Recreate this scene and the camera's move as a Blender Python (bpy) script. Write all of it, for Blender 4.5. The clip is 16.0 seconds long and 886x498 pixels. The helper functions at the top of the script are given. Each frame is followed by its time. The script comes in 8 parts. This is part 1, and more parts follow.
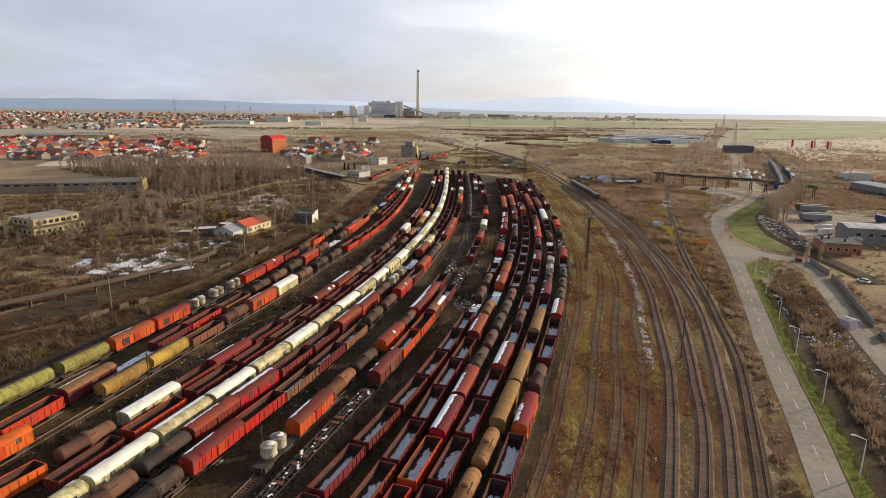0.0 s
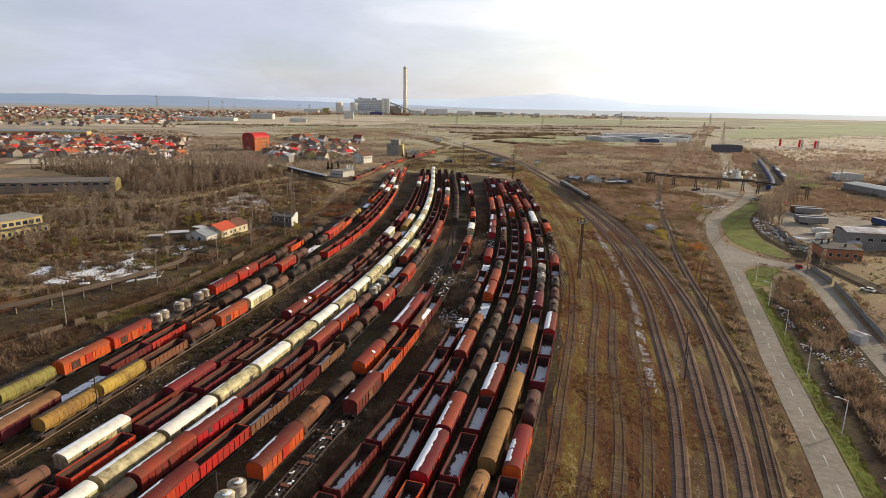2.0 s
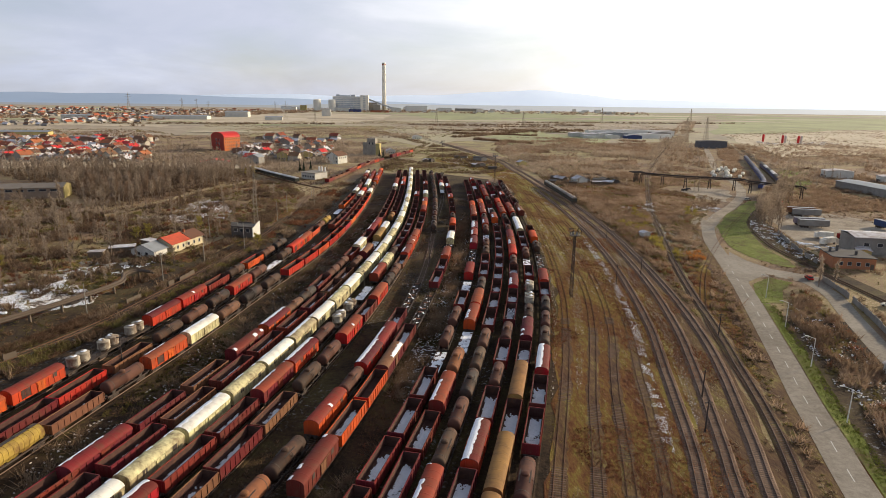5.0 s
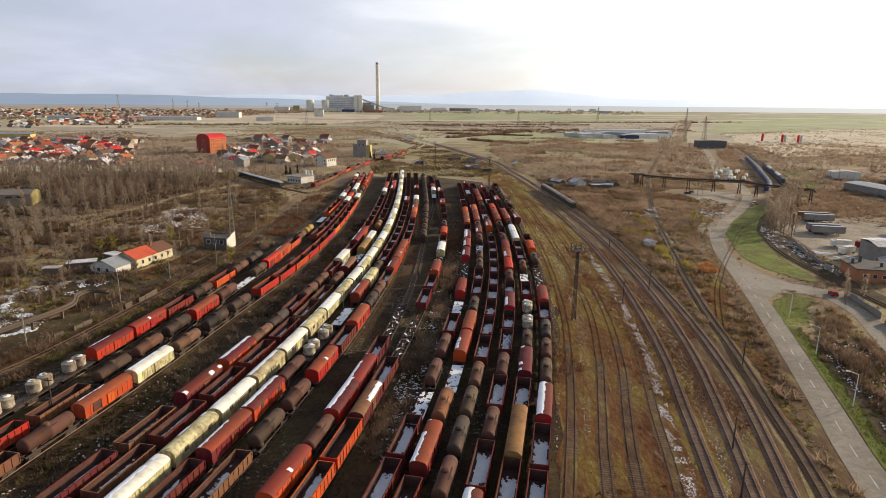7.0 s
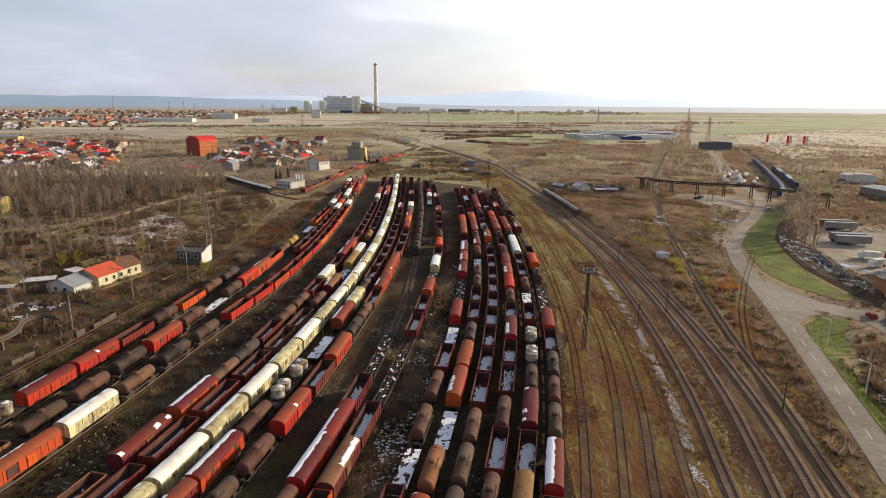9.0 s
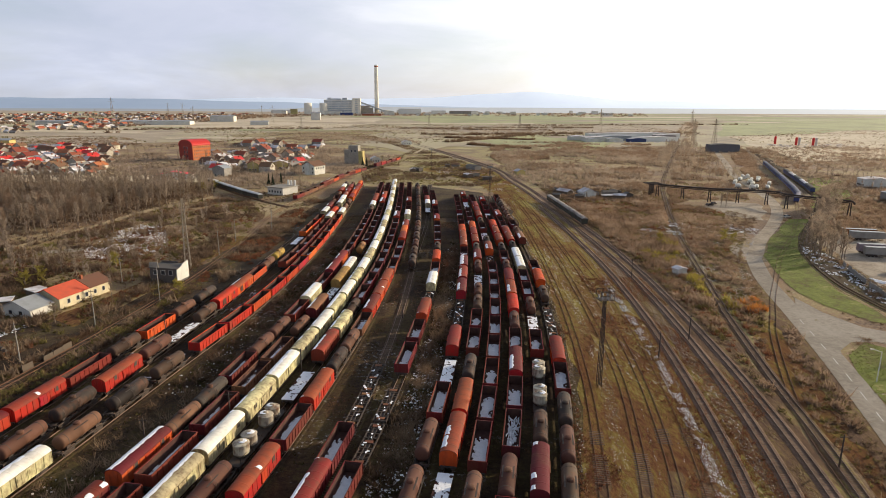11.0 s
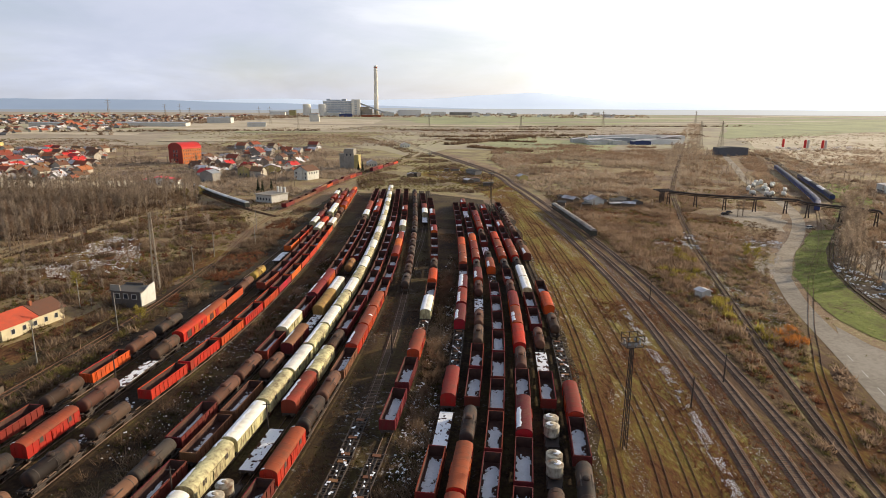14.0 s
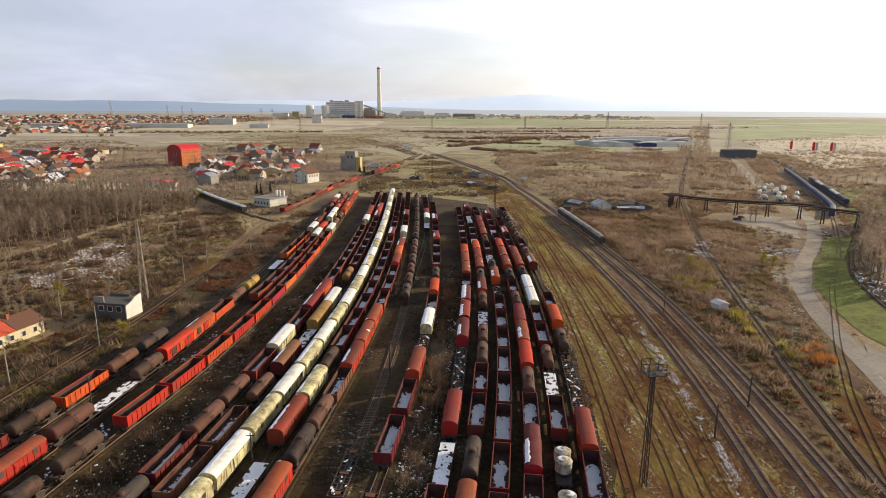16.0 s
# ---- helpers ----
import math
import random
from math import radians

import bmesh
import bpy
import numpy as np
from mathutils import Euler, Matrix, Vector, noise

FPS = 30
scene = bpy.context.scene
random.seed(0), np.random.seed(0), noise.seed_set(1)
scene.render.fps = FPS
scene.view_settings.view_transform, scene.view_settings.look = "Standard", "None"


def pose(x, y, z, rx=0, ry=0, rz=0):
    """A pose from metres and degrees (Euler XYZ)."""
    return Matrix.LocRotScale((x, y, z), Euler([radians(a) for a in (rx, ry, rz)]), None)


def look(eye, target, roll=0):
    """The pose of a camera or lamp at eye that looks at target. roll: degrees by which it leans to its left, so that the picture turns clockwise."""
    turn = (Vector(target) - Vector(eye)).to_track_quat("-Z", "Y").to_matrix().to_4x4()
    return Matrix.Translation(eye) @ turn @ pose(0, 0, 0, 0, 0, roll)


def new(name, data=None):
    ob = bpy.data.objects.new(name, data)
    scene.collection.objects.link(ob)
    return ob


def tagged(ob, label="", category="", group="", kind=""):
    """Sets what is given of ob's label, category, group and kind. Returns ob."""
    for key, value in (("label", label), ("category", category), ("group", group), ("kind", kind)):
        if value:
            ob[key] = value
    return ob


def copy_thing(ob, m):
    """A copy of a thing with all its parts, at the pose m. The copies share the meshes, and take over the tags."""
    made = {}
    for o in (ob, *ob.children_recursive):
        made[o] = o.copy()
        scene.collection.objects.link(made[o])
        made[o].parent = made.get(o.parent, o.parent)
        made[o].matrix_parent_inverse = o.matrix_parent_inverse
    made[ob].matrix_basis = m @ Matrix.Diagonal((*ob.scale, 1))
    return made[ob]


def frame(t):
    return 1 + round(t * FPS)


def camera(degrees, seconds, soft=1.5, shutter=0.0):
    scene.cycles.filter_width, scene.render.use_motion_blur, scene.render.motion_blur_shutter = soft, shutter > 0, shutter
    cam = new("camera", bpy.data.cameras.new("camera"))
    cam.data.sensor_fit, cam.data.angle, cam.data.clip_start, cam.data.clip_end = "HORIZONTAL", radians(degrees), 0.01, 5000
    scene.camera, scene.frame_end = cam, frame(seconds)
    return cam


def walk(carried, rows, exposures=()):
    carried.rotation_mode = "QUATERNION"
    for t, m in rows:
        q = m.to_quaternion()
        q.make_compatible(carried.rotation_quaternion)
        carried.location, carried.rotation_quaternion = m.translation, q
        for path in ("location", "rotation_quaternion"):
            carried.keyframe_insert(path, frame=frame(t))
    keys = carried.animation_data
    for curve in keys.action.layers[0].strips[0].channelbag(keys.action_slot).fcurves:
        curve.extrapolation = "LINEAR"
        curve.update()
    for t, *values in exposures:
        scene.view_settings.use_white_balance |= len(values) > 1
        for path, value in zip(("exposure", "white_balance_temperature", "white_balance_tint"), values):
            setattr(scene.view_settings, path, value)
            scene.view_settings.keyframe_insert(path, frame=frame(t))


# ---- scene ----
# The drone's flight: seconds, place in metres, pitch, yaw to the left, roll.
cam = camera(72.00, 16.0, soft=0.6)
FLIGHT = [
    (0.0, -0.00, 0.00, 59.99, -13.50, -0.00, 0.80),
    (0.5, 0.12, 3.10, 60.08, -13.56, 0.51, 0.86),
    (1.0, 0.27, 6.26, 60.16, -13.66, 0.95, 0.93),
    (1.5, 0.46, 9.60, 60.25, -13.70, 0.76, 1.01),
    (2.0, 0.68, 13.16, 60.34, -13.73, -1.24, 1.08),
    (2.5, 0.93, 16.96, 60.40, -13.77, -2.19, 1.05),
    (3.0, 1.24, 20.93, 60.46, -13.85, -2.36, 1.05),
    (3.5, 1.62, 25.03, 60.50, -13.87, -2.53, 0.99),
    (4.0, 2.05, 29.22, 60.52, -13.93, -2.71, 0.94),
    (6.5, 5.61, 53.28, 60.75, -14.05, -3.32, 0.60),
    (7.0, 6.40, 58.41, 60.67, -14.04, -3.42, 0.59),
    (7.5, 7.20, 63.60, 60.59, -14.01, -3.46, 0.56),
    (8.0, 7.96, 68.82, 60.54, -14.00, -3.46, 0.57),
    (8.5, 8.69, 74.02, 60.51, -13.94, -3.47, 0.53),
    (9.0, 9.39, 79.14, 60.50, -13.96, -3.47, 0.48),
    (11.5, 12.51, 102.64, 60.52, -13.77, -3.28, 0.32),
    (12.0, 12.95, 106.64, 60.63, -13.76, -3.27, 0.31),
    (12.5, 13.35, 110.52, 60.77, -13.75, -3.28, 0.27),
    (13.0, 13.74, 114.25, 60.91, -13.74, -3.27, 0.33),
    (13.5, 14.10, 117.78, 61.03, -13.70, -3.28, 0.34),
    (14.0, 14.44, 121.03, 61.12, -13.71, -3.27, 0.36),
    (14.5, 14.73, 123.98, 61.17, -13.64, -3.28, 0.38),
    (15.0, 14.96, 126.61, 61.18, -13.63, -3.24, 0.41),
    (15.5, 15.15, 129.04, 61.19, -13.59, -3.21, 0.42),
    (16.0, 15.34, 131.39, 61.19, -13.59, -2.96, 0.39),
]


def heading(x, y, z, pitch, yaw, roll):
    """The camera's pose: yaw about the vertical, pitch up, then roll about its own axis."""
    return pose(x, y, z, 90 + pitch, 0, yaw) @ pose(0, 0, 0, 0, 0, roll)


walk(cam, [(t, heading(x, y, z, p, w, r)) for t, x, y, z, p, w, r in FLIGHT], exposures=((0.0, 0.07), (16.0, 0.18)))

# ---- sky and sun ----
SUN_AZ, SUN_EL = radians(66), radians(17)      # to the right of the flight and ahead of it
SUN_WAY = Vector((math.sin(SUN_AZ) * math.cos(SUN_EL), math.cos(SUN_AZ) * math.cos(SUN_EL), math.sin(SUN_EL)))
world = bpy.data.worlds.new("sky")
scene.world = world
world.use_nodes = True
wn, wl = world.node_tree.nodes, world.node_tree.links
wn.clear()


def wnode(kind, **sets):
    n = wn.new(kind)
    for key, value in sets.items():
        n.inputs[key.replace("_", " ")].default_value = value
    return n


sky = wn.new("ShaderNodeTexSky")
sky.sky_type, sky.sun_disc = "NISHITA", False
sky.sun_elevation, sky.sun_rotation = SUN_EL, SUN_AZ
sky.dust_density = 1.0
coord = wn.new("ShaderNodeTexCoord")
flat = wn.new("ShaderNodeMapping")
flat.inputs["Scale"].default_value = (1.0, 1.0, 3.4)
clouds = wnode("ShaderNodeTexNoise", Scale=2.3, Detail=6.0, Roughness=0.52, Distortion=0.35)
cover = wn.new("ShaderNodeValToRGB")
cover.color_ramp.elements[0].position, cover.color_ramp.elements[1].position = 0.34, 0.56
cover.color_ramp.elements[0].color = (0.55, 0.55, 0.55, 1)
puffs = wnode("ShaderNodeTexNoise", Scale=3.4, Detail=7.0, Roughness=0.55, Distortion=0.5)
shade = wn.new("ShaderNodeValToRGB")             # bellies and lit rims of the cloud
while len(shade.color_ramp.elements) < 3:
    shade.color_ramp.elements.new(0.5)
for e, (p, c) in zip(shade.color_ramp.elements, ((0.32, (0.93, 0.94, 0.97)), (0.50, (1.04, 1.03, 1.04)), (0.66, (1.22, 1.19, 1.17)))):
    e.position, e.color = p, (*c, 1)
body = wn.new("ShaderNodeMix")
body.data_type, body.blend_type = "RGBA", "MULTIPLY"
body.inputs["Factor"].default_value = 1.0
height = wn.new("ShaderNodeSeparateXYZ")
low = wn.new("ShaderNodeMapRange")               # the cloud bank lies low, the zenith is clear
for key, value in (("From Min", 0.28), ("From Max", 0.62), ("To Min", 1.0), ("To Max", 0.22)):
    low.inputs[key].default_value = value
thin = wn.new("ShaderNodeMath")
thin.operation = "MULTIPLY"
toward = wn.new("ShaderNodeVectorMath")
toward.operation = "DOT_PRODUCT"
toward.inputs[1].default_value = SUN_WAY
glow = wn.new("ShaderNodeValToRGB")             # thin cloud shines brighter round the sun
while len(glow.color_ramp.elements) < 5:
    glow.color_ramp.elements.new(0.5)
for e, (p, c) in zip(glow.color_ramp.elements,
                     ((0.0, (0.54, 0.585, 0.70)), (0.25, (0.61, 0.645, 0.76)), (0.45, (0.80, 0.82, 0.89)), (0.66, (1.15, 1.14, 1.12)), (0.9, (1.7, 1.66, 1.55)))):
    e.position, e.color = p, (*c, 1)
air = wn.new("ShaderNodeMix")
air.data_type = "RGBA"
gain = wn.new("ShaderNodeVectorMath")
gain.operation = "SCALE"
gain.inputs["Scale"].default_value = 0.12
lit = wnode("ShaderNodeBackground", Strength=1.0)
end = wn.new("ShaderNodeOutputWorld")
wl.new(coord.outputs["Generated"], flat.inputs["Vector"])
wl.new(flat.outputs["Vector"], clouds.inputs["Vector"])
wl.new(clouds.outputs["Fac"], cover.inputs["Fac"])
wl.new(coord.outputs["Generated"], toward.inputs[0])
wl.new(toward.outputs["Value"], glow.inputs["Fac"])
wl.new(sky.outputs["Color"], gain.inputs[0])
wl.new(coord.outputs["Generated"], height.inputs[0])
wl.new(height.outputs["Z"], low.inputs["Value"])
wl.new(low.outputs["Result"], thin.inputs[0])
wl.new(cover.outputs["Color"], thin.inputs[1])
wl.new(thin.outputs["Value"], air.inputs["Factor"])
wl.new(gain.outputs["Vector"], air.inputs["A"])
wl.new(flat.outputs["Vector"], puffs.inputs["Vector"])
wl.new(puffs.outputs["Fac"], shade.inputs["Fac"])
wl.new(glow.outputs["Color"], body.inputs["A"])
wl.new(shade.outputs["Color"], body.inputs["B"])
wl.new(body.outputs["Result"], air.inputs["B"])
wl.new(air.outputs["Result"], lit.inputs["Color"])
wl.new(lit.outputs["Background"], end.inputs["Surface"])

sun = new("sun", bpy.data.lights.new("sun", "SUN"))
sun.data.energy, sun.data.angle, sun.data.color = 5.0, radians(2.2), (1.0, 0.83, 0.60)
sun.matrix_world = look((0, 0, 300), Vector((0, 0, 300)) - SUN_WAY)

# ---- materials ----
MATS = {}


def material(name, base, rough=0.8, metal=0.0, grain=2.0, stain=0.25, vary=0.0, rust=0.0, rust_col=(0.13, 0.055, 0.03),
             dirt=(0.09, 0.07, 0.055), bump=0.0, bump_scale=8.0, islands=0.0, streak=1.0):
    """A weathered surface: base colour, stains and rust at two scales, a change of tone from thing to thing."""
    if name in MATS:
        return MATS[name]
    m = bpy.data.materials.new(name)
    m.use_nodes = True
    nt = m.node_tree
    n, l = nt.nodes, nt.links
    bsdf = n["Principled BSDF"]
    bsdf.inputs["Roughness"].default_value, bsdf.inputs["Metallic"].default_value = rough, metal
    bsdf.inputs["Specular IOR Level"].default_value = 0.5 if rough < 0.5 else 0.2
    co = n.new("ShaderNodeTexCoord")
    geo = n.new("ShaderNodeNewGeometry")
    info = n.new("ShaderNodeObjectInfo")
    shift = n.new("ShaderNodeVectorMath")
    shift.operation = "MULTIPLY_ADD"
    shift.inputs[1].default_value = (1, 1, streak)
    spread = n.new("ShaderNodeVectorMath")
    spread.operation = "SCALE"
    spread.inputs[0].default_value = (37.0, 91.0, 53.0)
    l.new(info.outputs["Random"], spread.inputs["Scale"])
    l.new(co.outputs["Object"], shift.inputs[0])
    l.new(spread.outputs["Vector"], shift.inputs[2])

    def noise_at(scale, detail=4.0, rough_=0.6):
        t = n.new("ShaderNodeTexNoise")
        t.inputs["Scale"].default_value, t.inputs["Detail"].default_value, t.inputs["Roughness"].default_value = scale, detail, rough_
        l.new(shift.outputs["Vector"], t.inputs["Vector"])
        return t.outputs["Fac"]

    def mix(fac, a, b, blend="MIX"):
        x = n.new("ShaderNodeMix")
        x.data_type, x.blend_type = "RGBA", blend
        for sock, value in ((x.inputs["Factor"], fac), (x.inputs["A"], a), (x.inputs["B"], b)):
            if hasattr(value, "is_output"):
                l.new(value, sock)
            else:
                sock.default_value = value if not isinstance(value, tuple) else (*value, 1)
        return x.outputs["Result"]

    def ramp(fac, lo, hi, top=1.0):
        r = n.new("ShaderNodeMapRange")
        r.inputs["From Min"].default_value, r.inputs["From Max"].default_value, r.inputs["To Max"].default_value = lo, hi, top
        l.new(fac, r.inputs["Value"])
        return r.outputs["Result"]

    col = base
    fine = noise_at(grain)
    large = noise_at(grain * 0.22, 3.0)
    if vary:
        hsv = n.new("ShaderNodeHueSaturation")
        hsv.inputs["Color"].default_value = (*base, 1)
        val = n.new("ShaderNodeMapRange")
        val.inputs["To Min"].default_value, val.inputs["To Max"].default_value = 1 - vary, 1 + vary
        l.new(info.outputs["Random"], val.inputs["Value"])
        l.new(val.outputs["Result"], hsv.inputs["Value"])
        wob = n.new("ShaderNodeMath")
        wob.operation = "MULTIPLY_ADD"
        wob.inputs[1].default_value, wob.inputs[2].default_value = 0.03, 0.488
        l.new(info.outputs["Random"], wob.inputs[0])
        l.new(wob.outputs["Value"], hsv.inputs["Hue"])
        col = hsv.outputs["Color"]
    if islands:
        iv = n.new("ShaderNodeHueSaturation")
        val = n.new("ShaderNodeMapRange")
        val.inputs["To Min"].default_value, val.inputs["To Max"].default_value = 1 - islands, 1 + islands
        l.new(geo.outputs["Random Per Island"], val.inputs["Value"])
        l.new(val.outputs["Result"], iv.inputs["Value"])
        if hasattr(col, "is_output"):
            l.new(col, iv.inputs["Color"])
        else:
            iv.inputs["Color"].default_value = (*col, 1)
        col = iv.outputs["Color"]
    col = mix(ramp(large, 0.35, 0.75, stain), col, dirt)
    col = mix(ramp(fine, 0.45, 0.8, stain), col, dirt)
    if rust:
        both = n.new("ShaderNodeMath")
        both.operation = "MULTIPLY"
        l.new(ramp(fine, 0.40, 0.70), both.inputs[0])
        l.new(ramp(large, 0.42, 0.62, rust), both.inputs[1])
        col = mix(both.outputs["Value"], col, rust_col)
    if hasattr(col, "is_output"):
        l.new(col, bsdf.inputs["Base Color"])
    if bump:
        b = n.new("ShaderNodeBump")
        b.inputs["Strength"].default_value, b.inputs["Distance"].default_value = 1.0, bump
        l.new(noise_at(bump_scale, 5.0), b.inputs["Height"])
        l.new(b.outputs["Normal"], bsdf.inputs["Normal"])
    MATS[name] = m
    return m


def paint(name, base, rust=0.5, vary=0.18, rough=0.78, stain=0.3, grain=0.9, dirt=(0.062, 0.036, 0.026)):
    return material(name, base, rough=rough, grain=grain, stain=stain, vary=vary, rust=rust, dirt=dirt, bump=0.01, bump_scale=3.0, streak=0.5)


def mottled(name, stops, scale=0.05, fine=0.6, rough=0.92, bump=0.0, speck=None, speck_amount=0.5, distort=0.6, stretch=1.0, gloss=0.12, leafy=0.0, fuzz=0.015):
    """Ground: colours that follow one another in patches at a large and a small scale, with specks of litter or snow."""
    m = bpy.data.materials.new(name)
    m.use_nodes = True
    n, l = m.node_tree.nodes, m.node_tree.links
    bsdf = n["Principled BSDF"]
    bsdf.inputs["Roughness"].default_value = rough
    bsdf.inputs["Specular IOR Level"].default_value = gloss
    bsdf.inputs["Sheen Weight"].default_value, bsdf.inputs["Sheen Roughness"].default_value = fuzz, 0.45    # dry fibres and dust; also lifts far ground in place of haze
    bsdf.inputs["Sheen Tint"].default_value = (1.0, 0.96, 0.91, 1)
    co = n.new("ShaderNodeNewGeometry")
    drawn = n.new("ShaderNodeMapping")                # patches drawn out along the tracks
    drawn.inputs["Rotation"].default_value, drawn.inputs["Scale"].default_value = (0, 0, radians(18) if stretch != 1 else 0), (1, stretch, 1)
    l.new(co.outputs["Position"], drawn.inputs["Vector"])

    def noise_at(sc, detail, ro=0.6, dist=0.0):
        t = n.new("ShaderNodeTexNoise")
        t.inputs["Scale"].default_value, t.inputs["Detail"].default_value = sc, detail
        t.inputs["Roughness"].default_value, t.inputs["Distortion"].default_value = ro, dist
        l.new(drawn.outputs["Vector"], t.inputs["Vector"])
        return t.outputs["Fac"]

    big, small = noise_at(scale, 6.0, 0.62, distort), noise_at(fine, 7.0, 0.78)
    add = n.new("ShaderNodeMath")
    add.operation = "MULTIPLY_ADD"
    add.inputs[1].default_value = 0.52
    half = n.new("ShaderNodeMath")
    half.operation = "MULTIPLY"
    half.inputs[1].default_value = 0.48
    l.new(small, half.inputs[0])
    l.new(big, add.inputs[0])
    l.new(half.outputs["Value"], add.inputs[2])
    r = n.new("ShaderNodeValToRGB")
    el = r.color_ramp.elements
    while len(el) < len(stops):
        el.new(0.5)
    for e, (p, c) in zip(el, stops):
        e.position, e.color = p, (*c, 1)
    wide = n.new("ShaderNodeMath")                    # stretch the narrow middle of the noise
    wide.operation = "MULTIPLY_ADD"
    wide.inputs[1].default_value, wide.inputs[2].default_value = 3.4, -1.2
    l.new(add.outputs["Value"], wide.inputs[0])
    l.new(wide.outputs["Value"], r.inputs["Fac"])
    col = r.outputs["Color"]
    if speck:
        where = n.new("ShaderNodeMath")
        where.operation = "MULTIPLY"
        a, b = n.new("ShaderNodeMapRange"), n.new("ShaderNodeMapRange")
        a.inputs["From Min"].default_value, a.inputs["From Max"].default_value = 0.54, 0.66
        b.inputs["From Min"].default_value, b.inputs["From Max"].default_value = 0.56, 0.64
        b.inputs["To Max"].default_value = speck_amount
        l.new(noise_at(0.035, 3.0, 0.6, 1.0), a.inputs["Value"])
        l.new(noise_at(0.9, 4.0, 0.75), b.inputs["Value"])
        l.new(a.outputs["Result"], where.inputs[0])
        l.new(b.outputs["Result"], where.inputs[1])
        x = n.new("ShaderNodeMix")
        x.data_type = "RGBA"
        l.new(where.outputs["Value"], x.inputs["Factor"])
        l.new(col, x.inputs["A"])
        x.inputs["B"].default_value = (*speck, 1)
        col = x.outputs["Result"]
    l.new(col, bsdf.inputs["Base Color"])
    if bump:
        b = n.new("ShaderNodeBump")
        b.inputs["Strength"].default_value, b.inputs["Distance"].default_value = 1.0, bump
        l.new(small, b.inputs["Height"])
        l.new(b.outputs["Normal"], bsdf.inputs["Normal"])
    if leafy:                                         # thin dry blades let some light through
        thin_ = n.new("ShaderNodeBsdfTranslucent")
        both = n.new("ShaderNodeMixShader")
        both.inputs["Fac"].default_value = leafy
        l.new(col, thin_.inputs["Color"])
        l.new(bsdf.outputs["BSDF"], both.inputs[1])
        l.new(thin_.outputs["BSDF"], both.inputs[2])
        l.new(both.outputs["Shader"], n["Material Output"].inputs["Surface"])
    MATS[name] = m
    return m


def foliage(name, dark, mid, light, scale=0.05, fine=0.4, leafy=0.4):
    return mottled(name, [(0.08, dark), (0.5, mid), (0.92, light)], scale=scale, fine=fine, leafy=leafy, gloss=0.05, fuzz=0.07)


RED = paint("red_paint", (0.44, 0.022, 0.012))
ORANGE = paint("orange_red_paint", (0.53, 0.050, 0.012))
DULLRED = paint("dull_red_roof_paint", (0.25, 0.032, 0.020), rust=0.6, stain=0.35)
MAROON = paint("maroon_paint", (0.125, 0.013, 0.016), rust=0.5)
DARKRED = paint("dark_red_paint", (0.185, 0.015, 0.016), rust=0.4)
BROWN = paint("brown_paint", (0.20, 0.085, 0.045), rust=0.7)
CREAM = paint("cream_paint", (0.58, 0.51, 0.29), rust=0.6, vary=0.22, stain=0.6, grain=1.5)
WHITE = paint("white_paint", (0.78, 0.75, 0.66), rust=0.15, vary=0.08, stain=0.2)
TANKGREY = paint("tank_grey", (0.034, 0.026, 0.022), rust=0.8, vary=0.5, rough=0.72, dirt=(0.050, 0.034, 0.026))
TANKBROWN = paint("tank_brown", (0.115, 0.050, 0.034), rust=0.7, vary=0.4, dirt=(0.050, 0.031, 0.023))
TANKORANGE = paint("tank_orange", (0.27, 0.115, 0.042), rust=0.7, stain=0.45)
SILVER = paint("cement_grey", (0.50, 0.44, 0.34), rust=0.95, vary=0.25, stain=0.8, grain=1.6, dirt=(0.10, 0.075, 0.05))
TANKUMBER = paint("tank_umber", (0.066, 0.040, 0.028), rust=0.9, vary=0.4, stain=0.4, dirt=(0.040, 0.027, 0.020))
YELLOW = paint("yellow_paint", (0.37, 0.225, 0.05), rust=0.9, stain=0.4)
GREEN = paint("olive_green_paint", (0.30, 0.29, 0.075), rust=0.95, stain=0.4)
TAN = paint("tan_canvas", (0.29, 0.155, 0.050), rust=0.6, stain=0.4)
BLUE = paint("blue_paint", (0.05, 0.075, 0.19), rust=0.1)
STEEL = material("dark_steel", (0.055, 0.045, 0.04), rough=0.7, grain=1.5, stain=0.4, rust=0.6, rust_col=(0.10, 0.05, 0.03))
INSIDE = material("rusty_inside", (0.062, 0.024, 0.021), rough=0.9, grain=1.2, stain=0.5, rust=0.8)
RAILSTEEL = material("rail_steel", (0.19, 0.125, 0.095), rough=0.55, metal=0.3, grain=0.6, stain=0.3)
SNOW = material("snow", (0.82, 0.84, 0.88), rough=0.6, grain=1.6, stain=0.25, dirt=(0.5, 0.48, 0.46), bump=0.05, bump_scale=4.0)

# ---- mesh helpers ----
def quad_box(bm, x0, x1, y0, y1, z0, z1):
    v = [bm.verts.new(p) for p in ((x0, y0, z0), (x1, y0, z0), (x1, y1, z0), (x0, y1, z0), (x0, y0, z1), (x1, y0, z1), (x1, y1, z1), (x0, y1, z1))]
    for f in ((3, 2, 1, 0), (4, 5, 6, 7), (0, 1, 5, 4), (1, 2, 6, 5), (2, 3, 7, 6), (3, 0, 4, 7)):
        bm.faces.new([v[i] for i in f])


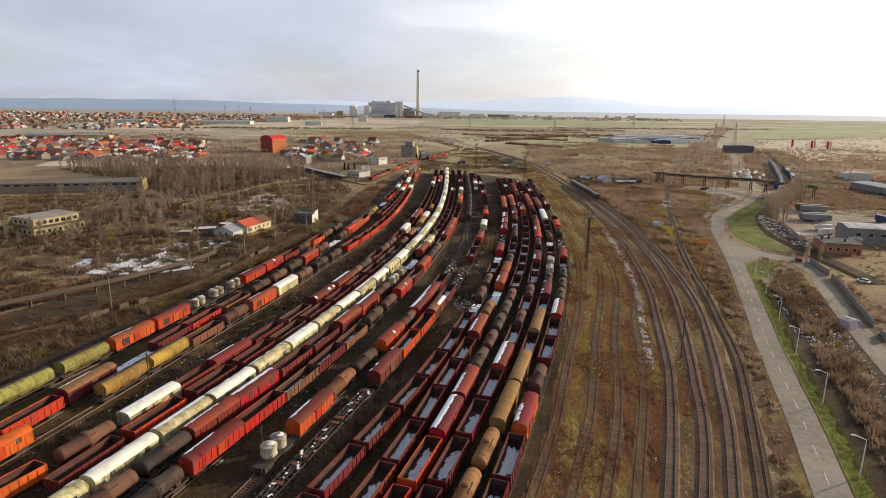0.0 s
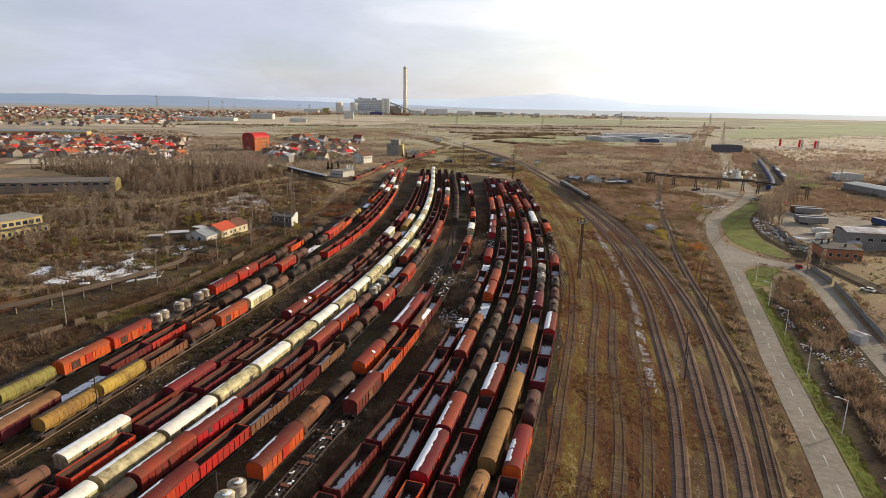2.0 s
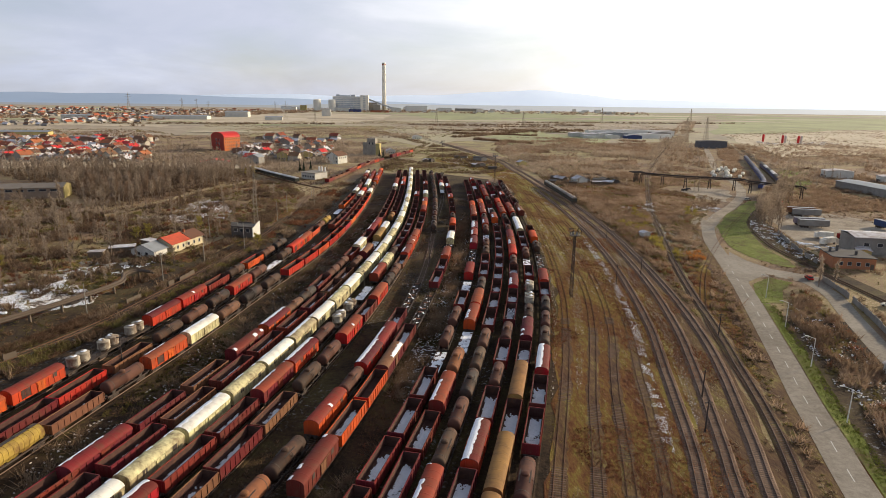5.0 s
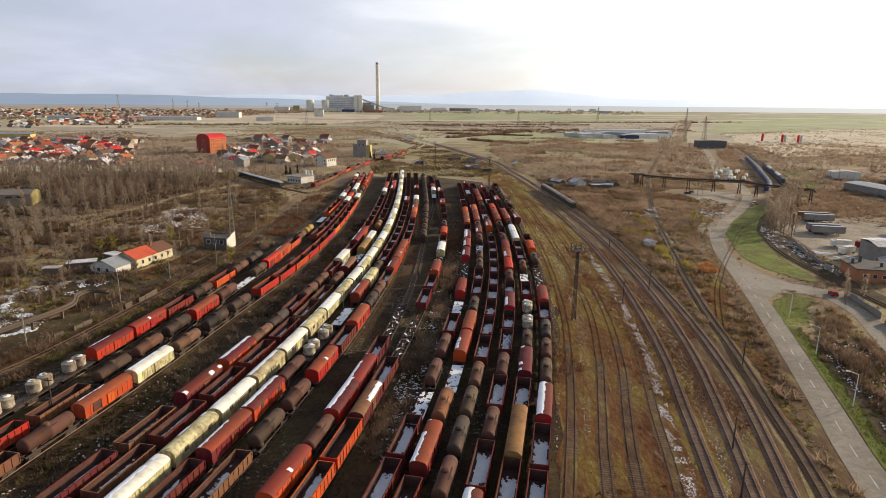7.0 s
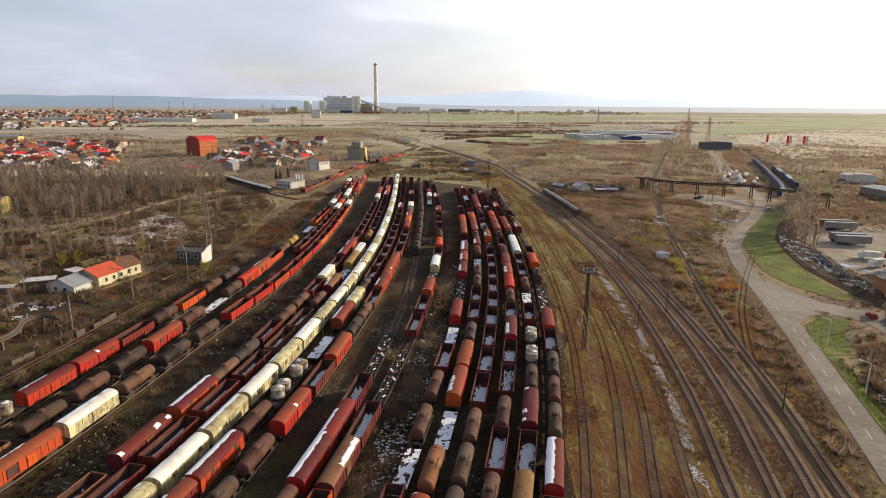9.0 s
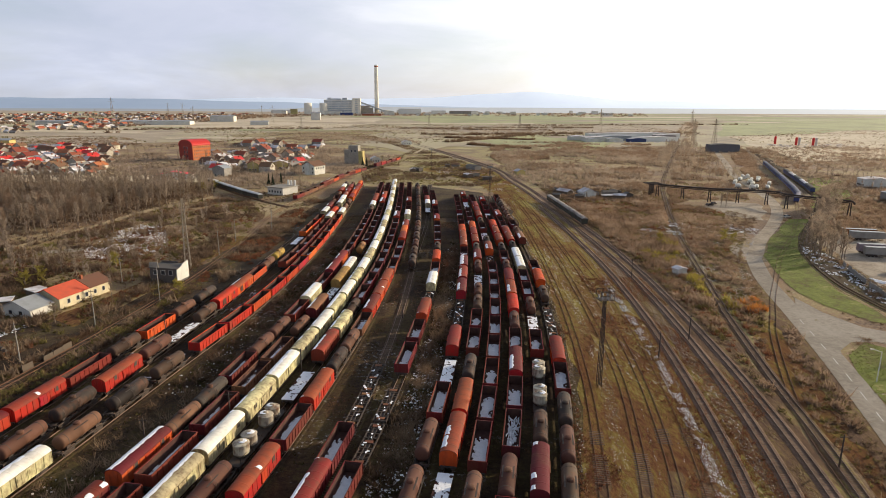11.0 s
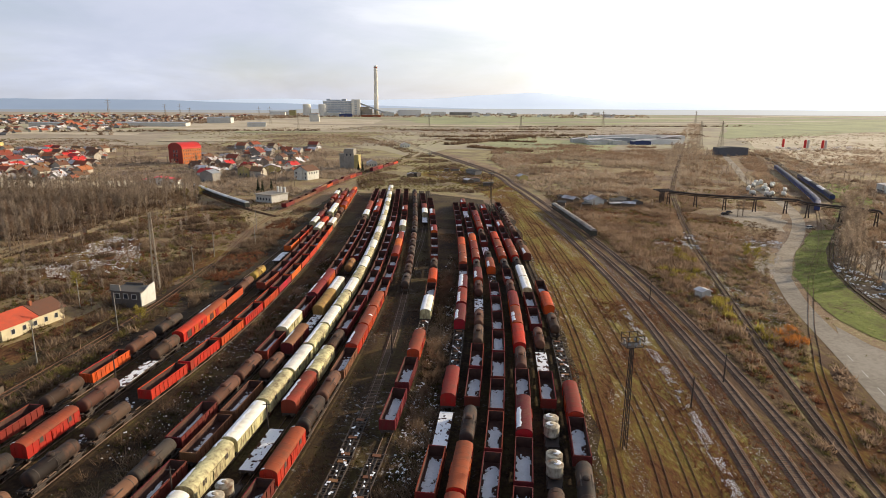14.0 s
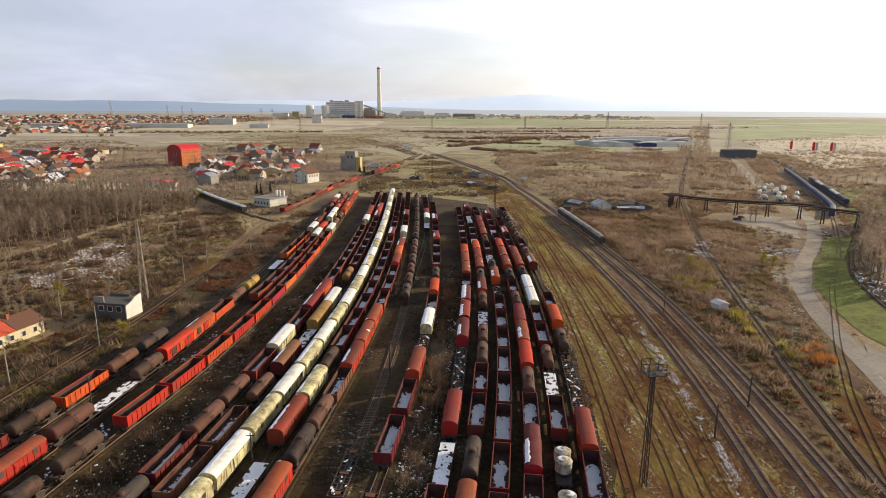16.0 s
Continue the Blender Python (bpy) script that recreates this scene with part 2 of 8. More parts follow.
def prism(bm, outline, y0, y1, cap=True):
    """An outline of (x, z), anticlockwise as seen from -y, drawn out along y."""
    a = [bm.verts.new((x, y0, z)) for x, z in outline]
    b = [bm.verts.new((x, y1, z)) for x, z in outline]
    k = len(outline)
    for i in range(k):
        bm.faces.new((a[i], a[(i + 1) % k], b[(i + 1) % k], b[i]))
    if cap:
        bm.faces.new(a[::-1])
        bm.faces.new(b)


def lathe(bm, profile, axis="z", at=(0, 0, 0), seg=14):
    """A profile of (radius, height) turned round an axis."""
    rings = []
    for r, h in profile:
        ring = []
        for k in range(seg):
            a = 2 * math.pi * k / seg
            c, s = r * math.cos(a), r * math.sin(a)
            p = (c, s, h) if axis == "z" else ((c, h, s) if axis == "y" else (h, c, s))
            ring.append(bm.verts.new((p[0] + at[0], p[1] + at[1], p[2] + at[2])))
        rings.append(ring)
    for a, b in zip(rings, rings[1:]):
        for k in range(seg):
            bm.faces.new((a[k], a[(k + 1) % seg], b[(k + 1) % seg], b[k]))
    bm.faces.new(rings[0])
    bm.faces.new(rings[-1])


def bar(bm, a, b, w=0.1):
    """A square bar from a to b."""
    a, b = Vector(a), Vector(b)
    d = (b - a).normalized()
    u = d.cross(Vector((0, 0, 1)) if abs(d.z) < 0.9 else Vector((1, 0, 0))).normalized() * w / 2
    v = d.cross(u).normalized() * w / 2
    lo = [bm.verts.new(a + p) for p in (u + v, u - v, -u - v, -u + v)]
    hi = [bm.verts.new(b + p) for p in (u + v, u - v, -u - v, -u + v)]
    for k in range(4):
        bm.faces.new((lo[k], lo[(k + 1) % 4], hi[(k + 1) % 4], hi[k]))
    bm.faces.new(lo[::-1])
    bm.faces.new(hi)


def tube(bm, pts, r, seg=8):
    """A round pipe along points, in one piece."""
    rings = []
    for i, p in enumerate(pts):
        d = (Vector(pts[min(i + 1, len(pts) - 1)]) - Vector(pts[max(i - 1, 0)])).normalized()
        u = d.cross(Vector((0, 0, 1))).normalized()
        v = u.cross(d)
        rings.append([bm.verts.new(Vector(p) + r * (math.cos(2 * math.pi * k / seg) * u + math.sin(2 * math.pi * k / seg) * v)) for k in range(seg)])
    for a, b in zip(rings, rings[1:]):
        for k in range(seg):
            bm.faces.new((a[k], a[(k + 1) % seg], b[(k + 1) % seg], b[k]))
    bm.faces.new(rings[0])
    bm.faces.new(rings[-1])


def mesh_of(name, bm, mat, smooth=False):
    bmesh.ops.recalc_face_normals(bm, faces=bm.faces)
    me = bpy.data.meshes.new(name)
    bm.to_mesh(me)
    bm.free()
    for m in (mat if isinstance(mat, (list, tuple)) else [mat]):
        me.materials.append(m)
    if smooth:
        me.polygons.foreach_set("use_smooth", [True] * len(me.polygons))
    return me


def part(name, bm, mat, parent, label="", smooth=False, at=None):
    me = bm if isinstance(bm, bpy.types.Mesh) else mesh_of(name, bm, mat, smooth)
    ob = new(name, me)
    ob.parent = parent
    if at is not None:
        ob.matrix_basis = at
    return tagged(ob, label=label)


def solid(name, bm, mat, label="", category="", group="", kind="", m=None, smooth=False):
    ob = new(name, mesh_of(name, bm, mat, smooth))
    if m is not None:
        ob.matrix_basis = m
    return tagged(ob, label, category, group, kind)


def raw(name, verts, faces, mat, label="", category="", kind="", parent=None):
    me = bpy.data.meshes.new(name)
    me.from_pydata(verts, [], faces)
    me.materials.append(mat)
    ob = new(name, me)
    ob.parent = parent
    return tagged(ob, label, category, "", kind)


def empty(name, label, category, group="", m=None):
    ob = new(name)
    ob.empty_display_size = 0.5
    if m is not None:
        ob.matrix_basis = m
    return tagged(ob, label, category, group)


class Line:
    """A smooth plan line through a few points, by its length."""

    def __init__(self, pts, step=2.0):
        p = [Vector((x, y)) for x, y in pts]
        p = [2 * p[0] - p[1]] + p + [2 * p[-1] - p[-2]]
        out = []
        for i in range(1, len(p) - 2):
            k = max(2, int((p[i + 1] - p[i]).length / step))
            for j in range(k):
                t = j / k
                out.append(0.5 * (2 * p[i] + (p[i + 1] - p[i - 1]) * t + (2 * p[i - 1] - 5 * p[i] + 4 * p[i + 1] - p[i + 2]) * t * t
                                  + (3 * p[i] - p[i - 1] - 3 * p[i + 1] + p[i + 2]) * t ** 3))
        out.append(p[-2])
        self.p = out
        self.s = [0.0]
        for a, b in zip(out, out[1:]):
            self.s.append(self.s[-1] + (b - a).length)

    def at(self, s):
        s = min(max(s, 0.0), self.s[-1])
        i = min(max(int(np.searchsorted(self.s, s)) - 1, 0), len(self.p) - 2)
        f = (s - self.s[i]) / max(self.s[i + 1] - self.s[i], 1e-6)
        return self.p[i].lerp(self.p[i + 1], f)

    def way(self, s):
        return (self.at(s + 1.0) - self.at(s - 1.0)).normalized()

    def by_y(self, y):
        ys = [q.y for q in self.p]
        return float(np.interp(y, ys, self.s))

    def strip(self, lo, hi, z, z1=None):
        """Verts and faces of a strip between two offsets to the right of the line."""
        v, f = [], []
        for i, q in enumerate(self.p):
            d = (self.p[min(i + 1, len(self.p) - 1)] - self.p[max(i - 1, 0)]).normalized()
            r = Vector((d.y, -d.x))
            v += [(*(q + r * lo), z), (*(q + r * hi), z if z1 is None else z1)]
        for i in range(len(self.p) - 1):
            f.append((2 * i, 2 * i + 1, 2 * i + 3, 2 * i + 2))
        return v, f

    def seat(self, s, z=0.0):
        q, d = self.at(s), self.way(s)
        return pose(q.x, q.y, z, 0, 0, math.degrees(math.atan2(-d.x, d.y)))

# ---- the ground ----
# base colours lightened a little, with sheen, in place of haze
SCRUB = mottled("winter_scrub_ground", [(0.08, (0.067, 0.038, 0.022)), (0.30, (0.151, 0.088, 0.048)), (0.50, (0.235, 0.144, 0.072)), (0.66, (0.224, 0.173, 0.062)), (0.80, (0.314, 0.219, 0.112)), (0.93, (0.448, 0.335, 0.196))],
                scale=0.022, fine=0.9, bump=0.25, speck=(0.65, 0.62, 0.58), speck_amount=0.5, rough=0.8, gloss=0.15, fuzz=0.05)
YARD = mottled("yard_soil", [(0.08, (0.015, 0.010, 0.006)), (0.34, (0.039, 0.024, 0.015)), (0.56, (0.063, 0.041, 0.019)), (0.74, (0.075, 0.058, 0.021)), (0.92, (0.121, 0.085, 0.046))],
               scale=0.06, fine=1.0, bump=0.12, speck=(0.62, 0.62, 0.64), speck_amount=0.5)
STRIP = mottled("weedy_grass_between_tracks", [(0.05, (0.055, 0.028, 0.015)), (0.25, (0.138, 0.067, 0.032)), (0.45, (0.180, 0.105, 0.044)), (0.62, (0.205, 0.152, 0.048)), (0.80, (0.255, 0.215, 0.064)), (0.95, (0.42, 0.34, 0.185))],
                stretch=0.25, scale=0.11, fine=1.3, bump=0.22, speck=(0.65, 0.62, 0.58), speck_amount=0.55, gloss=0.0)
OLIVE = mottled("olive_waste_grass", [(0.08, (0.085, 0.055, 0.030)), (0.34, (0.165, 0.115, 0.055)), (0.56, (0.235, 0.185, 0.070)), (0.78, (0.29, 0.25, 0.09)), (0.94, (0.40, 0.32, 0.18))], scale=0.03, fine=0.5, bump=0.2, fuzz=0.08)
BALLAST = mottled("old_ballast", [(0.10, (0.081, 0.046, 0.031)), (0.50, (0.160, 0.098, 0.065)), (0.90, (0.255, 0.172, 0.122))], scale=0.1, fine=1.8, bump=0.08)
RUSTRAIL = material("rusted_rail", (0.14, 0.070, 0.042), rough=0.9, grain=0.6, stain=0.3)
OVERGROWN = mottled("overgrown_old_trackbed", [(0.08, (0.050, 0.027, 0.018)), (0.40, (0.100, 0.054, 0.030)), (0.64, (0.144, 0.089, 0.040)), (0.90, (0.213, 0.176, 0.056))], stretch=0.3, scale=0.15, fine=1.4, bump=0.15)
SLEEPER = material("concrete_sleeper", (0.150, 0.100, 0.072), rough=0.95, grain=1.0, stain=0.4, islands=0.4)
GRASS = mottled("green_grass", [(0.14, (0.120, 0.082, 0.036)), (0.32, (0.110, 0.105, 0.026)), (0.52, (0.135, 0.158, 0.028)), (0.72, (0.160, 0.185, 0.032)), (0.90, (0.270, 0.230, 0.090))], scale=0.09, fine=0.6, bump=0.15)
# gloss and sheen of the three field materials imitate a wash of haze
STRAW = mottled("straw_field", [(0.12, (0.300, 0.225, 0.130)), (0.50, (0.420, 0.335, 0.205)), (0.88, (0.520, 0.430, 0.290))], scale=0.012, fine=0.12, rough=0.7, gloss=0.3, fuzz=0.07)
MEADOW = mottled("pale_meadow", [(0.12, (0.153, 0.153, 0.046)), (0.50, (0.230, 0.243, 0.073)), (0.88, (0.306, 0.305, 0.115))], scale=0.008, fine=0.1, rough=0.7, gloss=0.3, fuzz=0.07)
PLOUGH = mottled("brown_field", [(0.12, (0.165, 0.118, 0.068)), (0.50, (0.265, 0.200, 0.118)), (0.88, (0.360, 0.285, 0.175))], scale=0.010, fine=0.12, rough=0.7, gloss=0.3, fuzz=0.07)
ASPHALT = mottled("worn_asphalt", [(0.20, (0.180, 0.152, 0.120)), (0.50, (0.245, 0.212, 0.170)), (0.80, (0.310, 0.272, 0.222))], scale=0.05, fine=0.8, rough=0.9)
ROADWHITE = material("road_paint", (0.62, 0.60, 0.55), rough=0.8, grain=1.0, stain=0.4)
DIRTROAD = mottled("dirt_track", [(0.2, (0.19, 0.150, 0.110)), (0.5, (0.29, 0.240, 0.180)), (0.8, (0.37, 0.315, 0.245))], scale=0.08, fine=0.8)
RUBBLE = mottled("rubble_with_snow", [(0.20, (0.040, 0.026, 0.018)), (0.50, (0.085, 0.056, 0.036)), (0.68, (0.130, 0.095, 0.065)), (0.80, (0.260, 0.225, 0.190)), (0.93, (0.640, 0.640, 0.650))], scale=0.35, fine=2.4, bump=0.2, distort=1.0)

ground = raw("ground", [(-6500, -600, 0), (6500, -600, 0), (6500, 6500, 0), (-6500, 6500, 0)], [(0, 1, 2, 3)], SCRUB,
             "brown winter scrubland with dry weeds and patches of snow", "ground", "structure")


PATCHES = []


def patch(name, pts, z, mat, label, rag=0.0, kind="structure", lift=True):
    """A ground patch with an uneven edge."""
    rnd = random.Random(name + str(pts[0]))
    PATCHES.append(name)
    z += 0.006 * len(PATCHES) * lift                 # no two patches in one plane
    out = []
    for (ax, ay), (bx, by) in zip(pts, list(pts[1:]) + [pts[0]]):
        k = max(1, int(math.hypot(bx - ax, by - ay) / max(8.0, 4 * rag))) if rag else 1
        for j in range(k):
            t = j / k
            out.append((ax + (bx - ax) * t + rnd.uniform(-rag, rag), ay + (by - ay) * t + rnd.uniform(-rag, rag), z))
    return raw(name, out, [tuple(range(len(out)))], mat, label, "ground", kind)


# plan lines of the tracks: x at these distances along the flight
YS = (60, 95, 120, 150, 185, 225, 275, 335, 420, 540)
PLAN = {
    "L1": (-101, -90.5, -83, -75, -67, -59, -50, -42, -34),
    "L2": (-87, -77.6, -72, -65.2, -57.5, -50.5, -42.8, -37, -31.5, -31),
    "L3": (-82, -72.5, -66.2, -59, -50.4, -42.2, -32, -25.8, -22.7, -21.5),
    "L4": (-74, -60, -51.8, -43, -34, -25.9, -17.9, -12, -8.2, -6.5),
    "L5": (-65, -54.8, -47, -38.2, -29.4, -21, -13, -7.0, -3.4, -1.8),
    "L6": (-60, -49, -41.2, -32.6, -23.8, -15.6, -7.8, -2, 1.4, 2.5),
    "L7": (-55, -44.2, -36, -27, -18.2, -10.2, -2.6, 3.1, 6.5, 7.6),
    "L8": (-49.5, -37.8, -29.5, -21, -12.6, -4.9, 2.5, 8.2, 11.8, 12.9),
    "L9": (-38, -27.6, -20, -11, -2.4, 4.6, 10.2, 14.4, 17.5, 18.5),
    "L10": (-32.5, -22, -14.2, -5.8, 2.5, 10.4, 17.9, 23.4, 26.5, 27.6),
    "R1": (-26, -13, -4, 4.8, 13, 20.8, 27.8, 34, 39.2, 42),
    "R2": (-17.5, -6.0, 1.0, 9.4, 17.6, 25.6, 33, 39, 44, 46.5),
    "R3": (-12.7, -1.2, 6, 14.2, 22.6, 30.6, 38.1, 43.9, 48.6, 51),
    "R4": (-8, 3.5, 11.2, 19.4, 27.9, 35.9, 43.3, 49.2, 53.9, 57),
    "R5": (-3, 8.5, 16.1, 24.4, 33, 41, 48.4, 54, 58.6, 62),
    "R6": (2, 13, 20.6, 29.0, 37.7, 45.8, 53.2, 59, 63.4, 66.5),
}
BROWNWEEDS = mottled("brown_trodden_weeds", [(0.05, (0.036, 0.018, 0.012)), (0.28, (0.105, 0.046, 0.026)), (0.52, (0.158, 0.080, 0.036)), (0.74, (0.185, 0.135, 0.038)), (0.95, (0.33, 0.245, 0.12))],
                     stretch=0.3, scale=0.09, fine=1.3, bump=0.2, speck=(0.65, 0.62, 0.58), speck_amount=0.5, gloss=0.0)


def carry_back(pts, y=-60.0):
    """The same line, carried on straight to behind the start of the flight."""
    (ax, ay), (bx, by) = pts[0], pts[1]
    return [(ax + (bx - ax) / (by - ay) * (y - ay), y)] + list(pts)


TRACKS = {k: Line(carry_back(list(zip(v, YS if k[0] == "L" else YS[:-1] + (486,))))) for k, v in PLAN.items()}
TRACKS["L2b"] = Line([(-35.5, 300), (-31, 335), (-27, 420), (-26.3, 540)])
TRACKS["L9b"] = Line([(15.2, 335), (22.3, 420), (23.2, 540)])
# open tracks to the right of the yard, without wagons
TRACKS["S0"] = Line(carry_back([(6, 60), (21.2, 103.5), (27.4, 125.6), (38.3, 164.7), (45.4, 193.5), (51.8, 225), (58.6, 272), (64.4, 330), (69.5, 400), (73, 470)]))
TRACKS["S1"] = Line(carry_back([(12, 60), (27.5, 103.4), (34, 125.6), (40.6, 151), (44.5, 164.4), (52.6, 193), (60, 228), (66, 280), (71, 340), (76, 420), (80, 520)]))
TRACKS["S2"] = Line(carry_back([(17.5, 60), (32.9, 103.3), (39.3, 125.5), (45.6, 151), (49.3, 164), (57.7, 193), (65, 230), (71.2, 280), (76, 340), (80.4, 420), (83.5, 520)]))
TRACKS["S3"] = Line(carry_back([(22.5, 60), (37.9, 103.3), (45.2, 125.5), (51.2, 148), (55, 164), (63, 195), (70, 232), (76.2, 280), (80.5, 340)]))
TRACKS["S4"] = Line(carry_back([(27, 60), (43.3, 103.2), (51, 125.5), (54.4, 137), (62, 167), (68.4, 192.5), (74.4, 225), (79.8, 262), (84.6, 311), (87, 370), (88, 440)]))
TRACKS["M1"] = Line(carry_back([(31.5, 60), (49.3, 103), (56.5, 125.4), (60.2, 137), (69.2, 167.5), (75.7, 192.5), (81.8, 224), (87.1, 263), (91.4, 311), (93.2, 370), (92.6, 450), (89.2, 560), (77, 692), (-19, 1110), (-120, 1500), (-200, 2000)]))
TRACKS["M2"] = Line(carry_back([(36, 60), (54.1, 103), (62.0, 125.4), (66.0, 137), (75.6, 168), (81.5, 193), (87, 225), (91.9, 264), (96.2, 311), (98.4, 370), (98, 450), (94.6, 560), (82.2, 694), (-14, 1112), (-115, 1503), (-195, 2003)]))
TRACKS["M3"] = Line(carry_back([(41, 60), (58.7, 103), (71.6, 137), (80.4, 168.5), (86.9, 193), (93.7, 222), (103.8, 260), (107.6, 272), (119, 310), (131, 350), (143, 387), (171, 464), (206, 552), (283, 718), (340, 838), (400, 960), (536, 1252), (800, 1835)]))
TRACKS["M4"] = Line([(50, 80), (60.5, 106), (71.9, 137.5), (80.8, 174), (88, 200), (97.6, 222.5), (109.2, 246), (117.2, 259.5), (127, 276), (141.5, 298), (158, 323), (175, 346), (194, 371), (221, 411), (250, 456), (277, 503), (370, 702), (460, 900)])
TRACKS["M5"] = Line([(151, 205), (152.4, 236), (153.7, 251), (156, 275), (158.5, 290), (166, 313), (178, 339), (189, 356), (205, 378), (230, 410), (258, 448), (283, 490), (332, 598), (420, 800)])
TRACKS["K1"] = Line([(-150, 95), (-128, 128), (-108, 150), (-93, 170), (-82, 195), (-75, 225), (-68, 262), (-62, 310), (-60, 370), (-61, 420), (-57, 464), (-48, 515), (-38, 576), (-15, 660), (8, 740), (30, 860), (40, 960)])

patch("yard_ground", [(-160, -70), (-30, -70), (10, 40), (34, 90), (52, 150), (66, 215), (74, 300), (72, 420), (60, 500), (30, 528), (-20, 532), (-34, 525), (-45, 420), (-58, 370), (-68, 300), (-82, 245), (-100, 205), (-122, 168), (-146, 130), (-160, 60)], 0.03, YARD,
      "dark trampled yard soil with weeds and litter", 1.5)
patch("weedy_strip", [(-34, -70), (4, 40), (17, 89), (33, 150), (50, 225), (58, 290), (66, 380), (72, 470), (60, 560), (20, 640), (60, 700), (84, 640), (92, 540), (93, 440), (88, 340), (80, 245), (70, 180), (48, 110), (26, 60), (16, 40), (-16, -70)], 0.05, STRIP,
      "mossy and straw-coloured weeds between unused tracks", 1.2)


GROWN = ("S0", "S1", "S2", "S3", "K1", "K2", "M4", "M5")


patch("roadside_scrub_ground", [(93, 228), (104, 246), (119, 262), (131, 292), (144, 322), (152, 346), (142, 388), (124, 352), (108, 300), (98, 262)], 0.014, OLIVE, "olive and straw-coloured grass between the line and the road", 1.5, lift=False)
patch("brown_weeds", [(-34, -70), (4, 40), (17, 89), (32, 150), (38, 172), (45, 201), (50, 226), (53, 242), (56, 234), (60, 250), (63, 236), (66, 244), (69, 228), (68, 205), (62, 178), (60, 166), (50, 125), (42, 103), (26, 60), (-18, -70)], 0.05, BROWNWEEDS,
      "reddish-brown dead weeds over unused tracks", 1.6)
patch("trackside_soil", [(-18, -60), (27, 60), (43, 103), (51, 125), (62, 167), (74, 225), (84.5, 311), (87, 440), (104, 440), (118, 312), (103, 260), (96, 235), (88, 205), (78, 165), (66, 128), (58, 103), (43, 60), (4, -60)], 0.03, OVERGROWN,
      "reddish-brown soil and dead grass round the main tracks", 1.0)


def lay_track(key, z=0.06, sleepers=None, bed=True, lo=None, hi=None):
    """Ballast strip, sleepers and two rails along a plan line."""
    line = TRACKS[key]
    track = empty("railway_track", "pair of rusty rails on concrete sleepers in old ballast", "track", "tracks of the yard")
    tagged(track, kind="structure")
    if bed:
        v, f = [], []
        wide = (0.95 if key[0] == "S" else 1.05) if key in GROWN else 1.3
        for lo_, hi_, za, zb in ((-wide - 0.35, -wide, z - 0.05, z + 0.12), (-wide, wide, z + 0.12, z + 0.12), (wide, wide + 0.35, z + 0.12, z - 0.05)):
            v1, f1 = line.strip(lo_, hi_, za, zb)
            f += [tuple(i + len(v) for i in q) for q in f1]
            v += v1
        raw("ballast", v, f, OVERGROWN if key in GROWN or key == "M3" else (YARD if key[0] in "LR" else BALLAST), parent=track)
    elif key[0] == "S":                              # trodden soil shows through the weeds along the rails
        v, f, rnd = [], [], random.Random(key + "bed")
        for i, q in enumerate(line.p):
            d = (line.p[min(i + 1, len(line.p) - 1)] - line.p[max(i - 1, 0)]).normalized()
            for off in (-1.25 + rnd.uniform(-0.45, 0.35), 1.25 + rnd.uniform(-0.35, 0.45)):
                v.append((q.x + d.y * off, q.y - d.x * off, 0.096))
        raw("trodden_bed", v, [(2 * i, 2 * i + 1, 2 * i + 3, 2 * i + 2) for i in range(len(line.p) - 1) if line.p[i].y < 186], OVERGROWN, parent=track)
    for side in (-0.7525, 0.7525):
        v, f = [], []
        top, foot = z + (0.22 if key in ("S0", "S1", "S2", "S3") else 0.34), z + 0.12
        for a, b, za, zb in ((side - 0.06, side - 0.04, foot, top), (side - 0.04, side + 0.04, top, top), (side + 0.04, side + 0.06, top, foot)):
            v1, f1 = line.strip(a, b, za, zb)
            f += [tuple(i + len(v) for i in q) for q in f1]
            v += v1
        raw("rail", v, f, RUSTRAIL if key in GROWN else RAILSTEEL, parent=track)
    if sleepers:
        v, f = [], []
        s, end_ = line.by_y(sleepers[0]), line.by_y(sleepers[1])
        rnd = random.Random(key)
        while s < end_:
            m = line.seat(s + rnd.uniform(-0.05, 0.05), z) @ pose(0, 0, 0, 0, 0, rnd.uniform(-1.5, 1.5))
            k = len(v)
            v += [tuple(m @ Vector(p)) for p in ((-1.3, -0.13, 0.10), (1.3, -0.13, 0.10), (1.3, 0.13, 0.10), (-1.3, 0.13, 0.10), (-1.25, -0.1, 0.145), (1.25, -0.1, 0.145), (1.25, 0.1, 0.145), (-1.25, 0.1, 0.145))]
            f += [(k + 4, k + 5, k + 6, k + 7), (k, k + 1, k + 5, k + 4), (k + 1, k + 2, k + 6, k + 5), (k + 2, k + 3, k + 7, k + 6), (k + 3, k, k + 4, k + 7)]
            s += 0.62
            while key[0] in "SK" and key != "S4" and s < end_ and noise.noise(Vector((s * 0.09, len(key) + ord(key[1]), 2.0))) < 0.05:
                s += 0.62
        raw("sleepers", v, f, SLEEPER, kind="stuff", parent=track)
    return track


RAIL_TOP = 0.40
for key in list(TRACKS):
    lay_track(key, z={"M4": -0.11, "M5": -0.11, "K1": -0.06, "S0": -0.02, "S1": -0.02, "S2": -0.02, "S3": -0.04}.get(key, 0.06), bed=key not in ("K1", "M4", "M5", "S0", "S1", "S2", "S3"), sleepers={"S0": (20, 200), "S1": (20, 200), "S2": (20, 200), "S3": (20, 200), "K1": (100, 330), "S4": (-60, 330), "M1": (-60, 400), "M2": (-60, 400), "M3": (-60, 330), "L9": (60, 310), "L10": (60, 120)}.get(key))

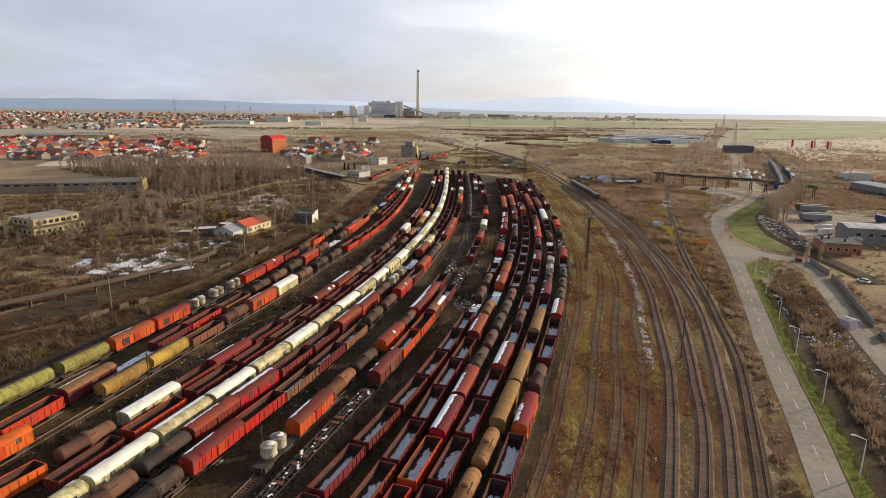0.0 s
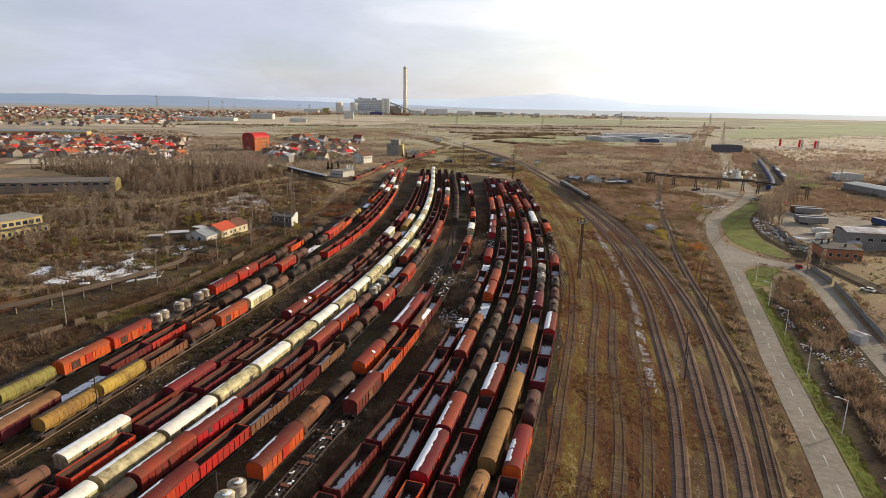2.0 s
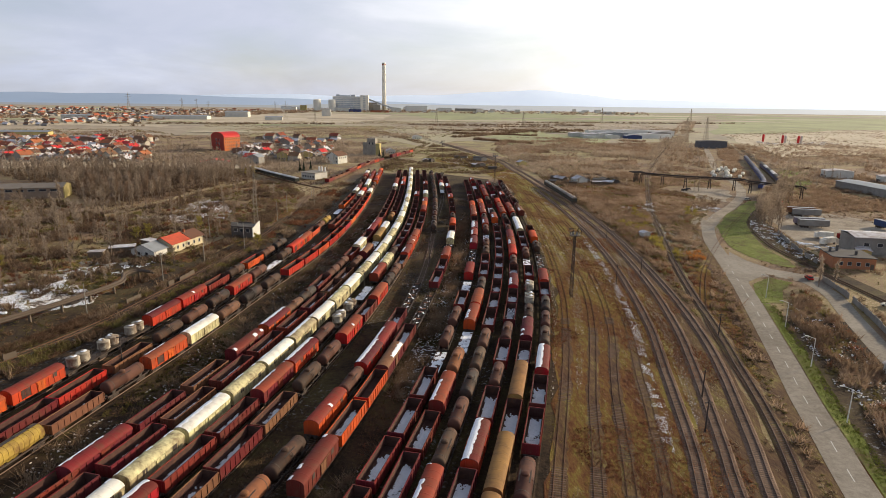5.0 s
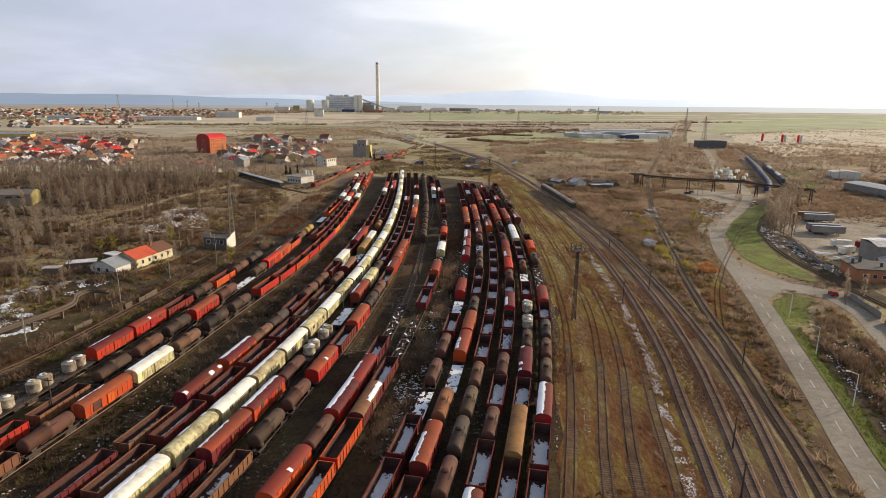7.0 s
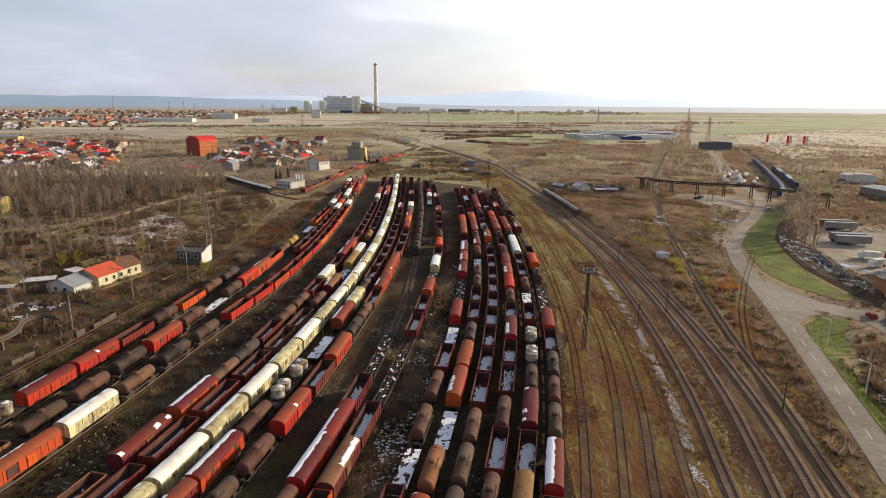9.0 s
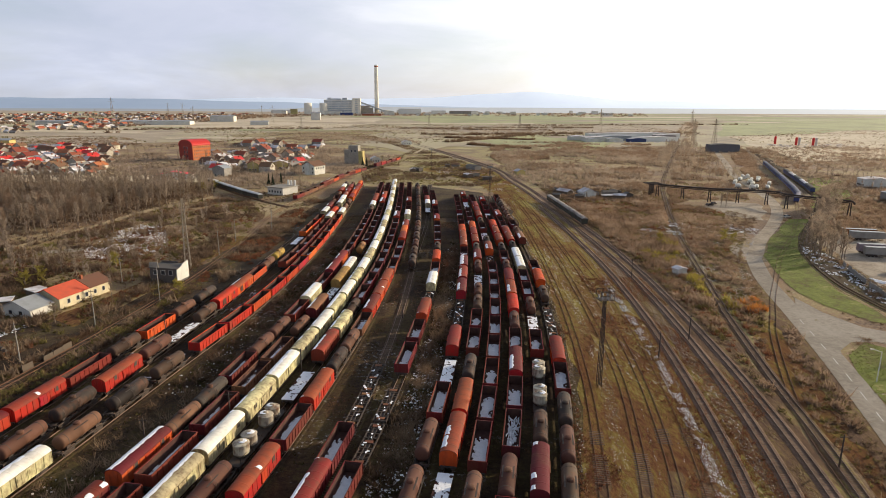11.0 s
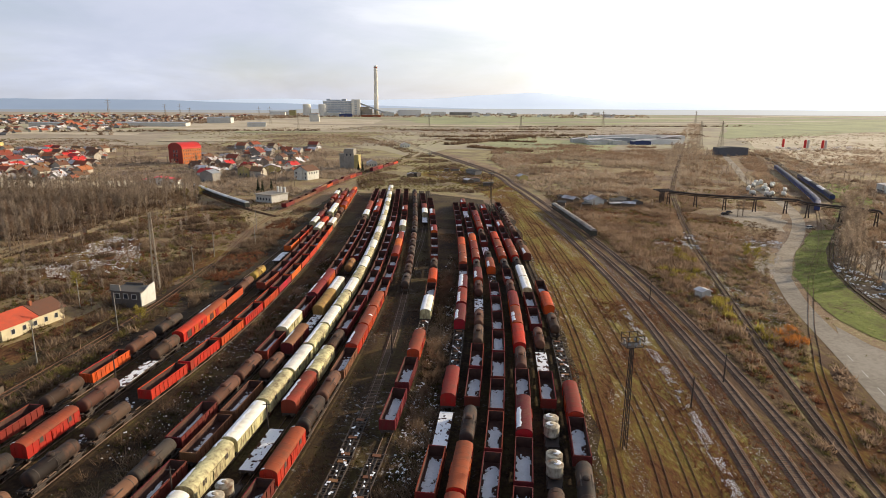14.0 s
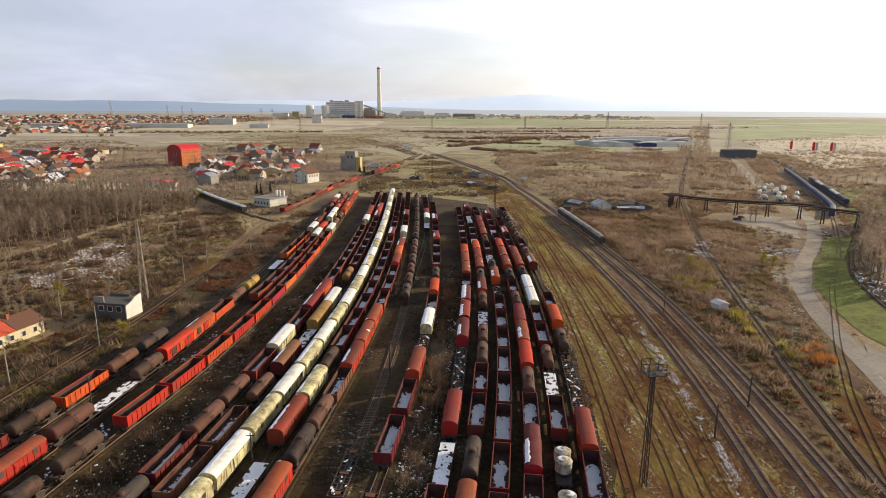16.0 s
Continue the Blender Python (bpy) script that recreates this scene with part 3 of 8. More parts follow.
# ---- roads ----
ROAD = Line(carry_back([(54, 62), (70.7, 107.3), (77.2, 126.4), (80.5, 135.7), (85.7, 151), (91.6, 166.6), (100.5, 191), (111, 220), (117.5, 239), (125, 262), (134.2, 291), (141.6, 309.5), (151.6, 331), (163, 350), (177, 370), (196, 398), (212, 428), (226, 456), (252, 515), (298, 616), (365, 760), (435, 905)]))
SIDE_ROAD = Line([(120, 240), (127, 247), (135, 246), (140.5, 236), (139, 220), (131.5, 201), (122.5, 178), (113, 152), (102, 120), (90, 85)])


def road(name, line, lo, hi, z, mat, label):
    v, f = line.strip(lo, hi, z)
    return raw(name, v, f, mat, label, "road", "structure")


PAVED = Line([tuple(ROAD.at(s_)) for s_ in np.arange(0.0, ROAD.by_y(331), 6.0)])
UNPAVED = Line([(150, 327), (169, 356), (191, 384), (210, 411), (225, 436), (241, 470), (262, 530), (286, 598), (328, 692), (395, 844), (440, 930)])
road("road", PAVED, -3.0, 2.9, 0.09, ASPHALT, "pale worn asphalt road with dashed white centre line")
road("dirt_road", UNPAVED, -3.0, 3.0, 0.085, DIRTROAD, "pale unpaved road to the loading shed")
road("side_road", SIDE_ROAD, -2.9, 2.9, 0.08, ASPHALT, "pale concrete side road along a wall")
dashes = tagged(empty("centre_line", "white dashes of road paint, worn", "road marking"), kind="structure")
for k in range(34):
    s = ROAD.by_y(64) + k * 9.2
    b = bmesh.new()
    quad_box(b, -0.09, 0.09, -1.9, 1.9, 0.0, 0.012)
    if ROAD.at(s).y < 255:
        part("dash", b, ROADWHITE, dashes, at=ROAD.seat(s, 0.092))
    else:
        b.free()
v, f = [], []
rnd = random.Random(31)
for q_, d_ in ((ROAD.at(s_), ROAD.way(s_)) for s_ in np.arange(ROAD.by_y(-55), ROAD.by_y(214), 2.5)):
    for off in (3.2, 5.6 + rnd.uniform(-0.7, 0.9)):
        v.append((q_.x + d_.y * off, q_.y - d_.x * off, 0.075))
for k in range(len(v) // 2 - 1):
    f.append((2 * k, 2 * k + 1, 2 * k + 3, 2 * k + 2))
def roadside(lo, hi, y0, y1, z, mat, label, rag, seed):
    """A strip of ground along the road with an uneven outer edge."""
    v, f, rnd = [], [], random.Random(seed)
    for s_ in np.arange(ROAD.by_y(y0), ROAD.by_y(y1), 2.5):
        q_, d_ = ROAD.at(s_), ROAD.way(s_)
        for off in (lo + rnd.uniform(-rag, rag) * (lo < 0), hi + rnd.uniform(-rag, rag) * (hi > 0)):
            v.append((q_.x + d_.y * off, q_.y - d_.x * off, z))
    for k in range(len(v) // 2 - 1):
        f.append((2 * k, 2 * k + 1, 2 * k + 3, 2 * k + 2))
    raw("roadside_ground", v, f, mat, label, "ground", "structure")


roadside(-7.5, -3.0, -55, 335, 0.04, OVERGROWN, "reddish-brown grass and soil beside the road", 1.2, 3)
roadside(4.0, 27.0, -55, 204, 0.024, YARD, "dark waste soil with rubbish beside the road", 2.0, 4)
raw("verge", v, f, GRASS, "short green grass verge beside the road", "ground", "structure")
patch("verge", [(111, 212), (119, 231.5), (129, 239), (134.5, 233), (126, 225), (117.5, 212)], 0.06, GRASS, "green grass island at the junction", 0.5)
patch("meadow", [(137.8, 268.4), (138, 280), (142.5, 297.6), (154.6, 328.7), (178, 362), (212, 404), (224, 404), (192, 364), (171, 331), (160, 304), (152.5, 282), (151, 262), (148, 251), (143, 254)], 0.06, GRASS, "green meadow beside the curving road", 0.7)
patch("meadow", [(246, 436), (300, 515), (335, 575), (356, 568), (316, 500), (272, 436)], 0.06, GRASS, "green strip beside the parked train", 1.5)
v, f = TRACKS["M5"].strip(-2.2, 6.8, 0.02)
raw("cinder_bed", v, f, YARD, "dark cinder bed of a curving siding", "ground", "structure")
raw("junction", [(x, y, 0.086) for x, y in ((116, 228), (119.5, 234.5), (126, 239.6), (133, 239.6), (137.5, 234.5), (139, 228), (146, 226), (149.6, 237), (144.4, 243.6), (136.8, 250), (133.8, 262), (134, 276), (126, 262))], [tuple(range(13))], ASPHALT,
    "wide worn asphalt mouth of the side road", "road", "structure")

# ---- railway wagons ----
GROUP = "freight wagons in the yard"
SHARED = {}
FAR = [False]                                    # true while a wagon far down the yard is made


def shared(key, make, mat, smooth=False):
    if key not in SHARED:
        b = bmesh.new()
        make(b)
        SHARED[key] = mesh_of(key.split(":")[0], b, mat, smooth)
    return SHARED[key]


def make_bogie(b):
    for x in (-1.0, 1.0):
        prism(b, [(x - 0.07, 0.35), (x + 0.07, 0.35), (x + 0.07, 0.72), (x - 0.07, 0.72)], -1.25, 1.25)
        quad_box(b, x - 0.1, x + 0.1, -0.35, 0.35, 0.25, 0.85)
    quad_box(b, -1.0, 1.0, -0.22, 0.22, 0.55, 0.9)
    for y in (-0.9, 0.9):
        for x in (-0.75, 0.75):
            lathe(b, [(0.46, x - 0.06), (0.46, x + 0.06)], "x", (0, y, 0.46), 12)
        bar(b, (-0.95, y, 0.46), (0.95, y, 0.46), 0.14)


def make_buffers(b):
    quad_box(b, -1.3, 1.3, -0.08, 0.08, 0.9, 1.25)
    for x in (-0.875, 0.875):
        lathe(b, [(0.09, -0.5), (0.09, -0.05)], "y", (x, 0, 1.06), 8)
        lathe(b, [(0.22, -0.58), (0.22, -0.5)], "y", (x, 0, 1.06), 10)
    quad_box(b, -0.1, 0.1, -0.4, 0, 0.95, 1.12)


def running_gear(wagon, half, base, width=2.5):
    """Underframe, two bogies and a buffer beam at either end; of a wagon far off all of it as one part."""
    if FAR[0]:
        def all_(b):
            for x in (-width / 2 + 0.1, width / 2 - 0.1):
                quad_box(b, x - 0.08, x + 0.08, -half, half, 0.92, 1.2)
            quad_box(b, -1.3, 1.3, -half - 0.08, -half + 0.1, 0.9, 1.25)
            quad_box(b, -1.3, 1.3, half - 0.1, half + 0.08, 0.9, 1.25)
            for y in (-base - 0.9, -base + 0.9, base - 0.9, base + 0.9):
                for x in (-0.75, 0.75):
                    lathe(b, [(0.46, x - 0.06), (0.46, x + 0.06)], "x", (0, y, 0.46), 8)
        part("running_gear", shared("running_gear:%.1f:%.1f" % (half, width), all_, STEEL), None, wagon)
        return
    def frame_(b):
        for x in (-width / 2 + 0.1, width / 2 - 0.1):
            quad_box(b, x - 0.08, x + 0.08, -half, half, 0.92, 1.2)
        quad_box(b, -0.25, 0.25, -half, half, 0.95, 1.18)
        for k in range(7):
            y = -half + 0.2 + (2 * half - 0.4) * k / 6
            quad_box(b, -width / 2 + 0.1, width / 2 - 0.1, y - 0.08, y + 0.08, 0.98, 1.17)
    part("underframe", shared("underframe:%.1f:%.1f" % (half, width), frame_, STEEL), None, wagon)
    for y in (-base, base):
        part("bogie", shared("bogie", make_bogie, STEEL), None, wagon, at=pose(0, y, 0))
    for y, turn in ((-half, 0), (half, 180)):
        part("buffer_beam", shared("buffer_beam", make_buffers, STEEL), None, wagon, at=pose(0, y, 0, 0, 0, turn))


def arch(w, z0, z1, top, n=8):
    """Outline of a wagon body with a rounded roof."""
    out = [(-w, z0), (w, z0), (w, z1)]
    for k in range(1, n):
        a = math.pi * k / n
        out.append((w * math.cos(a), z1 + (top - z1) * math.sin(a)))
    return out + [(-w, z1)]


def snow_sheet(b, x0, x1, y0, y1, z, amp, nx, ny, rnd, cover=1.0, bed=None):
    """Uneven snow with ragged holes, of real thickness."""
    hold, off = {}, rnd.uniform(0, 90)
    for i in range(nx + 1):
        for j in range(ny + 1):
            u, v = i / nx, j / ny
            ju, jv = (rnd.uniform(-0.38, 0.38) / nx if 0 < i < nx else 0), (rnd.uniform(-0.38, 0.38) / ny if 0 < j < ny else 0)
            hold[i, j] = (x0 + (x1 - x0) * (u + ju), y0 + (y1 - y0) * (v + jv), z + amp * rnd.random())
    for i in range(nx):
        for j in range(ny):
            if noise.noise(Vector((off + i * 2.9 / nx, j * 9.5 / ny, off))) + 0.45 * noise.noise(Vector((off + i * 7.5 / nx, j * 31 / ny, off + 9))) < (cover - 0.5) * 0.9 + rnd.uniform(-0.05, 0.05):
                q = [hold[i, j], hold[i + 1, j], hold[i + 1, j + 1], hold[i, j + 1]]
                v = [b.verts.new(p) for p in q] + [b.verts.new((p[0], p[1], z - 0.05)) for p in q]
                b.faces.new(v[:4])
                for k in range(4):
                    b.faces.new((v[k], v[(k + 1) % 4], v[4 + (k + 1) % 4], v[4 + k]))


def drift(b, hw, hl, rnd, cover, nx, ny):
    """Snow blown to the middle of a wagon floor, thinning out in scraps towards walls and ends."""
    off, mid, reach = rnd.uniform(0, 90), rnd.uniform(-0.9, 0.9), hl * rnd.uniform(0.72, 0.98)
    dx, dy = 2 * hw / nx, 2 * hl / ny
    for i in range(nx):
        for j in range(ny):
            x, y = -hw + dx * (i + 0.5), -hl + dy * (j + 0.5)
            edge = max(abs(x) / hw * 0.95, abs(y - mid) / reach)
            n_ = noise.noise(Vector((off + x * 1.1, y * 0.8, off))) + 0.6 * noise.noise(Vector((off + x * 3.1, y * 2.6, off + 9)))
            if n_ + 1.25 * cover - 1.35 * edge ** 2.5 < 0.12 + rnd.uniform(-0.16, 0.16):
                continue
            h0 = 1.33 + 0.12 * max(0.0, 1 - edge) + 0.05 * rnd.random()
            q = [(x + sx * dx * rnd.uniform(0.46, 0.62), y + sy * dy * rnd.uniform(0.46, 0.62)) for sx, sy in ((-1, -1), (1, -1), (1, 1), (-1, 1))]
            v = [b.verts.new((px, py, h0)) for px, py in q] + [b.verts.new((px, py, 1.3)) for px, py in q]
            b.faces.new(v[:4])
            for k in range(4):
                b.faces.new((v[k], v[(k + 1) % 4], v[4 + (k + 1) % 4], v[4 + k]))
    if not b.verts:
        quad_box(b, -0.4, 0.4, -0.5, 0.5, 1.3, 1.36)


def gondola(colour, label, snow=0.8, logs=False, half=6.75, top=3.2, seed=1):
    rnd = random.Random(seed)
    w = empty("open_wagon", label, "freight wagon", GROUP)
    running_gear(w, half - 0.1, half - 2.2)
    hw, hl = 1.43, half - 0.25
    if not FAR[0]:
        b = bmesh.new()
        quad_box(b, -hw, hw, -hl, hl, 1.2, 1.3)
        part("floor", b, INSIDE, w)

    def side(b):
        quad_box(b, -0.04, 0.04, -hl, hl, 1.22, top)
        quad_box(b, -0.07, 0.09, -hl, hl, top - 0.02, top + 0.12)
        quad_box(b, 0.0, 0.1, -hl, hl, 1.15, 1.3)
        for k in range(10):
            y = -hl + 0.08 + (2 * hl - 0.16) * k / 9
            quad_box(b, 0.03, 0.14, y - 0.07, y + 0.07, 1.18, top)
        quad_box(b, 0.035, 0.09, -0.9, 0.9, 1.35, top - 0.35)
        b.faces.ensure_lookup_table()
        for f in b.faces:
            f.material_index = int(max(v.co.x for v in f.verts) < -0.03 and max(v.co.z for v in f.verts) < top + 0.01)
    if FAR[0]:
        def tub(b):
            for x in (-hw, hw):
                quad_box(b, x - 0.05, x + 0.05, -hl, hl, 1.22, top + 0.1)
            for y in (-hl, hl):
                quad_box(b, -hw + 0.05, hw - 0.05, y - 0.05, y + 0.05, 1.22, top + 0.1)
            quad_box(b, -hw + 0.05, hw - 0.05, -hl + 0.05, hl - 0.05, 1.2, 1.3)
            for f in b.faces:
                c = f.calc_center_median()
                f.material_index = int(c.z < top and abs(c.x) < hw - 0.04 and abs(c.y) < hl - 0.04)
        part("tub", shared("tub:%s:%.1f" % (colour.name, top), tub, [colour, INSIDE]), None, w)
        if snow:
            b = bmesh.new()
            drift(b, hw - 0.16, hl - 0.3, rnd, snow, 5, 18)
            tagged(part("snow", b, SNOW, w, "thin snow lying on the wagon floor"), kind="stuff")
        return w
    me = shared("side_panel:%s:%.1f:%.1f" % (colour.name, half, top), side, [colour, INSIDE])
    part("side_panel", me, None, w, at=pose(hw, 0, 0))
    part("side_panel", me, None, w, at=pose(-hw, 0, 0, 0, 0, 180))

    def end_(b):
        quad_box(b, -hw + 0.04, hw - 0.04, -0.04, 0.04, 1.22, top)
        quad_box(b, -hw, hw, -0.1, 0.06, top - 0.02, top + 0.1)
        for x in (-0.9, 0, 0.9):
            quad_box(b, x - 0.07, x + 0.07, -0.13, -0.03, 1.18, top)
        for f in b.faces:
            f.material_index = int(min(v.co.y for v in f.verts) > 0.03)
    me = shared("end_panel:%s:%.1f" % (colour.name, top), end_, [colour, INSIDE])
    part("end_panel", me, None, w, at=pose(0, -hl + 0.04, 0))
    part("end_panel", me, None, w, at=pose(0, hl - 0.04, 0, 0, 0, 180))
    if snow:
        b = bmesh.new()
        drift(b, hw - 0.16, hl - 0.3, rnd, snow, 11, 54)
        tagged(part("snow", b, SNOW, w, "thin snow lying on the wagon floor"), kind="stuff")
    if logs:
        b = bmesh.new()
        for k in range(60):
            x, y, a = rnd.uniform(-1.0, 1.0), rnd.uniform(-5.6, 5.6), rnd.uniform(-0.5, 0.5)
            bar(b, (x - 0.7 * math.sin(a), y - 0.7 * math.cos(a), 1.5 + rnd.random() * 0.5), (x + 0.7 * math.sin(a), y + 0.7 * math.cos(a), 1.5 + rnd.random() * 0.5), 0.16)
        tagged(part("load", b, SNOW, w, "snowy scrap pieces lying criss-cross"), kind="stuff")
    return w


def cuboid_part(name, sx, sy, sz):
    def make(b):
        quad_box(b, -sx / 2, sx / 2, -sy / 2, sy / 2, 0, sz)
    return shared("%s:%.2f:%.2f:%.2f" % (name, sx, sy, sz), make, STEEL)


def boxcar(colour, roof, label, snow=0.0, half=6.7, doors=2, seed=1, ribs=10, top=4.15, wide=1.42, trim=None, name="covered_wagon", eave=3.35):
    rnd = random.Random(seed)
    w = empty(name, label, "freight wagon", GROUP)
    running_gear(w, half, half - 2.1)
    hl = half - 0.12

    def body(b):
        quad_box(b, -wide, wide, -hl, hl, 1.15, eave)
        for s in (-1, 1):
            for k in range(ribs):
                y = -hl + 0.06 + (2 * hl - 0.12) * k / (ribs - 1)
                quad_box(b, s * wide - 0.02, s * wide + 0.02 + (0.05 if s > 0 else 0), y - 0.05, y + 0.05, 1.15, eave) if s > 0 else quad_box(b, -wide - 0.07, -wide + 0.02, y - 0.05, y + 0.05, 1.15, eave)
            quad_box(b, s * wide - 0.06, s * wide + 0.06, -hl, hl, 1.1, 1.25)
        for y in (-hl, hl):
            prism(b, arch(wide - 0.02, eave - 0.02, eave, top - 0.06), y - 0.02, y + 0.02)
            for x in (-0.7, 0.7):
                quad_box(b, x - 0.06, x + 0.06, y - 0.09, y + 0.09, 1.15, eave + 0.3)
    key = "%s:%.2f:%d:%.2f:%.2f" % (colour.name, half, ribs, top, wide)
    part("body", shared("body:" + key, body, colour), None, w)

    def roof_(b):
        n, rows = 12, []
        for j in range(8):
            y = -hl - 0.05 + (2 * hl + 0.1) * j / 7
            for dy, lift in (((-0.17, 0.0), (-0.05, 0.0), (-0.03, 0.012), (0.03, 0.012), (0.05, 0.0), (0.17, 0.0)) if 0 < j < 7 else ((0.0, 0.012), (0.08 if j == 0 else -0.08, 0.0), (0.2 if j == 0 else -0.2, 0.0))):
                rows.append((y + dy, lift))
        rows.sort()
        grid = [[b.verts.new(((wide + 0.06 + lift) * math.cos(math.pi * k / n), y, eave - 0.02 + (top - eave + lift) * math.sin(math.pi * k / n))) for k in range(n + 1)] for y, lift in rows]
        under = [[b.verts.new(((wide + 0.02) * math.cos(math.pi * k / n), y, eave - 0.07 + (top - eave - 0.02) * math.sin(math.pi * k / n))) for k in range(n + 1)] for y in (rows[0][0], rows[-1][0])]
        for g0, g1 in zip(grid, grid[1:]):
            for k in range(n):
                b.faces.new((g0[k], g0[k + 1], g1[k + 1], g1[k]))
        for k in range(n):
            b.faces.new((under[0][k], under[0][k + 1], under[1][k + 1], under[1][k]))
            b.faces.new((grid[0][k], grid[0][k + 1], under[0][k + 1], under[0][k]))
            b.faces.new((grid[-1][k], grid[-1][k + 1], under[1][k + 1], under[1][k]))
    part("roof", shared("roof:%s:%s" % (roof.name, key), roof_, roof, True), None, w)
    if doors and not FAR[0]:
        def door(b):
            quad_box(b, -0.05, 0.05, -1.0, 1.0, 1.2, eave - 0.1)
            for y in (-0.95, 0.0, 0.95):
                quad_box(b, 0.03, 0.09, y - 0.04, y + 0.04, 1.25, eave - 0.15)
            quad_box(b, 0.0, 0.12, -1.3, 2.2, eave - 0.12, eave - 0.04)
            bar(b, (0.11, -0.8, 2.0), (0.11, -0.8, 2.6), 0.05)
        me = shared("door:%s:%.1f" % ((trim or colour).name, eave), door, trim or colour)
        part("door", me, None, w, "sliding door", at=pose(wide + 0.08, 0.3, 0))
        part("door", me, None, w, "sliding door", at=pose(-wide - 0.08, -0.3, 0, 0, 0, 180))
    # dark panels set on the closed wall imitate shade inside open doorways
    if colour is ORANGE and not FAR[0]:
        for x, y in ((wide + 0.02, -3.4), (-wide - 0.02, 3.4)):
            def opening(b):
                quad_box(b, -0.05, 0.05, -0.95, 0.95, 0, 1.75)
                for y_ in (-1.02, 1.02):
                    quad_box(b, -0.02, 0.09, y_ - 0.06, y_ + 0.06, -0.05, 1.8)
            part("doorway", shared("doorway", opening, INSIDE), None, w, "dark open doorway", at=pose(x, y, 1.4))
    # smaller dark panels imitate the shade in open hatches
    if seed % 3 != 1 and doors and not FAR[0]:
        for x, y in ((wide + 0.015, 3.9), (-wide - 0.015, -3.9), (wide + 0.015, -3.2)):
            part("hatch", cuboid_part("hatch", 0.1, 1.0, 0.95), None, w, "dark panel standing for the shade in an open ventilation hatch", at=pose(x, y, 2.35))
    if snow:
        b = bmesh.new()
        n = 10
        step, y = 0.36, -hl
        edge = None
        while y < hl:
            w0 = noise.noise(Vector((y * 0.33, seed * 5.3, 1.7)))
            if snow > 0.93 or w0 < (snow - 0.52) * 1.05:
                a0 = (0.5 if snow > 0.85 else 0.62) + 0.07 * noise.noise(Vector((y * 0.9, seed, 4.1))) + rnd.uniform(-0.015, 0.015)
                a1 = 0.88 + 0.06 * noise.noise(Vector((y * 0.7, seed, 9.3))) + rnd.uniform(-0.02, 0.02)
                now = (a0, a1)
                was = edge or now
                ring = []
                for yy, (p, q) in ((y, was), (min(y + step, hl), now)):
                    for k in range(5):
                        a = math.pi * (p + (q - p) * k / 4)
                        x_, z_ = (wide + 0.06) * math.cos(a), eave + (top - eave) * math.sin(a)
                        ring.append(b.verts.new((x_, yy, z_ + (0.02 if k in (0, 4) else 0.075))))
                for k in range(4):
                    b.faces.new((ring[k], ring[k + 1], ring[k + 6], ring[k + 5]))
                edge = now
            else:
                edge = None
            y += step
        if len(b.verts):
            tagged(part("snow", b, SNOW, w, "melting snow on the shaded side of the roof"), kind="stuff")
        else:
            b.free()
    return w


def tank(colour, label, half=5.9, r=1.38, seed=1, band=True):
    w = empty("tank_wagon", label, "tank wagon", GROUP)
    running_gear(w, half, half - 1.9)
    c = 1.22 + r

    def barrel(b):
        e = half - 0.5
        lathe(b, [(0.25, -e), (r * 0.72, -e + 0.12), (r * 0.94, -e + 0.32), (r, -e + 0.6), (r, -0.35), (r * 1.015, -0.33), (r * 1.015, 0.33), (r, 0.35), (r, e - 0.6), (r * 0.94, e - 0.32), (r * 0.72, e - 0.12), (0.25, e)], "y", (0, 0, c), 20)
    part("barrel", shared("barrel:%s:%.1f:%.2f" % (colour.name, half, r), barrel, colour, True), None, w)

    def dome(b):
        lathe(b, [(0.62, r - 0.2), (0.62, r + 0.24), (0.5, r + 0.38), (0.22, r + 0.46)], "z", (0, 0, c), 14)
    part("dome", shared("dome:%s:%.2f" % (colour.name, r), dome, colour), None, w, "filling dome with lid")

    def walk_(b):
        for x in (-0.75, 0.75):
            quad_box(b, x - 0.2, x + 0.2, -1.6, 1.6, c + r - 0.28, c + r - 0.22)
        for y in (-0.28, 0.28):
            bar(b, (r + 0.12, y, 1.1), (r + 0.12, y, c + 0.4), 0.05)
            bar(b, (r + 0.12, y, c + 0.4), (0.75, y, c + r - 0.2), 0.05)
        for k in range(6):
            z = 1.3 + 0.35 * k
            bar(b, (r + 0.12, -0.28, z), (r + 0.12, 0.28, z), 0.04)
    part("ladder", shared("ladder:%.2f" % r, walk_, STEEL), None, w, "steel ladder and walkway")

    def saddle(b):
        quad_box(b, -1.07, 1.07, -0.5, 0.5, 1.1, c - 0.75)
    me = shared("saddle:%.2f" % r, saddle, STEEL)
    for y in () if FAR[0] else (-half + 1.9, half - 1.9):
        part("saddle", me, None, w, at=pose(0, y, 0))
    if band:
        def strap(b):
            lathe(b, [(r + 0.02, -0.06), (r + 0.02, 0.06)], "y", (0, 0, c), 20)
        me = shared("strap:%.2f" % r, strap, STEEL)
        for y in () if FAR[0] else (-half + 1.9, half - 1.9):
            part("strap", me, None, w, at=pose(0, y, 0))
    return w


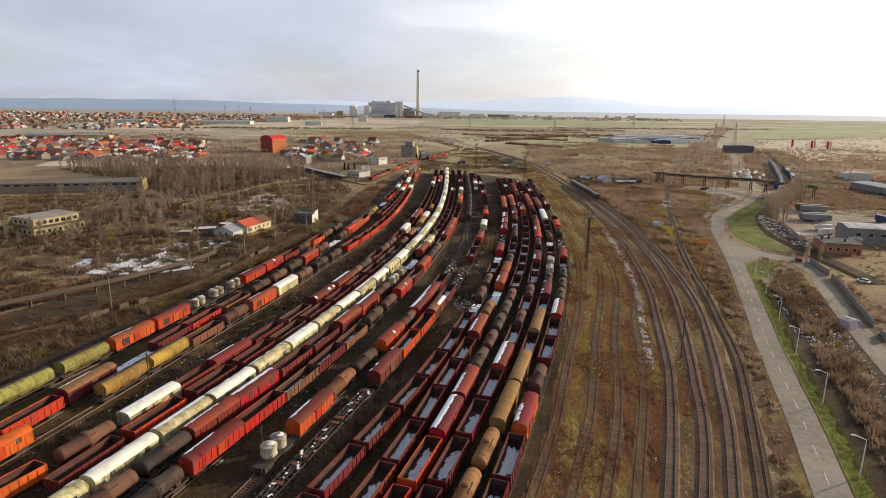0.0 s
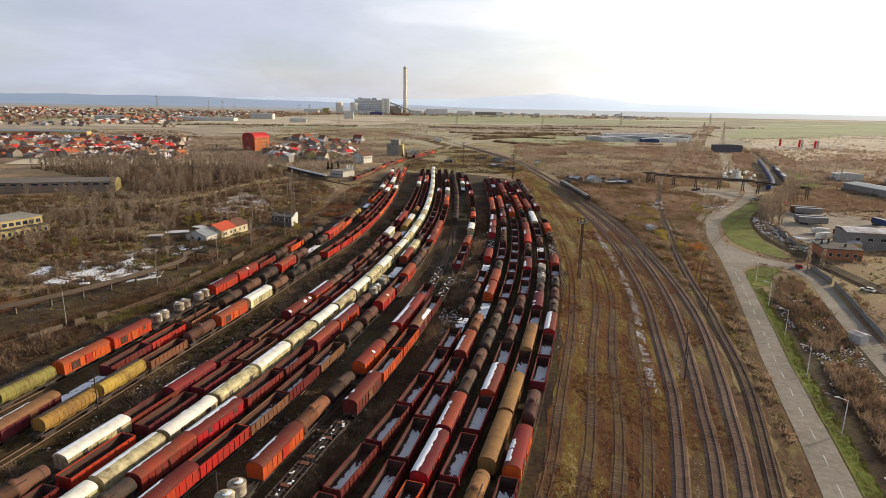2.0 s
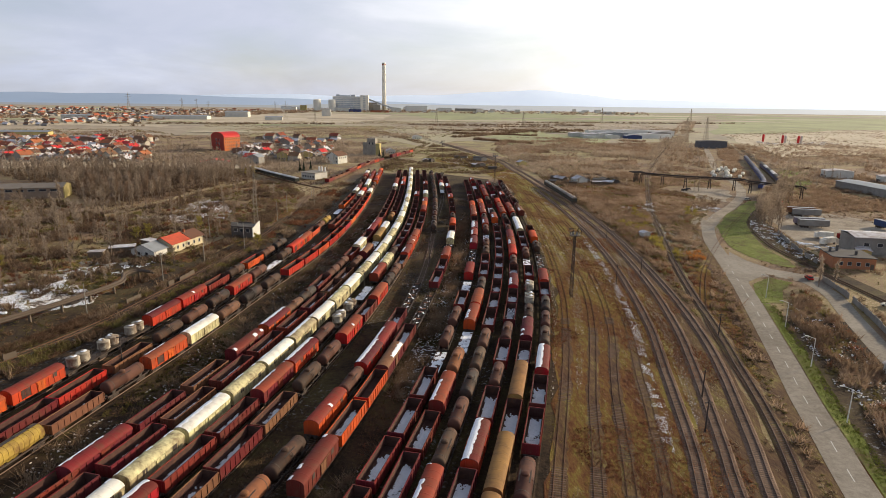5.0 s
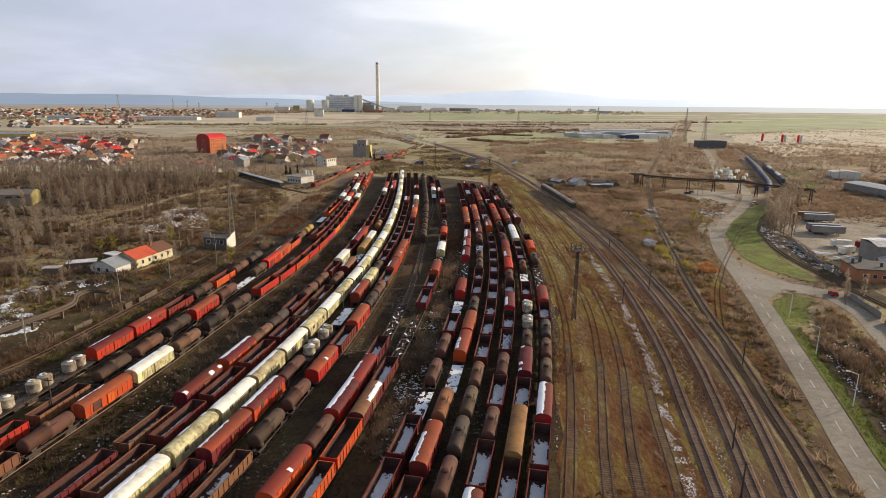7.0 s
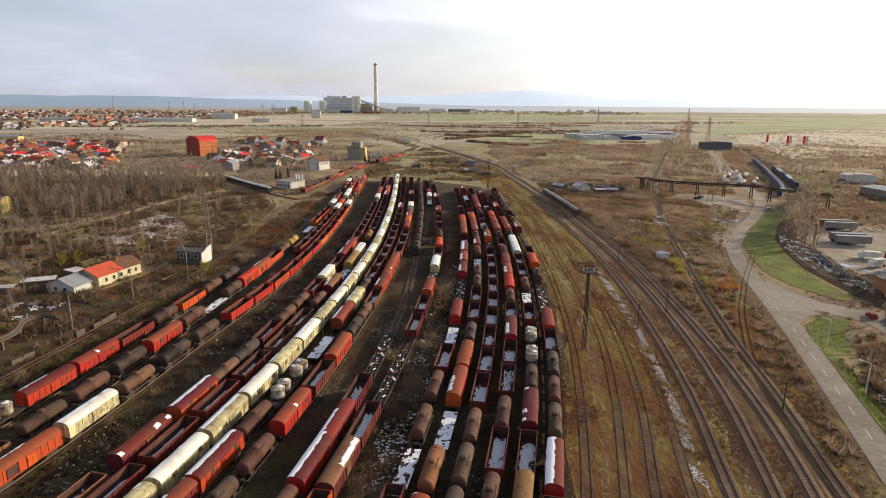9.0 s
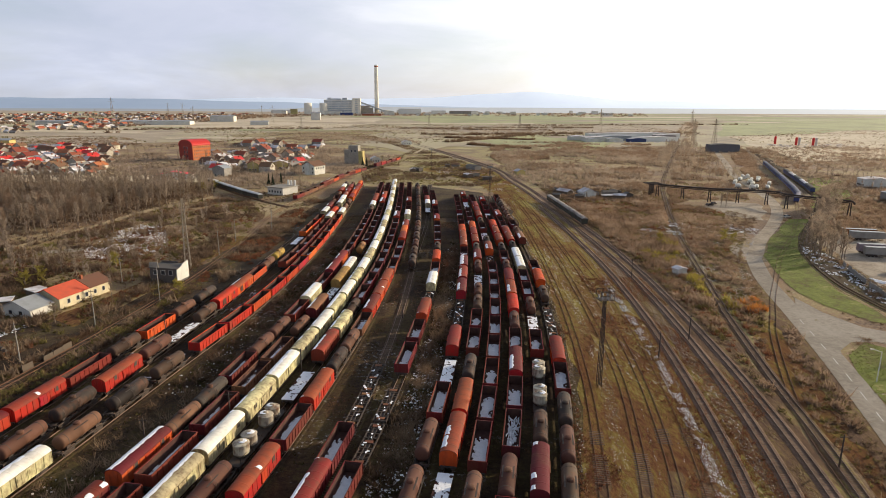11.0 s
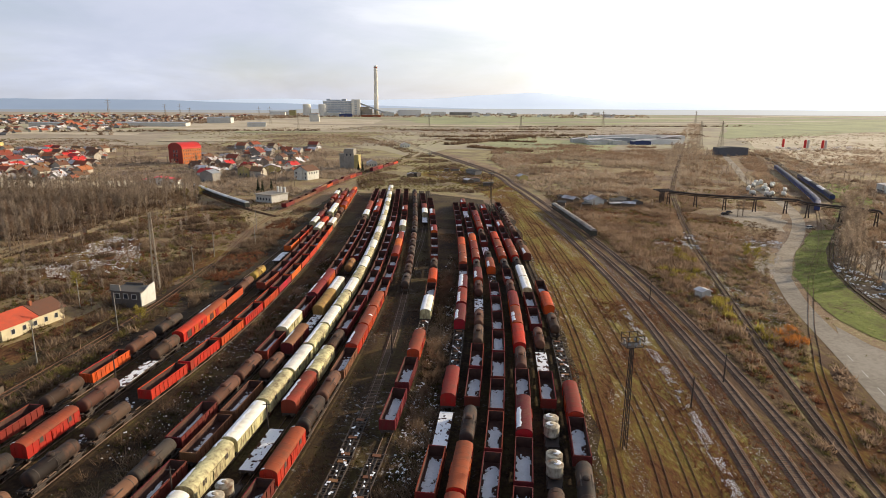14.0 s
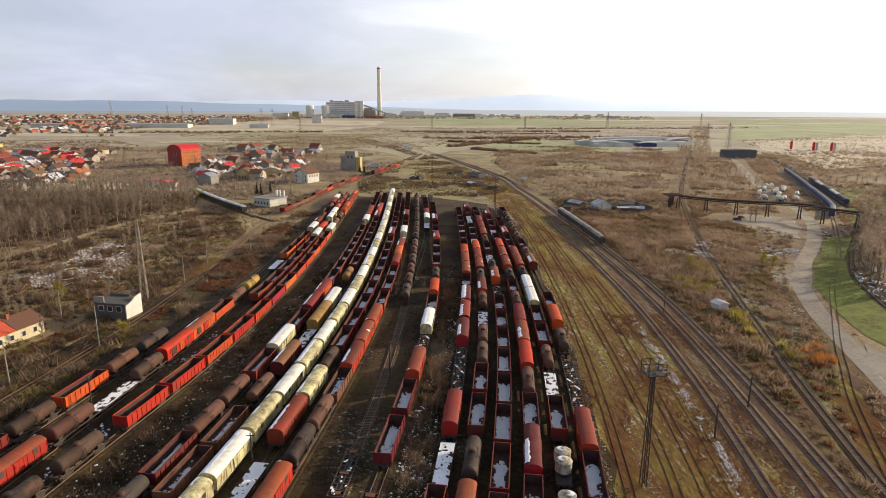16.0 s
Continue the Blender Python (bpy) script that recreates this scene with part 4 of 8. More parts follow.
def silo(label, half=4.7):
    w = empty("silo_wagon", label, "silo wagon", GROUP)
    running_gear(w, half, half - 1.6)

    def pot(b):
        lathe(b, [(0.3, 0.95), (0.9, 1.3), (1.38, 1.85), (1.42, 1.9), (1.42, 2.0), (1.38, 2.05), (1.38, 3.45), (1.42, 3.5), (1.42, 3.62), (1.3, 3.68), (0.8, 3.82), (0.42, 3.86), (0.4, 4.1), (0.3, 4.14)], "z", (0, 0, 0), 18)
    for y in (-1.48, 1.48):
        p = part("silo", shared("silo", pot, SILVER, True), None, w, at=pose(0, y, 0))

        def cap(b):
            lathe(b, [(0.7, 3.95), (0.6, 4.05), (0.2, 4.09)], "z", (0.35, 0, 0), 10)
        part("snow", shared("snow_cap", cap, SNOW), None, p, "patch of snow on the lid")

    def deck(b):
        quad_box(b, -1.3, 1.3, -half, half, 1.16, 1.22)
        for x in (-1.2, 1.2):
            for y in (-4.2, 0, 4.2):
                bar(b, (x, y, 1.2), (x, y, 2.3), 0.07)
            bar(b, (x, -4.2, 2.3), (x, 4.2, 2.3), 0.05)
    part("platform", shared("platform", deck, STEEL), None, w)
    return w


def hopper(colour, label, half=7.0):
    w = empty("hopper_wagon", label, "hopper wagon", GROUP)
    running_gear(w, half, half - 2.0)
    hl = half - 0.9

    def body(b):
        rows = []
        for k in range(13):
            y = -hl + 2 * hl * k / 12
            rows += [(y - 0.07, 0.0), (y - 0.05, 0.05), (y + 0.05, 0.05), (y + 0.07, 0.0)]
        loops = []
        for y, d in rows:
            out = [(-1.1 - d, 1.55), (1.1 + d, 1.55), (1.46 + d, 2.2), (1.46 + d, 3.1)] + [((1.46 + d) * math.cos(math.pi * k / 8), 3.1 + (1.0 + d) * math.sin(math.pi * k / 8)) for k in range(1, 8)] + [(-1.46 - d, 3.1), (-1.46 - d, 2.2)]
            loops.append([b.verts.new((x, y, z)) for x, z in out])
        for p, q in zip(loops, loops[1:]):
            for k in range(len(p)):
                b.faces.new((p[k], p[(k + 1) % len(p)], q[(k + 1) % len(p)], q[k]))
        b.faces.new(loops[0])
        b.faces.new(loops[-1])
    part("body", shared("hopper_body:" + colour.name, body, colour), None, w)

    def chute(b):
        lo = [b.verts.new(p) for p in ((-0.4, -0.4, 0.6), (0.4, -0.4, 0.6), (0.4, 0.4, 0.6), (-0.4, 0.4, 0.6))]
        hi = [b.verts.new(p) for p in ((-1.1, -1.4, 1.6), (1.1, -1.4, 1.6), (1.1, 1.4, 1.6), (-1.1, 1.4, 1.6))]
        for k in range(4):
            b.faces.new((lo[k], lo[(k + 1) % 4], hi[(k + 1) % 4], hi[k]))
        b.faces.new(lo)
        b.faces.new(hi)
    for y in (-2.9, 0, 2.9):
        part("chute", shared("chute:" + colour.name, chute, colour), None, w, at=pose(0, y, 0))

    def top_(b):
        quad_box(b, -0.35, 0.35, -hl, hl, 4.12, 4.2)
        for k in range(4):
            y = -hl + 1.5 + (2 * hl - 3) * k / 3
            lathe(b, [(0.35, 4.1), (0.35, 4.3)], "z", (0, y, 0), 10)
    part("roof_walk", shared("roof_walk", top_, STEEL), None, w, "rusty roof walkway with hatches")

    def ends(b):
        for x in (-1.2, 1.2):
            bar(b, (x, hl, 3.2), (x, half - 0.2, 1.2), 0.08)
        quad_box(b, -1.3, 1.3, half - 0.9, half, 1.18, 1.24)
    me = shared("end_platform:%.1f" % half, ends, STEEL)
    part("end_platform", me, None, w)
    part("end_platform", me, None, w, at=pose(0, 0, 0, 0, 0, 180))
    return w


def flat_wagon(label, snow=0.0, half=6.6, seed=1):
    rnd = random.Random(seed)
    w = empty("flat_wagon", label, "flat wagon", GROUP)
    running_gear(w, half, half - 2.1)
    if snow:
        b = bmesh.new()
        for k in range(14):
            y = -half + 2 * half * k / 14
            quad_box(b, -1.35, 1.35, y + 0.02, y + 2 * half / 14 - 0.02, 1.2, 1.27)
        tagged(part("deck", b, INSIDE, w, "plank deck"), kind="stuff")
        b = bmesh.new()
        snow_sheet(b, -1.3, 1.3, -half + 0.1, half - 0.1, 1.33, 0.06, 9, 40, rnd, snow)
        tagged(part("snow", b, SNOW, w, "snow lying in patches on the deck"), kind="stuff")
    else:
        b = bmesh.new()
        for x in (-1.25, -0.35, 0.35, 1.25):
            quad_box(b, x - 0.07, x + 0.07, -half, half, 1.15, 1.36)
        for k in range(9):
            y = -half + 0.1 + (2 * half - 0.2) * k / 8
            quad_box(b, -1.3, 1.3, y - 0.09, y + 0.09, 1.2, 1.34)
        part("skeleton_frame", b, STEEL, w, "bare rusty steel frame")
        b = bmesh.new()
        for y in (-half + 0.7, half - 0.9, 0.3):
            quad_box(b, -0.75, 0.75, y - 0.4, y + 0.4, 1.3, 1.44)
        tagged(part("plate", b, BROWN, w, "rusty steel plates"), kind="stuff")
        b = bmesh.new()
        snow_sheet(b, -1.2, 1.2, -half + 0.3, half - 0.3, 1.46, 0.03, 8, 34, rnd, 0.02)
        tagged(part("snow", b, SNOW, w, "scraps of snow on the frame"), kind="stuff")
    return w


KINDS = {
    "h": (14.6, lambda i: hopper(GREEN, "olive green covered hopper wagon with rusty roof")),
    "y": (14.6, lambda i: hopper(YELLOW, "faded yellow covered hopper wagon with rust streaks")),
    "o": (14.2, lambda i: boxcar(ORANGE, (ORANGE, DULLRED, DULLRED)[i % 3], "orange-red covered goods wagon with sliding doors", 0.12, seed=i)),
    "r": (14.2, lambda i: boxcar(RED, (DULLRED, MAROON, DULLRED)[i % 3], "bright red covered goods wagon, roof faded", 0.2, seed=i)),
    "R": (14.2, lambda i: boxcar((RED, DARKRED)[i % 2], (MAROON, DULLRED)[i % 2], "red covered goods wagon with snow along its roof", (0.97, 0.6)[i % 2], seed=i)),
    "m": (14.2, lambda i: boxcar(MAROON, (MAROON, BROWN)[i % 2], "dull maroon covered goods wagon with open door frames", 0.3, seed=i, trim=BROWN)),
    "w": (14.3, lambda i: boxcar(CREAM, (CREAM, WHITE)[i % 2], "cream sliding-wall wagon with snow on its roof", (0.55, 0.9, 0.3)[i % 3], half=6.62, seed=i, ribs=9, top=4.2, wide=1.48, eave=3.3, name="sliding_wall_wagon")),
    "W": (14.2, lambda i: boxcar(CREAM, WHITE, "cream covered wagon with snow-white roof", 0.98, half=6.7, seed=i + 7, ribs=7, top=4.1, wide=1.46, name="sliding_wall_wagon")),
    "d": (17.2, lambda i: boxcar(TAN, TAN, "tan canvas-roofed wagon with ribbed hood", 0.0, half=8.2, doors=0, seed=i, ribs=14, top=4.2, name="hooded_wagon")),
    "g": (14.0, lambda i: gondola((MAROON, DARKRED, MAROON)[i % 3], "dark maroon open wagon with thin snow on the floor", (0.8, 0.6, 0.9)[i % 3], seed=i)),
    "G": (14.0, lambda i: gondola((RED, ORANGE, RED)[i % 3], "orange-red open wagon with pressed ribs", (0.0, 0.5, 0.0)[i % 3], seed=i)),
    "n": (14.0, lambda i: gondola(BROWN, "rust-brown open wagon with worn sides", 0.35, seed=i, top=2.9)),
    "L": (14.0, lambda i: gondola(MAROON, "dark open wagon loaded with snowy scrap", 0.2, True, seed=i)),
    "t": (12.6, lambda i: tank((TANKGREY, TANKUMBER, TANKBROWN)[i % 3], ("dark grey tank wagon stained with oil", "umber tank wagon streaked with rust", "rusty brown tank wagon with filling dome")[i % 3], half=(5.9, 5.7, 5.5)[i % 3], r=(1.34, 1.30, 1.26)[i % 3])),
    "b": (12.6, lambda i: tank(TANKBROWN, "rusty brown tank wagon with central ladder", r=1.32)),
    "T": (12.6, lambda i: tank(TANKORANGE, "rust-orange tank wagon with filling dome")),
    "Y": (12.6, lambda i: tank(YELLOW, "yellow tank wagon, faded")),
    "c": (10.0, lambda i: silo("pale grey cement silo wagon with two pots")),
    "s": (13.6, lambda i: flat_wagon("low flat wagon with snow in patches on the deck", (0.6, 0.8)[i % 2], seed=i)),
    "f": (13.6, lambda i: flat_wagon("skeletal flat wagon of bare rusty beams", seed=i)),
}
VARIANTS = {"t": 3, "o": 3, "r": 3, "R": 2, "m": 2, "w": 6, "g": 6, "G": 3, "s": 2, "W": 2}
MADE, COUNT = {}, {}


def set_wagon(code, m):
    COUNT[code] = COUNT.get(code, 0) + 1
    FAR[0] = m.translation.y > 300
    i = COUNT[code] % VARIANTS.get(code, 1)
    if (code, i, FAR[0]) in MADE:
        return copy_thing(MADE[code, i, FAR[0]], m)
    ob = KINDS[code][1](i)
    ob.matrix_basis = m
    MADE[code, i, FAR[0]] = ob
    FAR[0] = False
    return ob


# trains: from and to (distance along the flight), then the wagons in order
TRAINS = {
    "L1": [(92, 163, "hhhoo"), (163, 191, "ccc"), (191, 284, "rrgtGtt")],
    "L2": [(66, 109, "GGG"), (109, 122.5, "m"), (123, 133, "s"), (135, 161, "gG"), (162, 177, "n"), (178, 216, "ttt"), (216, 231, "r"), (231, 244, "b"), (244, 256, "s"), (256, 268, "t"), (268, 294, "oo"),
           (294, 308, "G"), (308, 319, "b"), (320, 333, "Y"), (347, 361, "s"), (363, 406, "GGG"), (410, 425, "W"), (425, 530, "rtgboWt")],
    "L2b": [(312, 395, "gggggg"), (396, 410, "W"), (410, 424, "o"), (424, 480, "tWWr"), (480, 530, "oob")],
    "L3": [(82, 97, "o"), (111, 138, "yy"), (138, 193, "nbow"), (193, 234, "ttt"), (237, 406, "GGGGGGGGGGGG"), (408, 421, "W"), (421, 456, "bb"), (457, 532, "ooooo")],
    "L4": [(73, 87, "G"), (87, 100, "b"), (100, 114, "W"), (114, 136, "gR"), (137, 167, "gn"), (168, 183, "m"), (184, 198, "R"), (198, 218, "tt"), (219, 232, "g"), (232, 255, "bb"), (256, 270, "g"), (270, 284, "W"),
           (285, 298, "g"), (299, 326, "Ro"), (327, 418, "ggggggg"), (418, 429, "t"), (430, 444, "W"), (446, 472, "ro"), (473, 528, "gggg")],
    "L5": [(80, 95, "g"), (95, 109, "G"), (110, 213, "ggngggg"), (214, 242, "nn"), (244, 257, "t"), (259, 273, "m"), (274, 286, "s"), (287, 302, "d"), (303, 316, "W"), (330, 342, "T"), (346, 440, "ggggggg"), (441, 480, "Roo"), (482, 526, "ggg")],
    "L6": [(67.3, 314.7, "w" * 18), (314.7, 543, "w" * 16)],
    "L7": [(73, 96, "bt"), (96, 120, "RR"), (121, 148, "gg"), (149, 176, "RR"), (176, 188, "b"), (189, 208, "cc"), (211, 225, "s"), (230, 244, "R"), (244, 258, "w"), (258, 270, "t"), (270, 395, "ggggggggg"), (396, 410, "R"), (411, 526, "gggggggg")],
    "L8": [(62, 86, "tt"), (86.5, 99, "r"), (99, 137, "Gng"), (137, 151, "n"), (152, 177, "tt"), (178, 192, "r"), (193, 221, "gr"), (222, 245, "tb"), (246, 258, "n"), (258, 300, "rrr"), (301, 346, "ggg"), (347, 386, "ooo"), (388, 400, "s"), (401, 414, "W"), (415, 527, "ggRggggg")],
    "L9": [(88, 97.5, "c"), (99, 111, "r"), (111, 134, "Tt"), (137, 150, "r"), (150, 162, "t"), (162, 186, "RR"), (186, 199, "g"), (201, 228, "ff"), (309, 522, "tttttttttttttttt")],
    "L9b": [(420, 506, "sWoggg")],
    "L10": [(64, 117, "ffff"), (119, 133, "m"), (133, 160, "GG"), (160, 173, "m"), (173, 187, "g"), (188, 216, "ff"), (222, 253, "gg"), (254, 268, "r"), (268, 281, "f"), (282, 296, "W"), (297, 311, "g"), (312, 326, "o"), (330, 342, "t"), (345, 488, "gggoggRggg")],
    "R1": [(66, 161, "ggggggg"), (161, 172, "s"), (173, 201, "tb"), (201, 215, "g"), (216, 230, "s"), (231, 246, "o"), (247, 273, "ff"), (273, 288, "r"), (288, 318, "RR"), (320, 470, "grroggsgggg")],
    "R2": [(61, 142, "gggggg"), (143, 158, "R"), (159, 171, "T"), (172, 186, "s"), (187, 215, "oo"), (216, 229, "t"), (231, 260, "gg"), (260, 285, "tt"), (286, 299, "s"), (300, 480, "brtrrosggssgr")],
    "R3": [(68, 96, "GG"), (96, 124, "RR"), (124, 184, "ttttt"), (185, 310, "ggggggggg"), (311, 325, "f"), (326, 340, "o"), (340, 352, "t"), (353, 470, "sgtrorgg")],
    "R4": [(68, 124, "gggg"), (124, 137.5, "R"), (138, 152, "g"), (152, 163.5, "t"), (164, 176, "g"), (176, 188, "b"), (189, 203, "L"), (203, 217, "g"), (217.5, 231, "r"), (231, 245, "g"), (245, 257, "b"), (257, 299, "ooo"), (300, 340, "bgt"), (341, 460, "rrogsggr")],
    "R5": [(62, 99, "TTT"), (100, 133, "dd"), (133, 146, "g"), (146, 162, "d"), (162, 175, "g"), (176, 190, "m"), (190, 203, "t"), (203, 227, "cc"), (229, 244, "g"), (245, 257, "s"), (258, 270, "t"), (271, 300, "gg"), (301, 329, "WW"), (330, 440, "trrggRgg")],
    "R6": [(70, 97, "gg"), (97.5, 112, "o"), (112, 129, "b"), (129, 157, "gg"), (157, 172, "R"), (173, 209, "ttt"), (210, 223, "g"), (223, 237, "o"), (238, 265, "ff"), (268, 281, "t"), (284, 312, "og"), (345, 372, "mb"), (374, 470, "gbbtttg")],
}
for key, runs in TRAINS.items():
    line = TRACKS[key]
    for y0, y1, codes in runs:
        s0, s1 = line.by_y(y0), line.by_y(y1)
        total = sum(KINDS[c][0] for c in codes)
        s, scale = s0, (s1 - s0) / total
        for c in codes:
            s += KINDS[c][0] * scale / 2
            set_wagon(c, line.seat(s, RAIL_TOP) @ pose(0, 0, 0, 0, 0, 180 if COUNT.get(c, 0) % 3 == 1 and c not in "wWR" else 0))
            s += KINDS[c][0] * scale / 2

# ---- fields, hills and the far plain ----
# plain kept pale, with gloss and sheen, where haze would lift it
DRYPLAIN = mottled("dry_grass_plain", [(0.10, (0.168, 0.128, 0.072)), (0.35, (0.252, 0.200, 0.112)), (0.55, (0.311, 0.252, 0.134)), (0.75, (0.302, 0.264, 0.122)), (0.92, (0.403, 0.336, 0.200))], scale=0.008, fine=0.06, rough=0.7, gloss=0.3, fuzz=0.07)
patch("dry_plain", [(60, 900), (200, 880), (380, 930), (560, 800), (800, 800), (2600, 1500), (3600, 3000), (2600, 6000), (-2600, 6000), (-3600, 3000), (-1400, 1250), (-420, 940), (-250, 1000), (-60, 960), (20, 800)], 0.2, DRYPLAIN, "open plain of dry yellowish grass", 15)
patch("straw_field", [(-640, 1300), (-420, 1310), (-160, 1380), (-60, 1700), (-60, 2090), (-410, 2200), (-660, 1700)], 0.5, STRAW, "wide straw-coloured stubble field", 20)
patch("straw_field", [(-900, 900), (-420, 885), (-330, 960), (-420, 1290), (-1100, 1280)], 0.4, PLOUGH, "brown fallow field behind the houses", 15)
patch("straw_field", [(-360, 545), (-120, 560), (-130, 590), (-380, 610)], 0.3, STRAW, "pale dry grass strip before the houses", 6)
patch("straw_field", [(-230, 960), (-55, 960), (-40, 1300), (-180, 1340), (-300, 1150)], 0.4, OLIVE, "dry olive and straw-coloured wasteland", 15)
patch("meadow_field", [(60, 1650), (480, 1720), (900, 2000), (1200, 2600), (100, 2600), (-20, 2100)], 0.6, MEADOW, "wide pale green winter crop field", 25)
patch("meadow_field", [(130, 830), (240, 840), (330, 1050), (220, 1180), (120, 1010)], 0.4, MEADOW, "pale yellowish meadow", 12)
patch("brown_field", [(150, 1230), (560, 1300), (760, 1560), (120, 1600), (30, 1400)], 0.4, PLOUGH, "brown fallow strip in the plain", 20)
patch("meadow_field", [(560, 1140), (900, 1340), (1700, 1700), (2400, 2500), (1250, 2500), (760, 1560)], 0.5, MEADOW, "hazy green field in the plain", 25)
patch("straw_field", [(420, 700), (700, 820), (1300, 1300), (900, 1330), (560, 1130)], 0.4, STRAW, "pale dry field beyond the sidings", 20)
patch("meadow_field", [(-2600, 2300), (-500, 2350), (-300, 3000), (-2600, 3200)], 0.6, PLOUGH, "brown plain before the hills", 30)
patch("brown_field", [(1200, 2700), (3600, 2700), (4200, 3600), (1500, 3600)], 0.6, PLOUGH, "hazy brown plain", 30)


def hills(name, profile, y, depth, mat, label, seed):
    """A ridge as real relief: heights along x, falling to the plain before and behind."""
    xs = [p[0] for p in profile]
    k = 120
    v, f = [], []
    for j in range(5):
        u = (0, 0.35, 1.0, 0.6, 0)[j]
        for i in range(k + 1):
            x = xs[0] + (xs[-1] - xs[0]) * i / k
            h = np.interp(x, xs, [p[1] for p in profile])
            h *= 1 + 0.10 * noise.noise(Vector((x / 260, seed, j * 0.3)))
            v.append((x, y + depth * (j - 2) / 2, max(h * u, -1.0) if u else -1.0))
    for j in range(4):
        for i in range(k):
            a = j * (k + 1) + i
            f.append((a, a + 1, a + k + 2, a + k + 1))
    ob = raw(name, v, f, mat, label, "hills", "structure")
    ob.data.polygons.foreach_set("use_smooth", [True] * len(ob.data.polygons))
    return ob


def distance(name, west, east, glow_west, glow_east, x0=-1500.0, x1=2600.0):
    """Backdrop far off, haze painted in colour and glow: bluish air to the west, bright air towards the sun in the
    east.
    """
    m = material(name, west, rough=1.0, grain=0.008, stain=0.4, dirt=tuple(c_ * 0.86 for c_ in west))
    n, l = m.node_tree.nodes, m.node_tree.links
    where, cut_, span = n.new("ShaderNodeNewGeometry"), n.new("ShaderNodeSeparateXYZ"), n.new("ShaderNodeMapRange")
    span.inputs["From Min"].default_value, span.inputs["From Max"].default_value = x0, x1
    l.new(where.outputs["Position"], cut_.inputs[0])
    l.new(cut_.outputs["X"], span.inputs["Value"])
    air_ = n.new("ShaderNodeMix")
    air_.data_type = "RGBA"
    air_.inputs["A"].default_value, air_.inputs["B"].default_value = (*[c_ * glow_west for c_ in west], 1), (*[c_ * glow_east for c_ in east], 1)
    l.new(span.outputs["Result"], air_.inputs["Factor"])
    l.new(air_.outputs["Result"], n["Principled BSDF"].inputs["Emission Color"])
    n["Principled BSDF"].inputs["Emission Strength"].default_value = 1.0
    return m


# hill and land colours hold painted haze, and glow with it
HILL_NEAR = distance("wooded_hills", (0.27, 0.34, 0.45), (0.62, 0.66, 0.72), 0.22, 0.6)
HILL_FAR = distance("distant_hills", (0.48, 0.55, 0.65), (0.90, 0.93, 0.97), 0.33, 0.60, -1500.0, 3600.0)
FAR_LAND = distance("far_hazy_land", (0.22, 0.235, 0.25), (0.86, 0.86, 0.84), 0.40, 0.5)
v, f = [], []
for i in range(61):
    x = -4800 + 9800 * i / 60
    for y, z in ((2950, -1.0), (3000, 1.0), (3350, 6.0), (3720, 15.0)):
        v.append((x, y + 60 * noise.noise(Vector((x / 300, y / 200, 0))), z * (1 + 0.25 * noise.noise(Vector((x / 420, y / 300, 5))))))
raw("backdrop_land", v, [(4 * i + j, 4 * i + 4 + j, 4 * i + 5 + j, 4 * i + 1 + j) for i in range(60) for j in range(3)], FAR_LAND, "far land before the hills with painted haze", "backdrop", "structure")
hills("backdrop_hills", [(-4600, 46), (-3400, 46), (-2800, 52), (-2100, 56), (-1500, 54), (-1200, 46), (-800, 38), (-300, 30), (300, 16), (800, 2)], 3900, 700, HILL_NEAR, "long wooded ridge on the horizon, dark blue with painted haze", 1.0)
hills("backdrop_hills", [(-1900, 30), (-1200, 62), (-900, 66), (-500, 58), (150, 70), (520, 96), (830, 119), (1140, 93), (1570, 58), (2430, 46), (3300, 40), (4500, 34)], 4450, 400, HILL_FAR, "distant mountains, pale blue with painted haze", 2.0)

# ---- buildings ----
PLASTER_Y = material("yellow_plaster", (0.52, 0.42, 0.17), rough=0.9, grain=0.5, stain=0.3, bump=0.01)
PLASTER_W = material("white_plaster", (0.62, 0.60, 0.54), rough=0.9, grain=0.5, stain=0.25, vary=0.1)
PLASTER_G = material("grey_plaster", (0.30, 0.28, 0.25), rough=0.9, grain=0.4, stain=0.4)
PLASTER_O = material("orange_plaster", (0.62, 0.19, 0.06), rough=0.85, grain=0.3, stain=0.2)
BRICK = material("red_brick", (0.36, 0.11, 0.05), rough=0.9, grain=0.8, stain=0.35)
ROOF_RED = material("red_roof_tiles", (0.40, 0.095, 0.048), rough=0.8, grain=0.8, stain=0.5, vary=0.35, islands=0.3)
ROOF_BRIGHT = material("bright_red_sheet_roof", (0.60, 0.035, 0.03), rough=0.5, grain=0.3, stain=0.15)
ROOF_BROWN = material("brown_roof_tiles", (0.19, 0.095, 0.055), rough=0.85, grain=0.8, stain=0.4, vary=0.25)
ROOF_GREY = material("grey_sheet_roof", (0.33, 0.35, 0.36), rough=0.5, metal=0.2, grain=0.4, stain=0.35)
ROOF_TAR = material("tarred_roof", (0.10, 0.095, 0.09), rough=0.9, grain=0.4, stain=0.4)
ROOF_SNOW = material("snowy_roof", (0.72, 0.72, 0.74), rough=0.7, grain=0.45, stain=0.85, dirt=(0.24, 0.17, 0.13))
WINDOW = material("window_glass", (0.035, 0.04, 0.05), rough=0.15, grain=1.0, stain=0.1)
CONC = material("old_concrete", (0.34, 0.31, 0.26), rough=0.95, grain=0.6, stain=0.4)
# pale concrete is lightened to carry the haze over the far works
CONC_PALE = material("pale_concrete", (0.78, 0.76, 0.70), rough=0.95, grain=0.05, stain=0.2)
WOOD = material("grey_timber", (0.16, 0.12, 0.085), rough=0.95, grain=2.0, stain=0.4)


